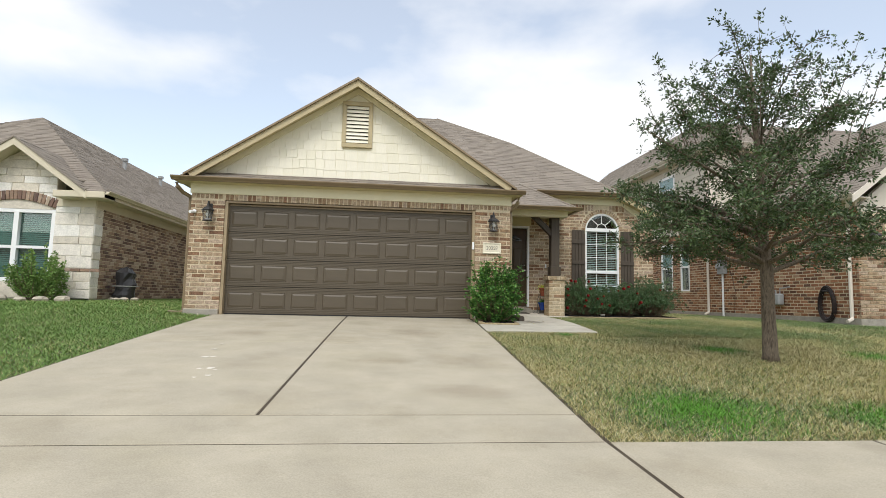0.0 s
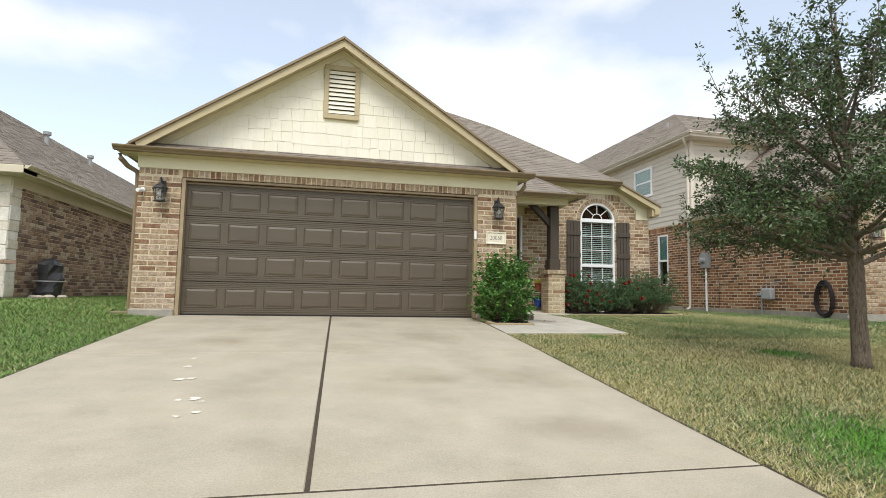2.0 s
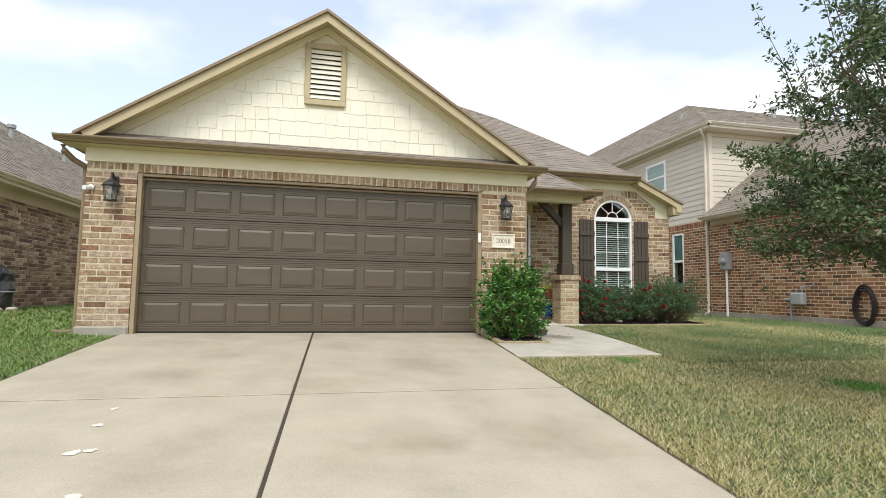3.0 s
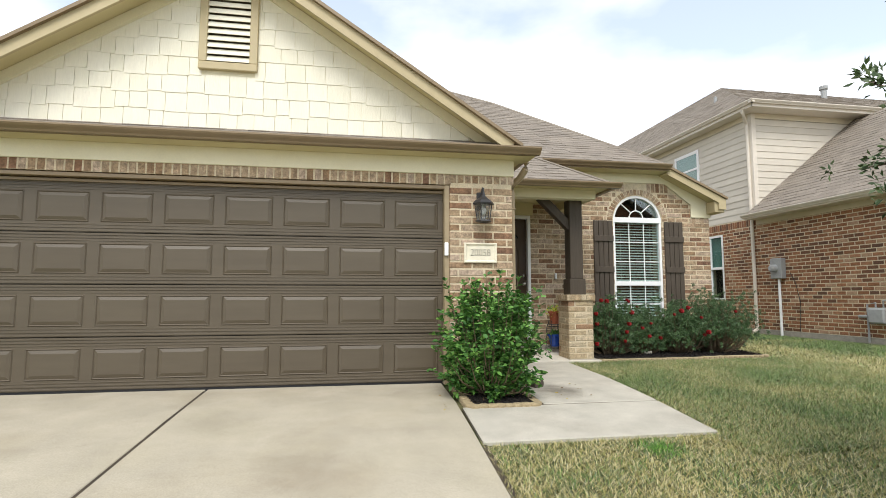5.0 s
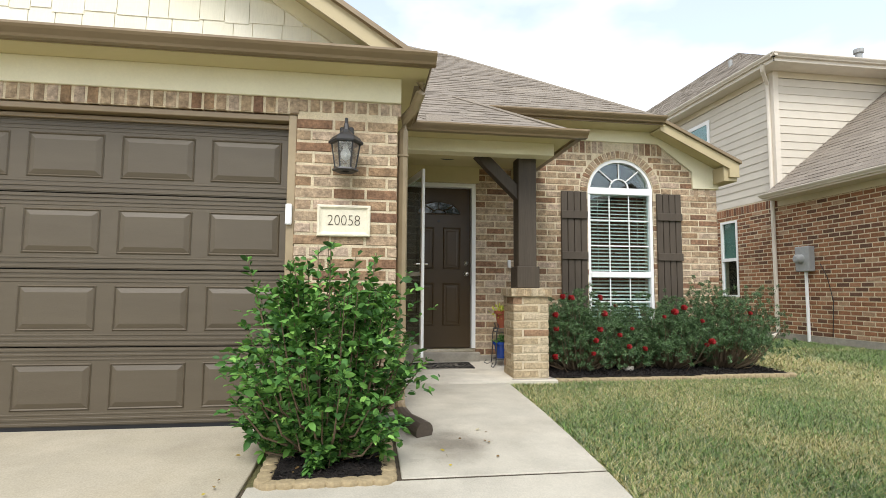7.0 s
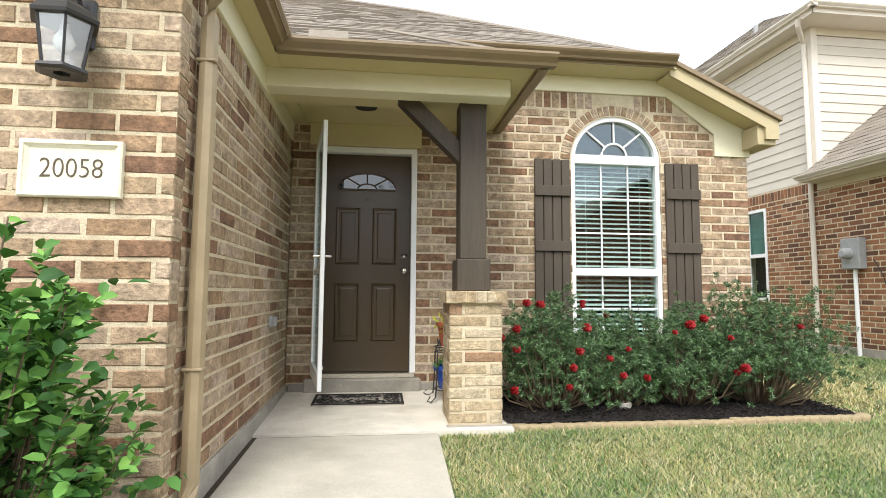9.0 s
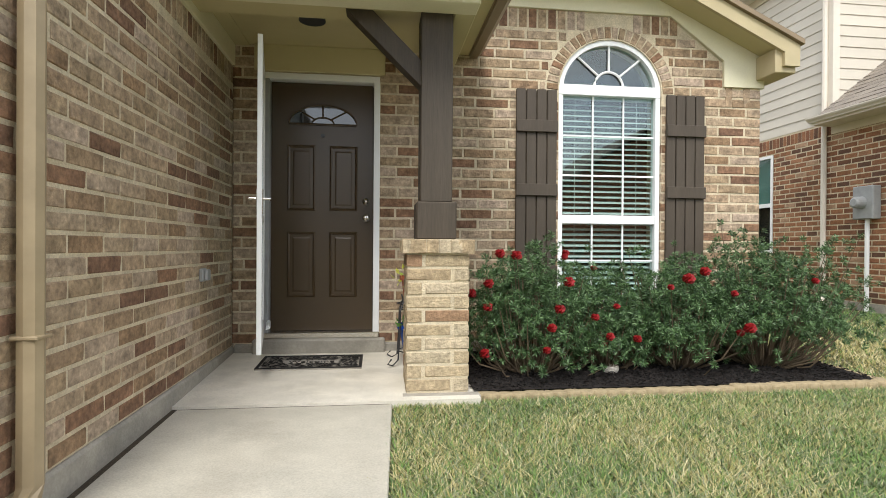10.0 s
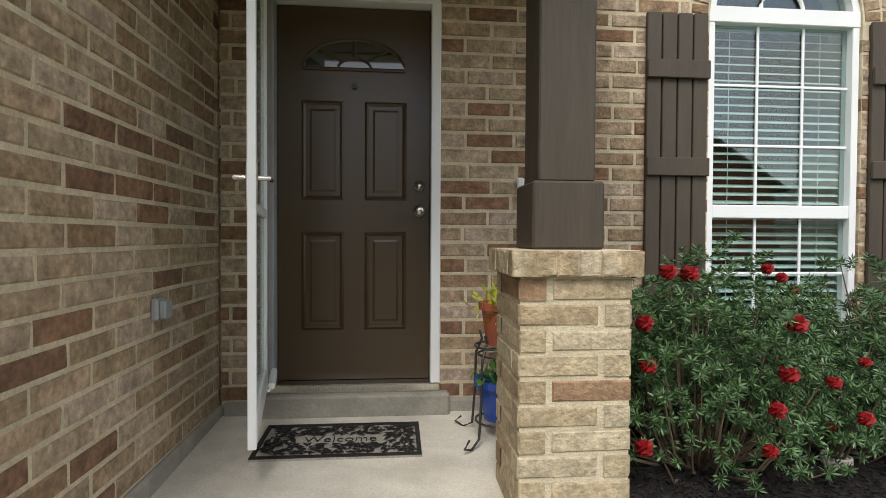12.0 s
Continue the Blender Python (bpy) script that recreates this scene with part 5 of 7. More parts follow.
stand = thing("plant_stand", "black wrought iron plant stand by the pillar", "plant stand", loc=(3.95, 12.85, 0.06))
wire = Mesh()
cx_, cy_ = 3.97, 12.88
for sx_, sy2 in ((-1, -1), (1, -1), (1, 1), (-1, 1)):
    x_, y_ = cx_ + sx_ * 0.1, cy_ + sy2 * 0.1
    wire.tube([(x_ + sx_ * 0.06, y_ + sy2 * 0.06, 0.115), (x_ + sx_ * 0.085, y_ + sy2 * 0.085, 0.085), (x_ + sx_ * 0.05, y_ + sy2 * 0.05, 0.068), (x_ + sx_ * 0.01, y_ + sy2 * 0.01, 0.1), (x_, y_, 0.25), (x_ - sx_ * 0.005, y_ - sy2 * 0.005, 0.45), (x_ - sx_ * 0.03, y_ - sy2 * 0.03, 0.52), (x_ - sx_ * 0.02, y_ - sy2 * 0.02, 0.56)], 0.006, n=6)
for zz, r2 in ((0.5, 0.115), (0.46, 0.1), (0.15, 0.11)):
    wire.tube([(cx_ + r2 * math.cos(t * math.pi / 8), cy_ + r2 * math.sin(t * math.pi / 8), zz) for t in range(17)], 0.005, n=6)
part("wire_frame", wire, M["black"], stand)


def pot(name, x, y, z, r0, r1, h, mat, label):
    s = thing(name, label, "plant pot", loc=(x, y, z))
    part("pot_body", Mesh().lathe([(r0, z), (r0 + (r1 - r0) * 0.8, z + h * 0.82), (r1 + 0.008, z + h * 0.83), (r1 + 0.01, z + h), (r1 - 0.01, z + h), (r1 - 0.015, z + h - 0.03)], x, y, 20), mat, s, smooth=False)
    rng = np.random.default_rng(int(x * 100 + z * 1000))
    n = 90
    way = rng.normal(size=(n, 3)) + [0, 0, 1.2]
    base = np.array([x, y, z + h - 0.03]) + rng.normal(size=(n, 3)) * [r1 * 0.45, r1 * 0.45, 0.01] + way / np.linalg.norm(way, axis=1, keepdims=True) * rng.uniform(0, 0.09, (n, 1))
    part("plant", leaves("plant", base, way, rng.uniform(0.04, 0.07, n), rng.uniform(0.02, 0.035, n), M["yellow"] if mat is M["terracotta"] else M["shrub_leaf"]), None, s, "small potted plant", kind="stuff")
    return s


pot("flower_pot", cx_, cy_, 0.505, 0.06, 0.09, 0.2, M["terracotta"], "terracotta pot with a yellow-green plant on the stand")
pot("flower_pot", cx_ - 0.0, cy_, 0.155, 0.07, 0.11, 0.19, M["blue"], "blue glazed pot with a small green plant")


# ---- planting ----
def shrub(name, label, x, y, z0, rx, ry, h, n_stem, per, leaf_len, leaf_w, mat, seed, category="shrub", group="", lift=0.35):
    """A shrub: stems fan out from the ground and carry leaves along their upper part."""
    rng = np.random.default_rng(seed)
    s = thing(name, label, category, group=group, loc=(x, y, z0))
    stems = Mesh()
    bases, ways = [], []
    for k in range(n_stem):
        a = rng.uniform(0, 2 * math.pi)
        rad = math.sqrt(rng.uniform(0.0, 1)) * 0.98
        top = z0 + h * (1 - 0.42 * rad * rad) * rng.uniform(0.62, 1.04)
        if rng.random() < 0.35:
            top = z0 + h * rng.uniform(0.18, 0.6)
            rad = rng.uniform(0.75, 1.0)
        tip = np.array([x + math.cos(a) * rad * rx, y + math.sin(a) * rad * ry, top])
        root = np.array([x + math.cos(a) * rad * rx * 0.15, y + math.sin(a) * rad * ry * 0.15, z0 - 0.02])
        mid = root * 0.45 + tip * 0.55 + np.array([math.cos(a) * 0.05, math.sin(a) * 0.05, -0.04]) + rng.normal(size=3) * 0.03
        if k % 2 == 0:
            stems.tube([root, mid, tip], [0.009, 0.006, 0.002], n=4, caps=False)
        t = rng.uniform(lift, 1.0, per)[:, None]
        q = (1 - t) ** 2 * root + 2 * t * (1 - t) * mid + t ** 2 * tip
        outw = np.array([math.cos(a), math.sin(a), 0.0]) * 0.5
        w = rng.normal(size=(per, 3)) * 0.8 + outw + [0, 0, 0.45]
        bases.append(q)
        ways.append(w)
    part("branchwork", stems, M["twig"], s)
    base, way = np.concatenate(bases), np.concatenate(ways)
    n = len(base)
    part("foliage", leaves("foliage", base, way, rng.uniform(0.75, 1.25, n) * leaf_len, rng.uniform(0.75, 1.25, n) * leaf_w, mat, rng=rng), None, s)
    return s


def tuft(centre, size, seed):
    """A round red flower head of short stiff bristles, one closed mesh."""
    r = random.Random(seed)
    mb, rows, cols = Mesh(), 9, 14
    for i in range(1, rows):
        a = math.pi * i / rows
        for j in range(cols):
            t = 2 * math.pi * (j + 0.5 * (i % 2)) / cols
            q = size * (r.uniform(0.85, 1.15) if (i + j) % 2 else r.uniform(0.45, 0.62))
            mb.v.append((centre[0] + q * math.sin(a) * math.cos(t), centre[1] + q * math.sin(a) * math.sin(t), centre[2] + 0.85 * q * math.cos(a)))
    top, low = len(mb.v), len(mb.v) + 1
    mb.v += [(centre[0], centre[1], centre[2] + size * 0.6), (centre[0], centre[1], centre[2] - size * 0.6)]
    for i in range(rows - 2):
        for j in range(cols):
            a, b = i * cols + j, i * cols + (j + 1) % cols
            mb.f.append((a, a + cols, b + cols, b))
    for j in range(cols):
        mb.f.append((top, j, (j + 1) % cols))
        k = (rows - 2) * cols
        mb.f.append((low, k + (j + 1) % cols, k + j))
    return mb


def rosette_bush(name, label, x, y, z0, rx, ry, h, seed, blooms):
    """An uneven mounded bush on bare arching stems, whose twigs each end in a whorl of narrow leaves."""
    rng = np.random.default_rng(seed)
    s = thing(name, label, "bush", group="bushes under the window", loc=(x, y, z0))
    stems = Mesh()
    n = int(1350 * rx / 0.5)
    d = rng.normal(size=(n, 3))
    d[:, 2] = np.abs(d[:, 2]) * 1.15 - 0.62
    d /= np.linalg.norm(d, axis=1, keepdims=True)
    lump = np.array([1 + 0.8 * noise.noise(Vector((a * 3.0 + seed, b * 3.0, c * 3.0))) for a, b, c in d])
    rad = (rng.uniform(0.12, 1.0, n) ** 0.42 * lump)[:, None]
    c = np.array([x, y, z0 + h * 0.46]) + d * rad * [rx, ry, h * 0.56]
    keep = c[:, 2] > z0 + 0.03 + 0.1 * rng.random(n)
    c, d, rad = c[keep], d[keep], rad[keep]
    n = len(c)
    for k in range(0, n, 9):
        root = np.array([x + (c[k, 0] - x) * 0.18, y + (c[k, 1] - y) * 0.18, z0 - 0.02])
        mid = root * 0.5 + c[k] * 0.5 + np.array([(c[k, 0] - x) * 0.1, (c[k, 1] - y) * 0.1, -0.05])
        stems.tube([root, mid, c[k]], [0.009, 0.006, 0.002], n=5, caps=False)
    part("branchwork", stems, M["twig"], s)
    per = 26
    axis = d * 0.8 + rng.normal(size=(n, 3)) * 0.35 + [0, 0, 0.55]
    axis /= np.linalg.norm(axis, axis=1, keepdims=True)
    u = np.cross(axis, rng.normal(size=(n, 3)))
    u /= np.linalg.norm(u, axis=1, keepdims=True)
    w = np.cross(axis, u)
    cc, ax, uu, ww = (np.repeat(q, per, 0) for q in (c, axis, u, w))
    m = n * per
    phi = np.tile(np.arange(per) * 2.4, n) + rng.normal(size=m) * 0.2
    tilt = np.tile(np.linspace(-0.1, 0.8, per), n)[:, None] + rng.normal(size=(m, 1)) * 0.12
    way = (uu * np.cos(phi)[:, None] + ww * np.sin(phi)[:, None]) + ax * tilt
    base = cc - ax * np.tile(np.linspace(0.026, 0.0, per), n)[:, None]
    scale = np.repeat(rng.uniform(0.8, 1.2, n), per)
    part("foliage", leaves("foliage", base, way, rng.uniform(0.027, 0.038, m) * scale, rng.uniform(0.0065, 0.0085, m) * scale, M["rose_leaf"], fold=0.15, rng=rng), None, s)
    made = 0
    for k in rng.permutation(n):
        if made >= blooms:
            break
        if d[k, 1] > 0.05 or rad[k, 0] < 0.9 or c[k, 2] < z0 + 0.15:
            continue
        made += 1
        part("bloom", tuft(c[k] + d[k] * 0.035, float(rng.uniform(0.022, 0.042)), seed * 50 + made), M["bloom"], s, "red flower head")
    return s


def broadleaf_shrub(name, label, x, y, z0, seed):
    """A loose shrub: a few woody stems, side branches at all heights, leafy upright shoots above the rest."""
    rng = np.random.default_rng(seed)
    s = thing(name, label, "shrub", loc=(x, y, z0))
    wood = Mesh()
    bases, ways = [], []

    def leafy(pts, n, t0):
        p = [np.array(q) for q in pts]
        t = np.sort(rng.uniform(t0, 1.0, n))
        q = np.stack([(1 - k) ** 2 * p[0] + 2 * k * (1 - k) * p[1] + k * k * p[2] for k in t])
        run = (p[2] - p[0]) / np.linalg.norm(p[2] - p[0])
        a = np.arange(n) * 2.4 + rng.uniform(0, 6)
        out = np.stack([np.cos(a), np.sin(a), np.full(n, 0.15)], 1)
        bases.append(q + rng.normal(size=(n, 3)) * 0.006)
        ways.append(out + run * 0.75 + rng.normal(size=(n, 3)) * 0.3)

    for k in range(150):
        a = k * 2.399 + rng.uniform(-0.3, 0.3)
        f = rng.random()
        hgt = 0.08 + 0.94 * f ** 0.9
        reach = float(np.interp(hgt, [0.1, 0.35, 0.55, 0.8, 1.05], [0.46, 0.60, 0.60, 0.50, 0.38])) * rng.uniform(0.2, 1.0) ** 0.5
        reach *= 1 + 0.30 * noise.noise(Vector((math.cos(a) * 1.7, math.sin(a) * 1.7, hgt * 2.4 + seed)))
        tip = np.array([x + math.cos(a) * reach, y + math.sin(a) * reach * 0.8, z0 + hgt])
        root = np.array([x + math.cos(a) * 0.06, y + math.sin(a) * 0.05, z0 - 0.02 + 0.35 * hgt * rng.random()])
        mid = root * 0.5 + tip * 0.5 + np.array([math.cos(a) * 0.06, math.sin(a) * 0.06, -0.05])
        wood.tube([root, mid, tip], [0.010, 0.006, 0.002], n=5, caps=False)
        leafy((root, mid, tip), 44, 0.2)
        for j in range(2):
            p = root * 0.25 + tip * 0.75
            q = tip + rng.normal(size=3) * [0.10, 0.09, 0.07]
            leafy((p, (p + q) / 2 + [0, 0, 0.02], q), 12, 0.2)
    for k in range(15):
        a, rr = rng.uniform(0, 2 * math.pi), rng.uniform(0.1, 0.5)
        foot = np.array([x + math.cos(a) * rr * 0.75, y + math.sin(a) * rr * 0.6, z0 + 0.72])
        tip = np.array([x + math.cos(a) * rr, y + math.sin(a) * rr * 0.8, z0 + rng.uniform(1.06, 1.34) - 0.2 * rr])
        wood.tube([foot, (foot + tip) / 2, tip], [0.006, 0.004, 0.002], n=5, caps=False)
        leafy((foot, (foot + tip) / 2, tip), 34, 0.05)
    part("branchwork", wood, M["twig"], s)
    base, way = np.concatenate(bases), np.concatenate(ways)
    n = len(base)
    L = rng.uniform(0.038, 0.076, n)
    part("foliage", broad_leaves("foliage", base, way, L, L * rng.uniform(0.46, 0.58, n), M["shrub_leaf"], fold=0.16, rng=rng, droop=0.2), None, s)
    return s


broadleaf_shrub("green_shrub", "bright green broadleaf shrub in a small edged bed", 2.14, 9.98, -0.04, 4)
for k, (x_, y_, rx_, ry_, h_) in enumerate(((4.80, 12.62, 0.50, 0.46, 0.88), (5.38, 12.74, 0.46, 0.42, 0.68), (5.94, 12.66, 0.48, 0.45, 0.80), (6.62, 12.66, 0.66, 0.50, 0.94))):
    rosette_bush("rose_bush", "dark green bush with small red flowers in black mulch" if k != 3 else "dense dark green bush at the end of the mulch bed", x_, y_, 0.03, rx_, ry_, h_, 20 + k, (16, 7, 6, 3)[k])


def edging(name, label, pts, z_of):
    s = thing(name, label, "bed edging", loc=(pts[0][0], pts[0][1], 0))
    store = Mesh()
    r2 = random.Random(3)
    for (xa, ya), (xb, yb_) in zip(pts, pts[1:]):
        L_ = math.hypot(xb - xa, yb_ - ya)
        n = max(1, round(L_ / 0.085))
        a = math.atan2(yb_ - ya, xb - xa)
        for k in range(n):
            t = (k + 0.5) / n
            x_, y_ = xa + (xb - xa) * t, ya + (yb_ - ya) * t
            mb = Mesh().lathe([(0.06, -0.12), (0.06, 0.032), (0.055, 0.043), (0.04, 0.047)], 0, 0, 12)
            mb.v = [(p[0], p[1] * 0.75, p[2]) for p in mb.v]
            ob = part("edging_block", mb, M["edging"], s)
            ob.matrix_basis = Matrix.Translation((x_, y_, z_of(x_, y_) + r2.uniform(-0.003, 0.003))) @ Matrix.Rotation(a, 4, "Z")
    return s


edging("bed_edging", "tan scalloped concrete edging round the shrub bed", [(1.86, 10.5), (1.86, 9.60), (2.50, 9.60), (2.50, 10.2)], lambda x, y: drive_z(y) - 0.018)
edging("bed_edging", "tan scalloped concrete edging along the mulch bed", [(4.31, 12.46), (4.36, 12.10), (7.10, 12.10), (7.10, 13.1)], lambda x, y: -0.012 + 0.012 * (x > 6))


def mulch(name, x0, x1, y0, y1, n, seed):
    s = thing(name, "black shredded bark mulch in the bed", "mulch", kind="stuff", loc=((x0 + x1) / 2, (y0 + y1) / 2, 0))
    xs_, ys_ = np.linspace(x0, x1, 24), np.linspace(y0, y1, 12)
    X, Y = np.meshgrid(xs_, ys_)
    Z = np.interp(Y, [8, 9.6, 10.6, 13.3], [-0.12, -0.06, 0.0, 0.05]) + 0.015
    fs = [(j * 24 + i, j * 24 + i + 1, (j + 1) * 24 + i + 1, (j + 1) * 24 + i) for j in range(11) for i in range(23)]
    part("soil", big_mesh("soil", np.stack([X, Y, Z], -1).reshape(-1, 3), fs, M["soil"]), None, s)
    rng = np.random.default_rng(seed)
    b = np.stack([rng.uniform(x0, x1, n), rng.uniform(y0, y1, n), np.zeros(n)], 1)
    b[:, 2] = np.interp(b[:, 1], [8, 9.6, 10.6, 13.3], [-0.12, -0.06, 0.0, 0.05]) + rng.uniform(0.012, 0.028, n)
    w = rng.normal(size=(n, 3)) * [1, 1, 0.3]
    part("bark_chips", leaves("bark_chips", b, w, rng.uniform(0.012, 0.042, n), rng.uniform(0.005, 0.011, n), M["mulch"], rng=rng), None, s)


mulch("mulch_bed", 1.90, 2.48, 9.63, 10.56, 3000, 1)
mulch("mulch_bed", 4.30, 7.08, 12.12, 13.23, 16000, 2)
cap_ = tagged(part("pipe_cap", Mesh().lathe([(0.052, 0.02), (0.052, 0.06), (0.058, 0.062), (0.058, 0.09), (0.05, 0.094), (0.046, 0.084), (0.001, 0.082)], 5.345, 12.50, 18), M["beige_trim"], smooth=False), "white plastic cleanout cap in the mulch", "pipe cap")


# ---- lawn blades ----
def blocked(x, y):
    """True where no grass grows."""
    re = np.interp(y, [-2, 3.4, 7.2, 9.7], [1.5, 1.50, 1.67, 1.78])
    le = np.interp(y, [-2, 3.4, 10.6], [-3.1, -3.12, -3.16])
    wr = np.interp(y, [8.6, 9.6, 12.0], [3.66, 3.72, 3.81])
    out = (x > le) & (x < re) & (y < 10.7)
    out |= (y > 1.9) & (y < 3.38)
    out |= (y > 8.68) & (y < 12.0) & (x > re - 0.1) & (x < wr)
    out |= (y > 12.0) & (x > -3.72) & (x < 4.36)
    out |= (y > 10.5) & (x > -3.72) & (x < 2.6)
    out |= (y > 12.06) & (x > 4.2) & (x < 7.14)
    out |= (y > 13.2) & (x > -3.7) & (x < 7.1)
    out |= (x > 10.76) & (y > 10.95)
    out |= (x < -6.28) & (y > 12.28)
    return out


def blades(name, label, x0, x1, y0, y1, density, hgt, wid, seed, straw=0.5, only=None):
    rng = np.random.default_rng(seed)
    n = int((x1 - x0) * (y1 - y0) * density)
    x, y = rng.uniform(x0, x1, n), rng.uniform(y0, y1, n)
    ok = ~blocked(x, y)
    if only is not None:
        ok &= only(x, y)
    x, y = x[ok], y[ok]
    n = len(x)
    # patch map on a coarse grid, looked up per blade
    gx_, gy_ = np.arange(x0 - 0.3, x1 + 0.6, 0.25), np.arange(y0 - 0.3, y1 + 0.6, 0.25)
    grid = np.array([[noise.fractal(Vector((a * 0.75, b * 0.75, 2.5)), 0.6, 2.0, 4) for a in gx_] for b in gy_])
    fx, fy = (x - gx_[0]) / 0.25, (y - gy_[0]) / 0.25
    ix, iy = fx.astype(int), fy.astype(int)
    fx, fy = fx - ix, fy - iy
    pm = grid[iy, ix] * (1 - fx) * (1 - fy) + grid[iy, ix + 1] * fx * (1 - fy) + grid[iy + 1, ix] * (1 - fx) * fy + grid[iy + 1, ix + 1] * fx * fy
    lush = np.zeros(n)
    for cx0, cy0, rr in ((2.6, 4.1, 1.0), (4.1, 3.8, 0.8), (5.6, 3.8, 0.8), (7.5, 4.2, 1.0), (6.5, 6.4, 0.7), (4.6, 6.9, 0.5), (10.0, 11.3, 1.6), (9.8, 13.5, 1.5), (9.9, 15.6, 1.3), (3.0, 8.45, 0.25)):
        lush = np.maximum(lush, 1 - np.hypot(x - cx0, y - cy0) / rr)
    left = x < -3
    dry = (pm * 0.8 + straw + rng.normal(size=n) * 0.5 - np.clip(lush, 0, 1) * 1.6) > 0.35
    dry &= ~left | (rng.random(n) < 0.25)
    green = (~dry) & (left | (rng.random(n) < 0.35))
    vivid = (lush > 0.15 + 0.75 * rng.random(n)) & ~dry & (y < 9.5)
    green &= ~vivid
    for tag, sel, mat in (("vivid_blades", vivid, "lush"), ("green_blades", green, "grass_green"), ("blades", (~green) & (~dry) & (~vivid), "grass"), ("straw_blades", dry, "straw")):
        if sel.sum() == 0:
            continue
        xx, yy = x[sel], y[sel]
        m = len(xx)
        a = rng.uniform(0, 2 * math.pi, m)
        h = hgt * rng.uniform(0.5, 1.25, m)
        lean = rng.uniform(0.3, 2.6, m) * h
        w = wid * rng.uniform(0.6, 1.3, m)
        z = ground_z(xx, yy) - 0.03
        p0 = np.stack([xx - np.sin(a) * w / 2, yy + np.cos(a) * w / 2, z], 1)
        p1 = np.stack([xx + np.sin(a) * w / 2, yy - np.cos(a) * w / 2, z], 1)
        p2 = np.stack([xx + np.cos(a) * lean, yy + np.sin(a) * lean, z + h], 1)
        v = np.stack([p0, p1, p2], 1).reshape(-1, 3)
        f = np.arange(3 * m).reshape(-1, 3)
        tagged(new("grass", big_mesh("grass", v, f, M[mat])), label, "grass", kind="stuff")


M["lush"] = material("lush_lawn_blades", [(86, 141, 49), (102, 154, 56), (73, 124, 41), (113, 160, 70)], 0.7, per="island", spec=0.2)
M["straw"] = material("dry_lawn_blades", [(180, 170, 120), (166, 156, 102), (194, 184, 139), (148, 145, 88), (204, 194, 155)], 0.8, per="island", spec=0.2)
LB = "mixed green and straw coloured lawn grass"
blades("grass", LB, 3.6, 7.6, 8.2, 12.1, 19000, 0.038, 0.008, 1, straw=0.06)
blades("grass", LB, 1.4, 9.0, 3.3, 8.7, 8000, 0.036, 0.0075, 2, straw=0.7)
blades("grass", LB, 7.0, 10.8, 7.5, 18.5, 2600, 0.042, 0.010, 3, straw=0.38)
blades("grass", LB, 9.0, 16.0, 3.3, 10.9, 1500, 0.045, 0.012, 4, straw=0.3)
blades("grass", "green lawn grass beside the driveway", -7.5, -3.0, 3.3, 10.6, 3000, 0.042, 0.010, 5, straw=0.05)
blades("grass", "green lawn grass between the houses", -10, -3.6, 10.2, 18.5, 1500, 0.045, 0.013, 6, straw=0.05)

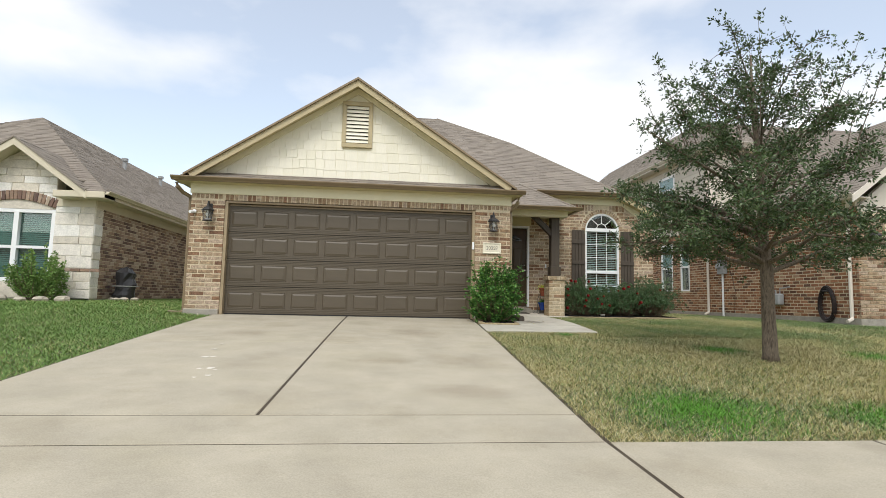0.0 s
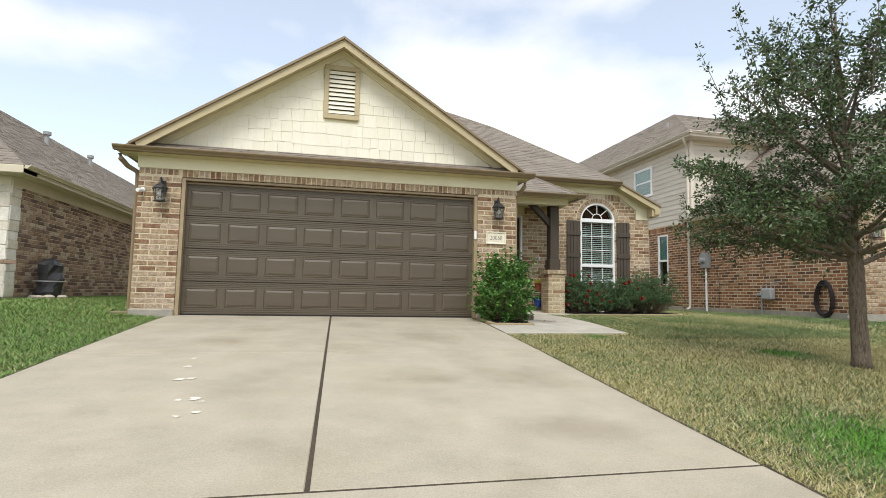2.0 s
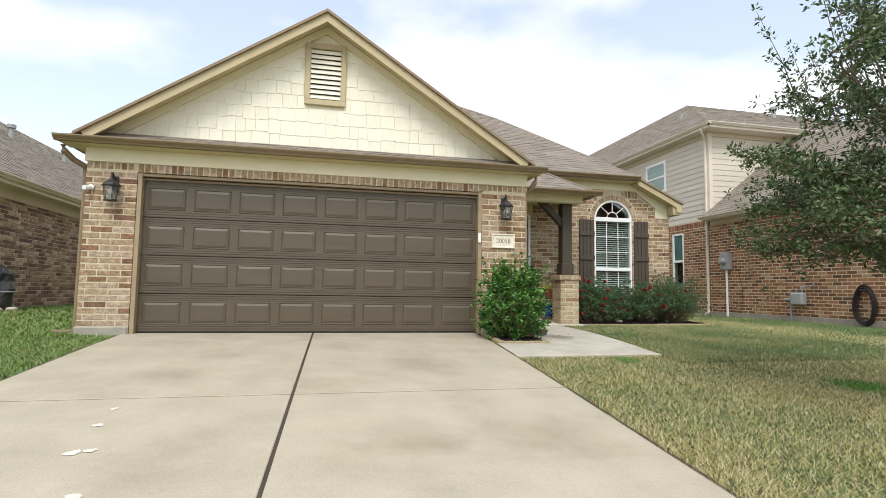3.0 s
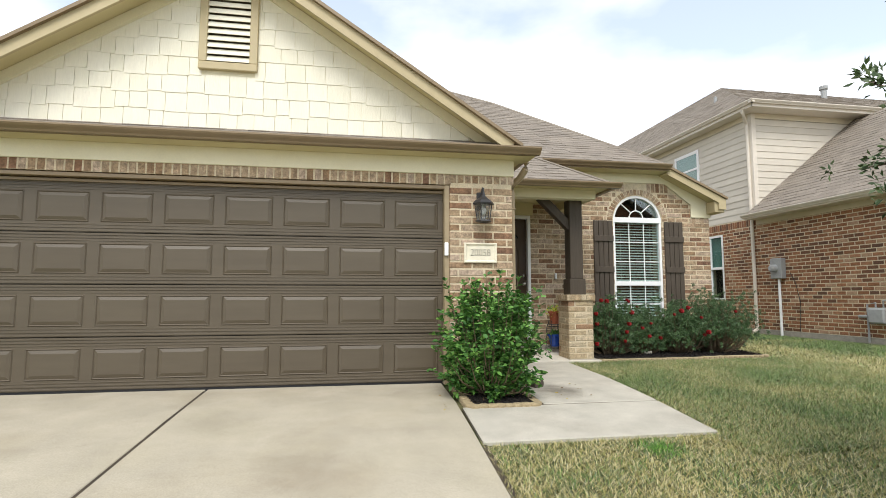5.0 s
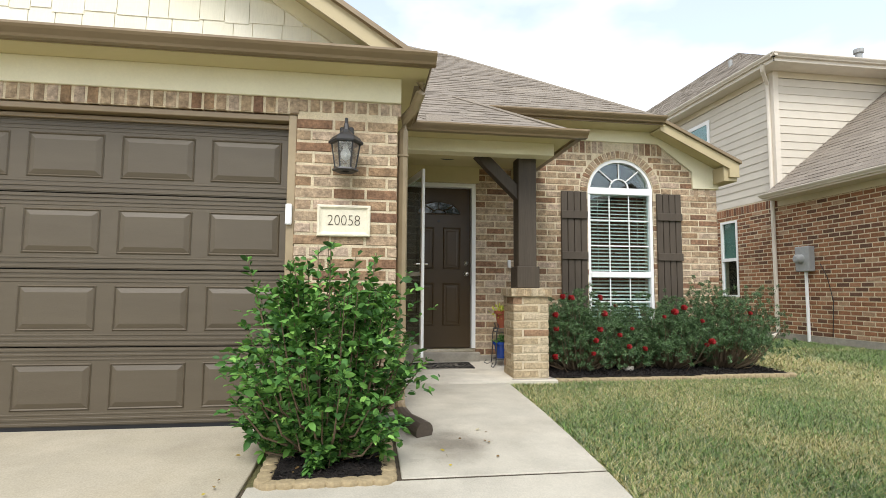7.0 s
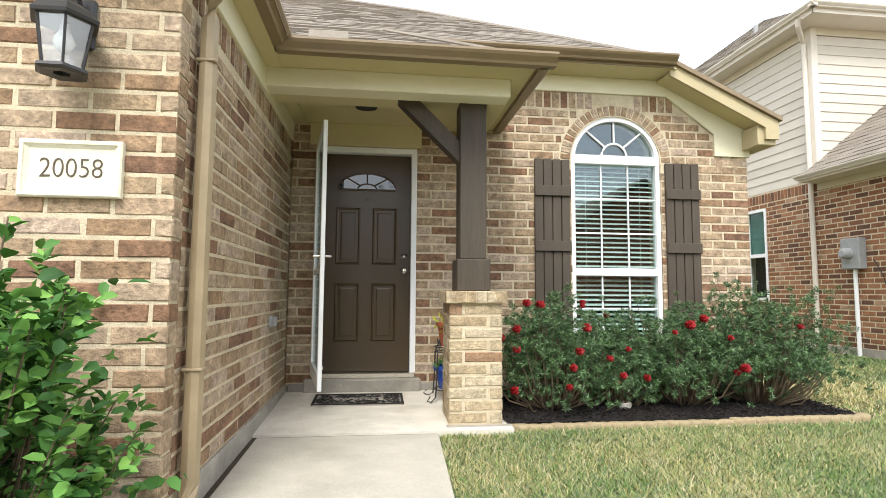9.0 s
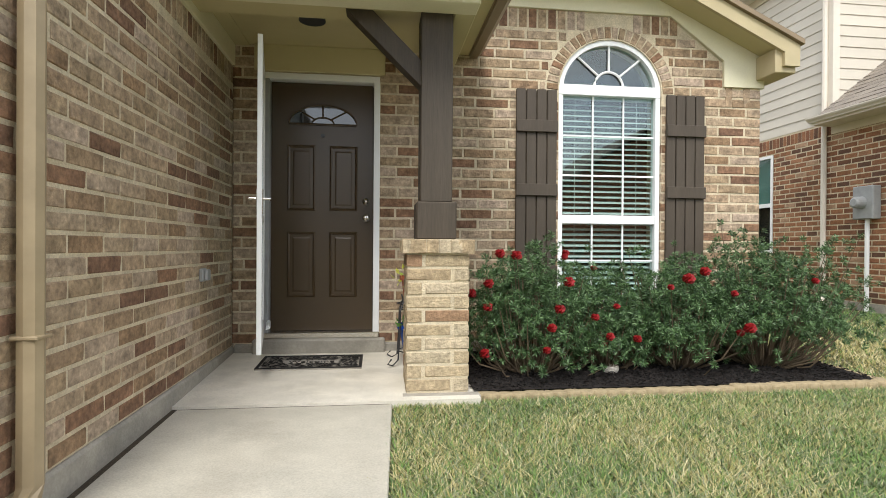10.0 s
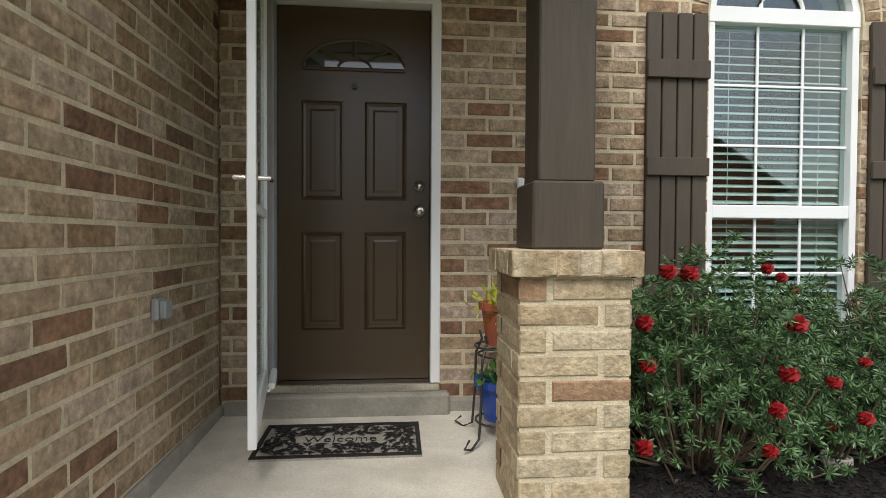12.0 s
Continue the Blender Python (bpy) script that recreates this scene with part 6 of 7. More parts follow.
# ---- street tree ----
def live_oak(x, y, z, seed=7):
    """A young oak: the trunk parts into rising limbs; branchlets carry dense leaf clusters with gaps between."""
    rng = np.random.default_rng(seed)
    s = thing("tree", "young live oak with grey bark and sparse upper shoots", "tree", loc=(x, y, z))
    wood, trunk = Mesh(), Mesh()
    tp = [(x, y, z - 0.05), (x, y, z + 0.05), (x, y + 0.01, z + 0.5), (x - 0.01, y, z + 1.0), (x - 0.03, y + 0.02, z + 1.5), (x - 0.05, y, z + 2.3), (x - 0.1, y + 0.03, z + 3.1), (x - 0.13, y, z + 3.8)]
    trunk.tube(tp, [0.108, 0.086, 0.076, 0.072, 0.060, 0.042, 0.026, 0.010], n=14)
    part("trunk", trunk, M["bark"], s, "grey furrowed trunk", smooth=True)
    bases, ways = [], []

    def cluster(c, run, n, size):
        way = rng.normal(size=(n, 3)) + run * 0.6 + [0, 0, 0.15]
        way /= np.linalg.norm(way, axis=1, keepdims=True)
        bases.append(c + way * size * rng.uniform(0.0, 0.8, (n, 1)))
        ways.append(way + rng.normal(size=(n, 3)) * 0.35)

    def branchlet(p, q, many, size):
        d = q - p
        run = d / np.linalg.norm(d)
        mid = (p + q) / 2 + rng.normal(size=3) * 0.025
        wood.tube([p, mid, q], [0.007, 0.004, 0.0015], n=4, caps=False)
        for t in np.linspace(0.3, 1.0, many):
            c = (1 - t) ** 2 * p + 2 * t * (1 - t) * mid + t * t * q
            cluster(c + rng.normal(size=3) * 0.025, run, 12, size)

    def limb(root, tip, sag, thick, subs, reach):
        mid = (root + tip) / 2 + np.array([0, 0, sag]) + rng.normal(size=3) * 0.05
        wood.tube([root, root * 0.56 + mid * 0.38 + tip * 0.06, mid, tip], [thick, thick * 0.8, thick * 0.55, 0.004], n=7, caps=False)
        a = math.atan2(tip[1] - root[1], tip[0] - root[0])
        for j in range(subs):
            t = 0.26 + 0.74 * (j + rng.random()) / subs
            p = (1 - t) ** 2 * root + 2 * t * (1 - t) * mid + t * t * tip
            b = a + rng.normal() * 0.95
            L_ = rng.uniform(0.22, 0.52) * reach * (1.2 - 0.5 * t)
            q = p + np.array([math.cos(b) * L_, math.sin(b) * L_, L_ * rng.uniform(-0.35, 0.7)])
            branchlet(p, q, 4, 0.075)
            u = rng.uniform(0.35, 0.75)
            p2 = p + (q - p) * u
            branchlet(p2, p2 + rng.normal(size=3) * [0.17, 0.17, 0.10], 2, 0.07)

    n_limb = 26
    for k in range(n_limb):
        f = (k + 0.5) / n_limb
        a = k * 2.399 + rng.uniform(-0.25, 0.25)
        zs = z + 1.0 + 1.9 * f ** 1.1
        reach = float(np.interp(f, [0, 0.25, 0.5, 0.75, 1.0], [1.5, 1.58, 1.32, 0.95, 0.5])) * rng.uniform(0.78, 1.08)
        rise = reach * rng.uniform(0.12, 0.45) + 0.9 * f ** 1.6 - (0.22 if f < 0.22 else 0.0)
        root = np.array([x - 0.02 - 0.03 * f, y, zs])
        tip = root + np.array([math.cos(a) * reach, math.sin(a) * reach, rise])
        limb(root, tip, 0.10 * reach, 0.032 * (1 - 0.5 * f), int(7 + 8 * reach), 1.0)
    # long side limbs toward the drive and the house
    for az, reach, zs, rise in ((138, 1.45, 1.3, 0.4), (154, 1.62, 1.6, 0.55), (180, 1.8, 1.5, 0.4), (192, 1.72, 1.9, 0.7), (122, 1.4, 1.5, 0.35), (225, 1.7, 1.4, 0.25), (166, 1.7, 1.15, 0.25), (205, 1.65, 1.15, 0.2), (250, 1.6, 1.3, 0.3)):
        a = radians(az)
        root = np.array([x - 0.02, y, z + zs])
        limb(root, root + np.array([math.cos(a) * reach, math.sin(a) * reach, rise]), 0.12, 0.028, 15, 0.75)
    # upright shoots at the top, leaves close along them
    for k in range(22):
        a = rng.uniform(0, 2 * math.pi)
        rr = rng.uniform(0.1, 1.5)
        p = np.array([x - 0.08 + math.cos(a) * rr * 0.7, y + math.sin(a) * rr * 0.7, z + 3.2 - rr * 0.5])
        q = p + np.array([math.cos(a) * 0.38, math.sin(a) * 0.38, rng.uniform(0.65, 1.25)])
        branchlet(p, q, 9, 0.05)
        for i in range(2):
            p2 = p + (q - p) * rng.uniform(0.15, 0.6)
            branchlet(p2, p2 + rng.normal(size=3) * 0.14 + [0, 0, 0.2], 3, 0.045)
    part("branchwork", wood, M["bark"], s, "thin grey limbs")
    base, way = np.concatenate(bases), np.concatenate(ways)
    n = len(base)
    part("crown", leaves("crown", base, way, rng.uniform(0.036, 0.058, n), rng.uniform(0.016, 0.026, n), M["oak_leaf"], rng=rng), None, s, "small dark green leaves")
    return s


live_oak(4.72, 6.06, -0.25)

# ---- neighbouring house with the white stone front ----
nl = thing("house", "single storey house with white stone front and brown brick side", "house", loc=(-8.5, 14, 0.15))
LX, LY = -6.3, 12.3
part("wall", Mesh().box(LX - 0.3, LX - 0.012, 12.63, 32, 0.0, 2.42), M["mortar"], nl, "brown brick side wall")
part("wall", Mesh().box(-14.0, -8.70, LY + 0.012, LY + 0.3, 0.0, 3.0).box(-7.12, LX - 0.012, LY + 0.012, LY + 0.3, 0.0, 2.5).box(-8.70, -7.12, LY + 0.012, LY + 0.3, 0.0, 0.55)
     .prism([(-8.70, 2.12), (-7.12, 2.12), (-7.12, 2.9), (-7.85, 3.45), (-8.70, 2.9)], "y", LY + 0.012, LY + 0.3).box(LX - 0.3, LX - 0.014, LY + 0.014, 12.64, 0.0, 2.42), M["stone"], nl, "white limestone front wall")
part("foundation", Mesh().box(LX - 0.35, LX + 0.015, LY - 0.015, 32, -0.1, 0.2).box(-14, LX, LY - 0.015, LY + 0.2, -0.1, 0.2), M["footing"], nl)
stones = Mesh()
r_ = random.Random(9)


def stone_courses(u0, u1, z0, z1, F, skip=None):
    z_ = z0
    while z_ < z1 - 0.05:
        h_ = min(r_.choice((0.16, 0.2, 0.26)), z1 - z_)
        u = u0
        while u < u1 - 0.02:
            w_ = min(r_.uniform(0.28, 0.62), u1 - u)
            if u1 - u - w_ < 0.12:
                w_ = u1 - u
            if not (skip and skip(u, u + w_, z_, z_ + h_)):
                vs, fs = brick_shape(w_ - 0.012, h_ - 0.012, 0.06, r_.randint(0, 5))
                m = F @ Matrix.Translation((u + w_ / 2, r_.uniform(-0.012, 0.0), z_ + h_ / 2))
                stones.add([m @ Vector(p) for p in vs], fs)
            u += w_
        z_ += h_


def in_window(a, b, c, d):
    return b > -8.68 and a < -7.14 and d > 0.58 and c < 2.32


stone_courses(-9.2, -7.12, 0.2, 3.3, face(0, LY, 0), lambda a, b, c, d: in_window(a, b, c, d) or d > 3.56 - 0.72 * max(abs(a + 7.85), abs(b + 7.85)))
stone_courses(-7.12, LX, 0.2, 0.78, face(0, LY, 0))
stone_courses(-7.12, LX, 0.86, 2.36, face(0, LY, 0))
stone_courses(LY, 12.63, 0.2, 2.36, face(LX, 0, 90))
part("stonework", stones, M["stone"], nl, "split face white limestone blocks", kind="stuff")
gb = Mesh()
for u, z_, ln, h_ in courses(12.64, 26.0, 0.2, 2.36, pitch=0.215, high=0.078):
    vs, fs = brick_shape(ln, h_, 0.05, 0)
    m = face(LX, 0, 90) @ Matrix.Translation((u, 0, z_))
    gb.add([m @ Vector(p) for p in vs], fs)
for k in range(20):
    t = (k + 0.5) / 20
    xx = -8.72 + 1.64 * t
    zz = 2.24 + 0.18 * math.sin(math.pi * t)
    vs, fs = brick_shape(0.2, 0.07, 0.08, 0)
    m = face(0, LY - 0.025, 0) @ Matrix.Translation((xx, 0, zz)) @ Matrix.Rotation(math.pi / 2 + (t - 0.5) * 0.6, 4, "Y")
    gb.add([m @ Vector(p) for p in vs], fs)
x_ = -7.12
while x_ < LX:
    vs, fs = brick_shape(0.19, 0.065, 0.06, 0)
    gb.add([face(0, LY - 0.01, 0) @ Matrix.Translation((x_ + 0.1, 0, 0.82)) @ Vector(p) for p in vs], fs)
    x_ += 0.2
part("brickwork", gb, M["grey_brick"], nl, "weathered brown brick", kind="stuff")
wn_ = part("window", Mesh().lattice([-8.70, -8.62, -7.96, -7.86, -7.20, -7.12], [0.55, 0.63, 1.26, 1.32, 2.04, 2.12], lambda i, j: i % 2 == 0 or j % 2 == 0, lambda u, d, z: (u, d, z), LY + 0.02, LY + 0.12), M["white"], nl, "white double window")
part("pane", Mesh().box(-8.65, -7.15, LY + 0.1, LY + 0.105, 0.6, 2.1), M["glass"], wn_)
M["teal_blind"] = material("teal_blind", [(112, 150, 142), (122, 158, 150)], 0.6)
lb = Mesh()
for k in range(36):
    zz = 0.6 + k * 0.042
    lb.hexa([(-8.63, LY + 0.14, zz), (-7.19, LY + 0.14, zz), (-7.19, LY + 0.16, zz + 0.034), (-8.63, LY + 0.16, zz + 0.034), (-8.63, LY + 0.138, zz + 0.002), (-7.19, LY + 0.138, zz + 0.002), (-7.19, LY + 0.158, zz + 0.036), (-8.63, LY + 0.158, zz + 0.036)])
part("blind", lb, M["teal_blind"], wn_, "pale teal blind")
# near-black sheet added for the unlit interior
part("room", Mesh().box(-8.7, -7.1, LY + 0.28, LY + 0.3, 0.5, 2.2), M["dark"], wn_)
# roof: hip with a ridge running back, and a small front gable
RXL, RZL = -9.85, 5.30
for q in ([(-5.95, 11.95, 2.5), (-5.95, 34, 2.5), (RXL, 34, RZL), (RXL, 16, RZL)], [(-14, 12.42, 2.825), (-6.403, 12.42, 2.825), (RXL, 16, RZL), (RXL - 0.05, 16, RZL)], [(-6.6, 11.95, 2.5), (-5.95, 11.95, 2.5), (-6.403, 12.42, 2.825), (-6.6, 12.42, 2.825)], [(-14, 34, 2.5), (-14, 11.95, 2.5), (RXL - 0.05, 16, RZL), (RXL - 0.05, 34, RZL)]):
    roof_deck(nl, q, name="roof", mat="shingle")
    shingled(nl, q, tab=0.26)
for q in ([(-6.35, 11.9, 2.52), (-6.35, 14.2, 2.52), (-7.85, 14.2, 3.62), (-7.85, 11.9, 3.62)], [(-9.35, 14.2, 2.52), (-9.35, 11.9, 2.52), (-7.85, 11.9, 3.62), (-7.85, 14.2, 3.62)]):
    roof_deck(nl, q, name="roof", mat="shingle")
    shingled(nl, q, tab=0.26)
M["pale_trim"] = material("pale_beige_trim", [(206, 196, 172), (212, 203, 180)], 0.6, stain=0.05)
part("rake_board", Mesh().prism([(-7.85, 3.60), (-6.33, 2.50), (-6.33, 2.33), (-7.85, 3.43)], "y", 11.92, 11.96), M["pale_trim"], nl)
part("rake_board", Mesh().prism([(-7.85, 3.60), (-9.37, 2.50), (-9.37, 2.33), (-7.85, 3.43)], "y", 11.92, 11.96), M["pale_trim"], nl)
part("soffit", Mesh().prism([(-7.85, 3.50), (-6.33, 2.40), (-6.33, 2.38), (-7.85, 3.48)], "y", 11.96, LY + 0.1).prism([(-7.85, 3.50), (-9.37, 2.40), (-9.37, 2.38), (-7.85, 3.48)], "y", 11.96, LY + 0.1), M["pale_trim"], nl)
part("fascia", Mesh().box(-5.985, -5.96, 11.95, 34, 2.375, 2.49), M["pale_trim"], nl)
part("gutter", gutter_run(Mesh(), (-5.97, 11.95, 2.52), (-5.97, 34, 2.52), (1, 0, 0)), M["pale_trim"], nl, "beige gutter")
part("eave_return", Mesh().cbox(-7.0, -5.96, 11.93, LY + 0.1, 2.36, 2.5, 0.01), M["pale_trim"], nl)
part("soffit", Mesh().box(LX - 0.02, -5.97, LY, 34, 2.38, 2.4), M["pale_trim"], nl)
part("frieze_board", Mesh().box(LX - 0.01, LX + 0.02, LY, 34, 2.2, 2.38).box(-7.1, LX, LY - 0.02, LY + 0.02, 2.2, 2.38), M["pale_trim"], nl)
for x_, y_, z_ in ((-8.6, 18.2, 4.3), (-8.8, 21.5, 4.45), (-10.6, 15.2, 4.7)):
    part("roof_vent", Mesh().lathe([(0.06, z_ - 0.2), (0.06, z_ + 0.35), (0.1, z_ + 0.36), (0.1, z_ + 0.45), (0.02, z_ + 0.47)], x_, y_, 12), M["steel"], nl)
part("faucet_box", Mesh().cbox(LX - 0.01, LX + 0.04, 13.55, 13.7, 0.4, 0.52), M["terracotta"], nl)

grill = thing("covered_reel", "black plastic wrapped hose reel standing by the brick wall", "hose reel", loc=(-5.98, 13.2, 0.15))
gm = Mesh()
rng = random.Random(2)
for k, (r0, z_) in enumerate(((0.24, 0.17), (0.27, 0.3), (0.23, 0.42), (0.26, 0.55), (0.22, 0.66), (0.24, 0.78), (0.14, 0.87), (0.03, 0.9))):
    for j in range(14):
        t = 2 * math.pi * j / 14
        rr = r0 * rng.uniform(0.82, 1.15)
        gm.v.append((-5.98 + rr * 0.85 * math.cos(t), 13.2 + rr * 0.9 * math.sin(t), 0.14 + (z_ - 0.17) * 1.1 + rng.uniform(-0.02, 0.02)))
for i in range(7):
    for j in range(14):
        a, b = i * 14 + j, i * 14 + (j + 1) % 14
        gm.f.append((a, b, b + 14, a + 14))
gm.f.append(tuple(7 * 14 + j for j in range(14)))
part("cover", gm, M["black"], grill)
part("strap", Mesh().tube([(-5.98 + 0.26 * math.cos(t * math.pi / 8), 13.2 + 0.28 * math.sin(t * math.pi / 8), 0.5) for t in range(17)], 0.012, n=6), M["steel"], grill)


def rocks(name, label, pts, size, seed):
    rg = random.Random(seed)
    for px, py_ in pts:
        z_ = float(ground_z(px, py_))
        mb = Mesh()
        s_ = size * rg.uniform(0.7, 1.3)
        mb.lathe([(s_ * 0.8, -0.03), (s_, s_ * 0.2), (s_ * 0.75, s_ * 0.5), (s_ * 0.3, s_ * 0.62)], 0, 0, 8)
        mb.v = [(px + p[0] * rg.uniform(0.8, 1.2), py_ + p[1] * rg.uniform(0.8, 1.2), z_ + p[2]) for p in mb.v]
        tagged(part(name, mb, M["rock"]), label, "rock", group="pale edging rocks")


rocks("rock", "pale limestone rock on the lawn edge", [(-6.12, 12.92), (-5.85, 12.9), (-5.68, 13.05), (-5.98, 12.82)], 0.1, 1)
rocks("rock", "pale limestone rock edging the neighbour's bed", [(-8.3, 11.4), (-7.9, 11.35), (-7.5, 11.35), (-7.1, 11.4), (-6.75, 11.45), (-6.4, 11.55)], 0.15, 2)
shrub("garden_shrub", "sparse yellow-green shrub in front of the stone wall", -7.0, 11.75, 0.1, 0.66, 0.42, 1.25, 110, 60, 0.06, 0.03, M["grass_green"], 51, lift=0.3)
shrub("garden_shrub", "dense dark green shrub under the window", -8.35, 11.7, 0.1, 0.5, 0.4, 0.62, 90, 50, 0.045, 0.022, M["shrub_leaf"], 52, lift=0.3)

# ---- neighbouring two storey house ----
nr = thing("house", "two storey house with red brick below and grey siding above", "house", loc=(14, 16, 0.05))
RX, RYF = 10.78, 10.97
side_wall = Mesh().box(RX + 0.005, RX + 0.3, RYF + 0.1, 17.7, 0.0, 2.93).box(RX + 0.005, RX + 0.3, 18.3, 18.8, 0.0, 2.93).box(RX + 0.005, RX + 0.3, 19.65, 30, 0.0, 2.93)
for ya, yb in ((17.7, 18.3), (18.8, 19.65)):
    side_wall.box(RX + 0.005, RX + 0.3, ya, yb, 0.0, 0.85).box(RX + 0.005, RX + 0.3, ya, yb, 2.62, 2.93)
part("wall", side_wall, M["mortar"], nr, "red brick side wall")
part("foundation", Mesh().box(RX - 0.012, RX + 0.3, RYF - 0.01, 30, -0.1, 0.14).box(RX, 11.55, RYF - 0.012, RYF + 0.3, -0.1, 0.14), M["footing"], nr)
rb = Mesh()


def nr_holes(za, zb):
    return [(-19.65, -18.8), (-18.3, -17.7)] if zb > 0.85 and za < 2.62 else []


for u, z_, ln, h_ in courses(-24.0, -RYF, 0.14, 2.72, holes=nr_holes, pitch=0.235, high=0.083):
    vs, fs = brick_shape(ln - 0.003, h_ - 0.003, 0.05, 0)
    m = face(RX, 0, -90) @ Matrix.Translation((u, 0, z_))
    rb.add([m @ Vector(p) for p in vs], fs)
u = -22.0
while u < -RYF:
    vs, fs = brick_shape(0.17, 0.072, 0.05, 0)
    m = face(RX, 0, -90) @ Matrix.Translation((u, 0, 2.81)) @ Matrix.Rotation(math.pi / 2, 4, "Y")
    rb.add([m @ Vector(p) for p in vs], fs)
    u += 0.083
part("brickwork", rb, M["red_brick"], nr, "red brown brick", kind="stuff")
part("wall", Mesh().box(RX + 0.01, 11.5, RYF + 0.012, RYF + 0.2, 0, 2.6).box(11.5, 18, RYF + 0.012, RYF + 0.2, 2.15, 2.6).box(16.5, 18, RYF + 0.012, RYF + 0.2, 0, 2.6), M["mortar"], nr, "tan brick front wall")
tb = Mesh()
for u, z_, ln, h_ in courses(RX, 11.5, 0.14, 2.5, pitch=0.235, high=0.083):
    vs, fs = brick_shape(ln, h_, 0.05, 0)
    tb.add([face(0, RYF, 0) @ Matrix.Translation((u, 0, z_)) @ Vector(p) for p in vs], fs)
part("brickwork", tb, M["brick_joined"], nr, "tan brick", kind="stuff")
ng = part("garage_door", Mesh().box(11.56, 16.5, RYF + 0.1, RYF + 0.15, 0, 2.15), M["cream"], nr, "cream sectional garage door")
for i in range(4):
    for j in range(8):
        a, c = 11.62 + j * 0.61, 0.08 + i * 0.53
        part("panel", Mesh().cbox(a, a + 0.5, RYF + 0.09, RYF + 0.105, c, c + 0.38, 0.01), M["cream"], ng)
# upper storey
UY = 16.45
part("wall", Mesh().box(RX + 0.03, 19, UY + 0.03, 30, 2.9, 5.62), M["siding"], nr, "upper wall")
lap = Mesh()
z_ = 2.93
while z_ < 5.5:
    lap.hexa([(RX, UY + 0.0, z_), (RX + 0.03, UY, z_), (RX + 0.03, 29, z_), (RX, 29, z_), (RX + 0.014, UY, z_ + 0.172), (RX + 0.03, UY, z_ + 0.172), (RX + 0.03, 29, z_ + 0.172), (RX + 0.014, 29, z_ + 0.172)])
    lap.hexa([(RX, UY, z_), (19, UY, z_), (19, UY + 0.03, z_), (RX, UY + 0.03, z_), (RX, UY + 0.014, z_ + 0.172), (19, UY + 0.014, z_ + 0.172), (19, UY + 0.03, z_ + 0.172), (RX, UY + 0.03, z_ + 0.172)])
    z_ += 0.17
part("siding", lap, M["siding"], nr, "grey beige lap siding", kind="stuff")
part("corner_board", Mesh().cbox(RX - 0.02, RX + 0.1, UY - 0.02, UY + 0.1, 2.93, 5.6, 0.005), M["beige_trim"], nr)
part("frieze_board", Mesh().box(RX - 0.015, RX + 0.02, UY, 29, 5.48, 5.62).box(RX, 19, UY - 0.015, UY + 0.02, 5.48, 5.62).box(RX - 0.02, RX + 0.02, RYF, UY, 2.73, 2.845), M["pale_trim"], nr)
EXR, EYR, EZR = 10.42, 15.98, 5.70
for q in ([(EXR, 30, EZR), (EXR, EYR, EZR), (13.3, 20.7, 8.15), (13.3, 30, 8.15)], [(EXR, EYR, EZR), (22, EYR, EZR), (22, 20.7, 8.15), (13.3, 20.7, 8.15)]):
    roof_deck(nr, q, name="roof", mat="shingle")
    shingled(nr, q, tab=0.26, course=0.16)
part("soffit", Mesh().box(EXR, RX + 0.1, EYR, 30, 5.62, 5.64).box(RX + 0.1, 22, EYR, UY + 0.1, 5.62, 5.64), M["beige_trim"], nr)
part("fascia", Mesh().box(EXR - 0.004, EXR + 0.02, EYR, 30, 5.61, 5.70).box(EXR - 0.004, 22, EYR - 0.004, EYR + 0.02, 5.61, 5.70).box(10.398, 10.425, 10.6, UY, 2.84, 2.915), M["beige_trim"], nr)
part("gutter", gutter_run(Mesh(), (EXR, EYR - 0.1, 5.76), (EXR, 30, 5.76), (-1, 0, 0)), M["beige_trim"], nr, "beige gutter")
part("gutter", gutter_run(Mesh(), (EXR - 0.1, EYR, 5.76), (22, EYR, 5.76), (0, -1, 0)), M["beige_trim"], nr)
for q in ([(10.4, UY, 2.92), (10.4, 10.6, 2.92), (13.85, 10.6, 5.61), (13.85, UY, 5.61)], [(17.4, 10.6, 2.92), (17.4, UY, 2.92), (13.85, UY, 5.61), (13.85, 10.6, 5.61)]):
    roof_deck(nr, q, name="roof", mat="shingle")
    shingled(nr, q, tab=0.26)
part("gutter", gutter_run(Mesh(), (10.42, 10.6, 2.95), (10.42, UY, 2.95), (-1, 0, 0)), M["beige_trim"], nr)
part("soffit", Mesh().box(10.4, RX + 0.02, 10.6, UY, 2.845, 2.862), M["beige_trim"], nr)
part("wall", Mesh().prism([(10.8, 2.6), (17.0, 2.6), (17.0, 2.7), (13.9, 5.2), (10.8, 2.7)], "y", RYF, RYF + 0.1), M["siding"], nr)
part("rake_board", Mesh().prism([(10.35, 2.89), (13.85, 5.60), (13.85, 5.42), (10.35, 2.73)], "y", 10.58, 10.62), M["beige_trim"], nr)
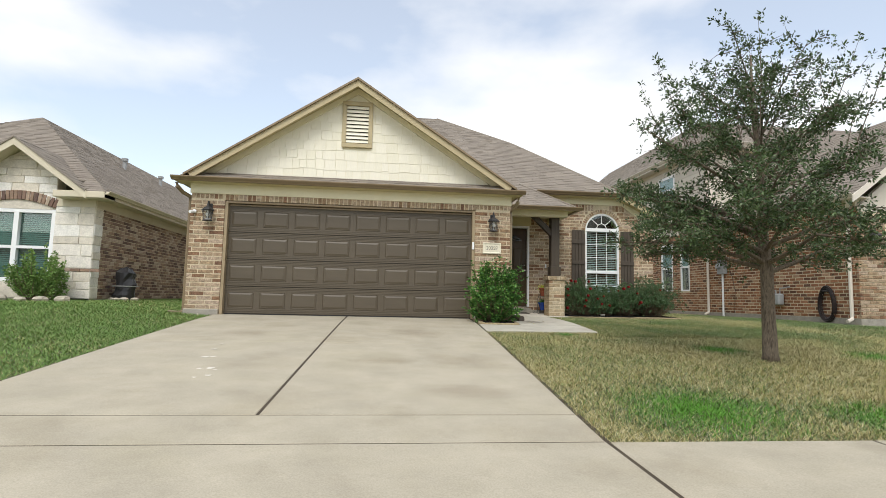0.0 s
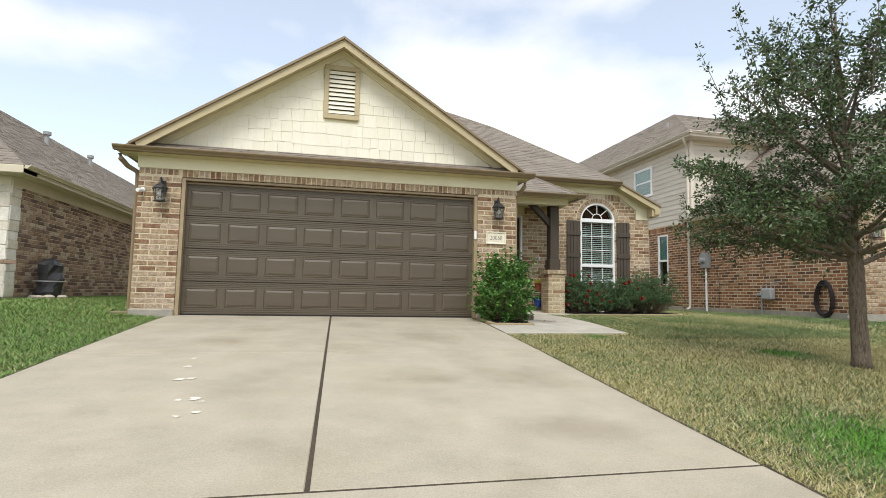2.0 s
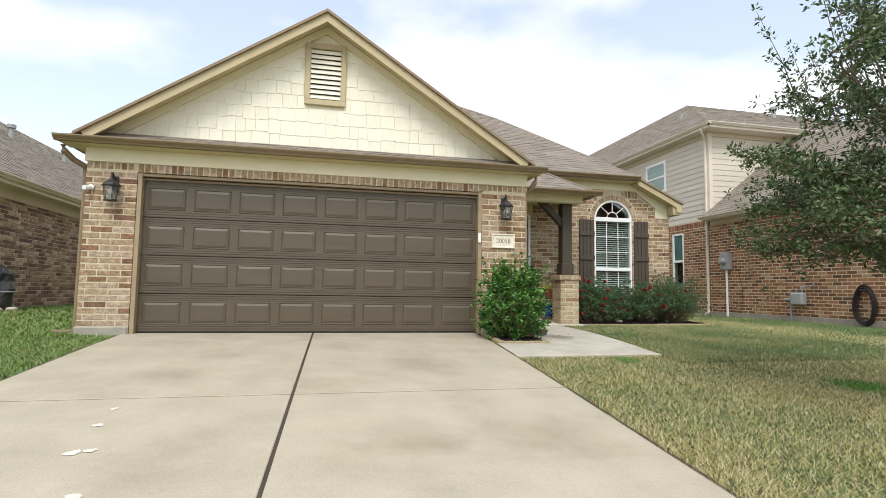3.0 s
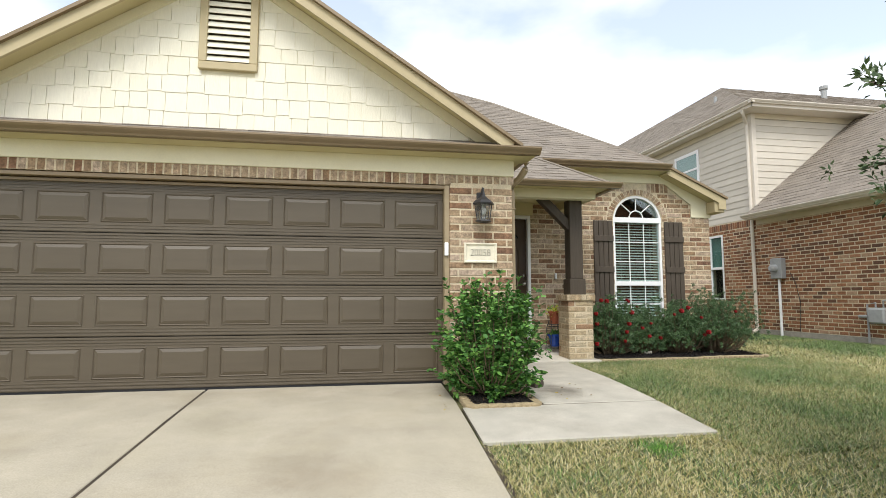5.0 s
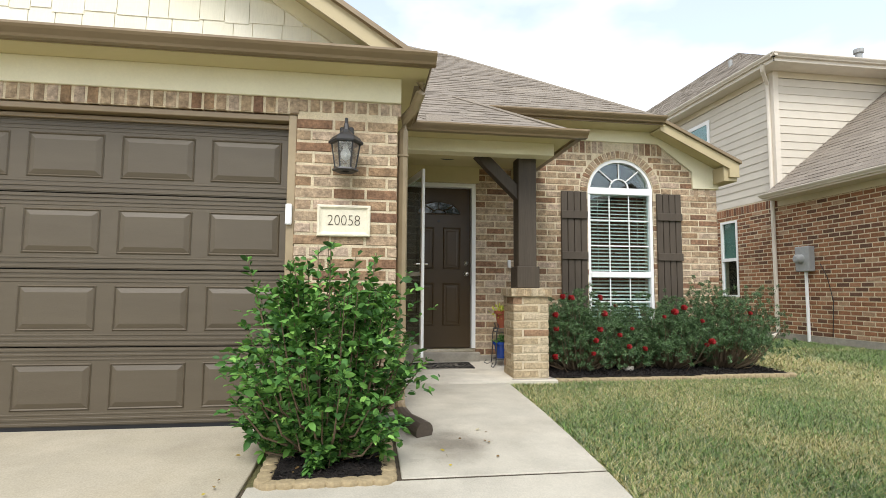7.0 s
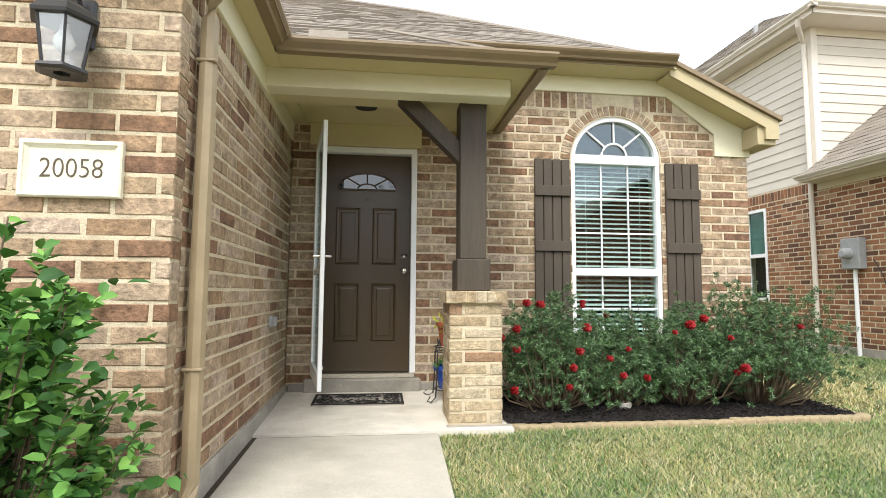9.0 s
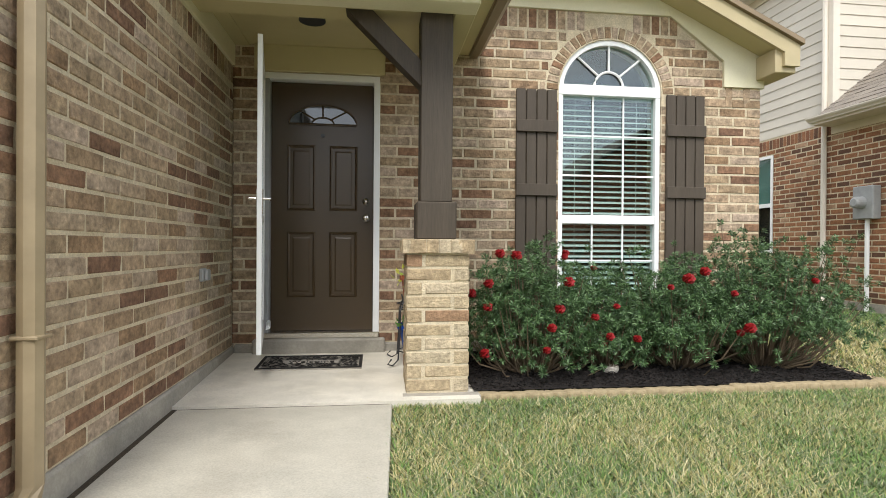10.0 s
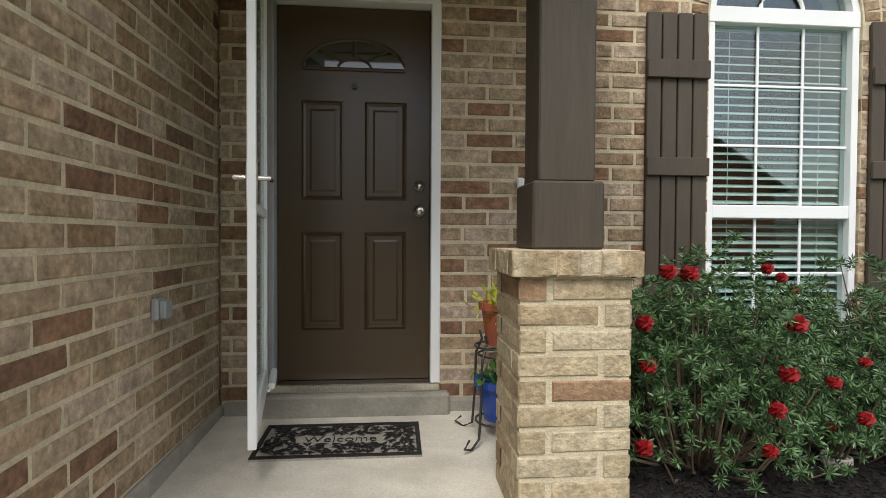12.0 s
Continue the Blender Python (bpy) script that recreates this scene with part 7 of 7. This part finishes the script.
for a, b, c, d in ((17.72, 18.28, 0.85, 2.62), (18.82, 19.62, 0.85, 2.62)):
    w_ = part("window", Mesh().lattice([a, a + 0.05, b - 0.05, b], [c, c + 0.05, 1.68, 1.75, d - 0.05, d], lambda i, j: i % 2 == 0 or j % 2 == 0, lambda u, q, z: (q, u, z), RX, RX + 0.06), M["white"], nr, "white framed window")
    part("pane", Mesh().box(RX + 0.04, RX + 0.045, a + 0.04, b - 0.04, c, d), M["clear_glass"], w_)
    part("blind", Mesh().box(RX + 0.08, RX + 0.09, a, b, 1.7, d), M["teal_blind"], w_)
    # near-black sheet added, its colour standing for the unlit interior
    part("room", Mesh().box(RX + 0.2, RX + 0.21, a - 0.05, b + 0.05, c - 0.05, d + 0.05), M["dark"], w_)
a, b, c, d = 18.55, 19.7, 4.15, 5.25
w_ = part("window", Mesh().lattice([a, a + 0.09, b - 0.09, b], [c, c + 0.09, 4.68, 4.74, d - 0.09, d], lambda i, j: i % 2 == 0 or j % 2 == 0, lambda u, q, z: (q, u, z), RX - 0.02, RX + 0.05), M["white"], nr, "white framed upper window")
part("pane", Mesh().box(RX - 0.008, RX - 0.004, a + 0.05, b - 0.05, c + 0.05, d - 0.05), M["glass"], w_)
part("blind", Mesh().box(RX - 0.003, RX - 0.001, a + 0.05, b - 0.05, c + 0.05, d - 0.05), M["teal_blind"], w_)
for y_, top, elbow in ((16.55, 5.64, 0.4), (11.15, 2.85, 0.3)):
    part("downspout", Mesh().tube([(RX - elbow, y_ - 0.3, top), (RX - elbow + 0.03, y_ - 0.25, top - 0.1), (RX - 0.08, y_ - 0.02, top - 0.28), (RX - 0.055, y_, top - 0.4), (RX - 0.055, y_, 0.2), (RX - 0.09, y_ - 0.03, 0.12), (RX - 0.25, y_ - 0.08, 0.07)], 0.04, n=8), M["beige_trim"], nr, "beige downspout")
part("roof_vent", Mesh().lathe([(0.05, 6.8), (0.05, 7.2), (0.02, 7.22)], 12.0, 19.3, 10), M["steel"], nr)
part("roof_vent", Mesh().lathe([(0.09, 7.4), (0.09, 7.8), (0.13, 7.81), (0.13, 7.92), (0.03, 7.95)], 16.2, 19.5, 12), M["steel"], nr)
em = thing("electric_meter", "grey electric meter box with conduit on the brick wall", "meter", loc=(RX, 15.8, 0.1))
part("box", Mesh().cbox(RX - 0.14, RX, 15.62, 15.95, 1.36, 1.84, 0.012), M["steel"], em)
part("dial", Mesh().tube([(RX - 0.14, 15.80, 1.6), (RX - 0.2, 15.80, 1.6), (RX - 0.25, 15.80, 1.6), (RX - 0.27, 15.8, 1.6)], [0.09, 0.085, 0.08, 0.05], n=18), M["steel"], em, "glass domed dial", smooth=False)
part("conduit", Mesh().tube([(RX - 0.06, 15.78, 0.02), (RX - 0.06, 15.78, 1.36)], 0.03, n=10), M["white"], em, "white conduit")
part("cable", Mesh().tube([(RX - 0.02, 15.5, 1.5), (RX - 0.03, 15.35, 1.25), (RX - 0.02, 15.25, 0.8), (RX - 0.02, 15.3, 0.15)], 0.007, n=6), M["black"], em)
gmr = thing("gas_meter", "grey gas meter with pipes on the brick wall", "meter", loc=(RX, 13.4, 0.4))
part("body", Mesh().cbox(RX - 0.2, RX - 0.03, 13.22, 13.55, 0.42, 0.72, 0.03), M["steel"], gmr)
part("pipes", Mesh().tube([(RX - 0.1, 13.62, 0.05), (RX - 0.1, 13.62, 0.78), (RX - 0.1, 13.45, 0.82), (RX - 0.1, 13.45, 0.7)], 0.018, n=8).tube([(RX - 0.1, 13.3, 0.7), (RX - 0.1, 13.3, 0.86), (RX - 0.1, 13.1, 0.88), (RX - 0.05, 13.0, 0.9)], 0.018, n=8).tube([(RX - 0.1, 13.8, 0.55), (RX - 0.1, 13.62, 0.55)], 0.03, n=8), M["steel"], gmr)
hr = thing("garden_hose", "dark coiled garden hose hanging on the brick wall", "hose", loc=(RX, 11.83, 0.45))
coil = Mesh()
rr = random.Random(8)
for k in range(9):
    r_a, r_b = 0.19 + 0.012 * k + rr.uniform(-0.02, 0.02), 0.34 + 0.012 * k
    coil.tube([(RX - 0.05 - 0.012 * (k % 4), 11.83 + r_a * math.sin(2 * math.pi * j / 24) * (0.75 + 0.25 * (1 - math.cos(2 * math.pi * j / 24)) / 2), 0.47 + r_b * math.cos(2 * math.pi * j / 24)) for j in range(25)], 0.013, n=6)
part("coil", coil, M["hose"], hr)
part("hanger", Mesh().cbox(RX - 0.12, RX, 11.75, 11.9, 0.76, 0.8, 0.01), M["black"], hr)
lp2 = wall_lamp(11.12, RYF, 1.95)
tagged(lp2, "black wall lantern on the neighbour's tan brick pier")

# ---- houses across the street: two the window panes mirror, three added to block sky ----
ho = thing("house", "plain tan house across the street, out of view", "house", loc=(5, -22, -0.7))
part("wall", Mesh().box(-2, 12, -30, -20, -0.8, 2.2), M["mortar"], ho)
for q in ([(-2.6, -19.4, 2.1), (12.6, -19.4, 2.1), (9, -25, 5.4), (1, -25, 5.4)][::-1], [(12.6, -19.4, 2.1), (12.6, -30.6, 2.1), (9, -25, 5.4), (9, -25.01, 5.4)], [(-2.6, -30.6, 2.1), (-2.6, -19.4, 2.1), (1, -25, 5.4), (1, -25.01, 5.4)]):
    roof_deck(ho, q, name="roof", mat="shingle")

# three unseen copies added to keep low sky light off the walls
for dx_ in (-17.5, -35.0, 33.0):
    copy_thing(ho, Matrix.Translation((5 + dx_, -22, -0.7)))

h2 = thing("house", "two storey house across the street", "house", loc=(20, -18, -0.7))
part("wall", Mesh().box(14.2, 26.6, -24, -14.4, -0.8, 4.4).prism([(14.2, 4.4), (26.6, 4.4), (20.4, 8.1)], "y", -24, -14.4), M["red_brick"], h2)
for q in ([(13.6, -24.5, 4.1), (13.6, -13.9, 4.1), (20.4, -13.9, 8.5), (20.4, -24.5, 8.5)], [(27.2, -13.9, 4.1), (27.2, -24.5, 4.1), (20.4, -24.5, 8.5), (20.4, -13.9, 8.5)]):
    roof_deck(h2, q, name="roof", mat="shingle", thick=0.15)

# ---- small marks ----
cm = thing("paint_spots", "chalky white marks on the driveway slab", "marks", kind="stuff")
rg = random.Random(4)
for x_, y_, w_ in ((-1.84, 6.12, 0.07), (-1.76, 6.14, 0.05), (-1.6, 5.52, 0.06), (-1.70, 5.5, 0.035), (-1.54, 5.45, 0.03), (-1.52, 5.2, 0.05), (-1.62, 5.12, 0.035), (-1.9, 6.6, 0.05), (-1.93, 6.95, 0.04)):
    n = 10
    pts = []
    for k in range(n):
        t = 2 * math.pi * k / n
        r_ = w_ * rg.uniform(0.35, 1.0)
        pts.append((x_ + r_ * math.cos(t), y_ + r_ * 0.9 * math.sin(t)))
    part("mark", Mesh().add([(a, b, drive_z(b) + 0.004) for a, b in pts], [tuple(range(n))]), M["patch"], cm)

DBX = 4.15
db = thing("doorbell", "small white doorbell button on the brick", "doorbell", loc=(4.15, HY, 1.28))
part("button_plate", Mesh().cbox(DBX - 0.018, DBX + 0.018, HY - 0.022, HY + 0.004, 1.23, 1.33, 0.006), M["white"], db)
part("button", Mesh().tube([(DBX, HY - 0.02, 1.28), (DBX, HY - 0.028, 1.28)], 0.009, n=10), M["frost"], db)
sc_ = thing("security_camera", "small white security camera on the garage brick", "camera", loc=(-3.62, GY, 1.95))
part("mount", Mesh().tube([(-3.62, GY + 0.005, 1.95), (-3.62, GY - 0.03, 1.95)], 0.035, n=12), M["white"], sc_)
part("body", Mesh().tube([(-3.62, GY - 0.03, 1.95), (-3.64, GY - 0.06, 1.93), (-3.66, GY - 0.13, 1.92)], [0.02, 0.03, 0.03], n=12), M["white"], sc_)
cl = tagged(part("porch_light", Mesh().lathe([(0.09, 2.44), (0.085, 2.47), (0.07, 2.5)], 3.26, 12.6, 18), M["black"]), "dark flush light on the porch ceiling", "ceiling light")
fl = tagged(part("roof_diverter", Mesh().hexa([(2.91, 11.71, 2.555), (3.16, 11.71, 2.555), (3.16, 11.73, 2.555), (2.91, 11.73, 2.555), (2.91, 11.78, 2.655), (3.16, 11.78, 2.655), (3.16, 11.795, 2.655), (2.91, 11.795, 2.655)]), M["shingle"]), "grey-tan metal splash guard on the porch gutter", "splash guard")


def soft_stain(name, colour, strength):
    """A thin brown film that fades out from its middle in an uneven way, for dirt and painted shade."""
    m = bpy.data.materials.new(name)
    m.use_nodes = True
    n, l = m.node_tree.nodes, m.node_tree.links
    b = n["Principled BSDF"]
    b.inputs["Base Color"].default_value, b.inputs["Roughness"].default_value = srgb(*colour), 0.9
    tc, mp, gr, nz, ad, mr = (n.new("ShaderNode" + k) for k in ("TexCoord", "Mapping", "TexGradient", "TexNoise", "Math", "MapRange"))
    mp.inputs["Location"].default_value, mp.inputs["Scale"].default_value = (-1, -1, 0), (2, 2, 0)
    gr.gradient_type, ad.operation = "SPHERICAL", "MULTIPLY"
    nz.inputs["Scale"].default_value, nz.inputs["Detail"].default_value = 5.0, 6.0
    l.new(tc.outputs["Generated"], mp.inputs["Vector"])
    l.new(mp.outputs["Vector"], gr.inputs["Vector"])
    l.new(tc.outputs["Generated"], nz.inputs["Vector"])
    l.new(gr.outputs["Fac"], ad.inputs[0])
    l.new(nz.outputs["Fac"], ad.inputs[1])
    mr.inputs["From Min"].default_value, mr.inputs["From Max"].default_value, mr.inputs["To Max"].default_value = 0.06, 0.4, strength
    l.new(ad.outputs["Value"], mr.inputs["Value"])
    l.new(mr.outputs["Result"], b.inputs["Alpha"])
    return m


M["shade_dirt"] = soft_stain("shade_and_dirt", (96, 86, 72), 0.38)
M["rust"] = soft_stain("brown_smear", (136, 112, 82), 0.13)
st_ = thing("stains", "faint brown dirt stains on the concrete, with painted shade beside the shrub", "stains", kind="stuff")
# the first patch paints the soft shadow beside the shrub, mixed with dirt
for x0_, x1_, y0_, y1_, lift, mt in ((2.55, 3.25, 9.72, 10.5, 0.010, "shade_dirt"), (2.53, 2.8, 9.64, 11.6, 0.011, "shade_dirt"), (-0.4, 0.55, 5.75, 6.2, 0.004, "rust"), (0.2, 1.4, 4.3, 5.0, 0.004, "rust"), (-2.4, -1.4, 7.5, 8.4, 0.004, "rust"), (0.0, 1.2, 7.6, 8.8, 0.004, "rust")):
    part("stain", Mesh().add([(x0_, y0_, drive_z(y0_) + lift), (x1_, y0_, drive_z(y0_) + lift), (x1_, y1_, drive_z(y1_) + lift), (x0_, y1_, drive_z(y1_) + lift)], [(0, 1, 2, 3)]), M[mt], st_)
M["fallen"] = material("fallen_leaf", [(176, 160, 60), (150, 126, 66), (120, 96, 60)], 0.7, per="island")
rg_ = np.random.default_rng(12)
fx_ = np.concatenate([rg_.uniform(1.9, 2.46, 7), rg_.uniform(1.6, 1.84, 7), rg_.uniform(2.56, 3.2, 12)])
fy_ = np.concatenate([rg_.uniform(9.63, 9.9, 7), rg_.uniform(9.5, 10.4, 7), rg_.uniform(9.6, 10.6, 12)])
fz_ = np.array([drive_z(q) for q in fy_]) + np.concatenate([np.full(7, 0.035), np.full(19, 0.012)])
tagged(part("fallen_leaves", broad_leaves("fallen_leaves", np.stack([fx_, fy_, fz_], 1), rg_.normal(size=(26, 3)) * [1, 1, 0.08] + [0, 0, 0.05], rg_.uniform(0.015, 0.045, 26), rg_.uniform(0.01, 0.022, 26), M["fallen"], rng=rg_, droop=0.0), None), "few small yellow and brown fallen leaves by the shrub bed", "fallen leaves", kind="stuff")
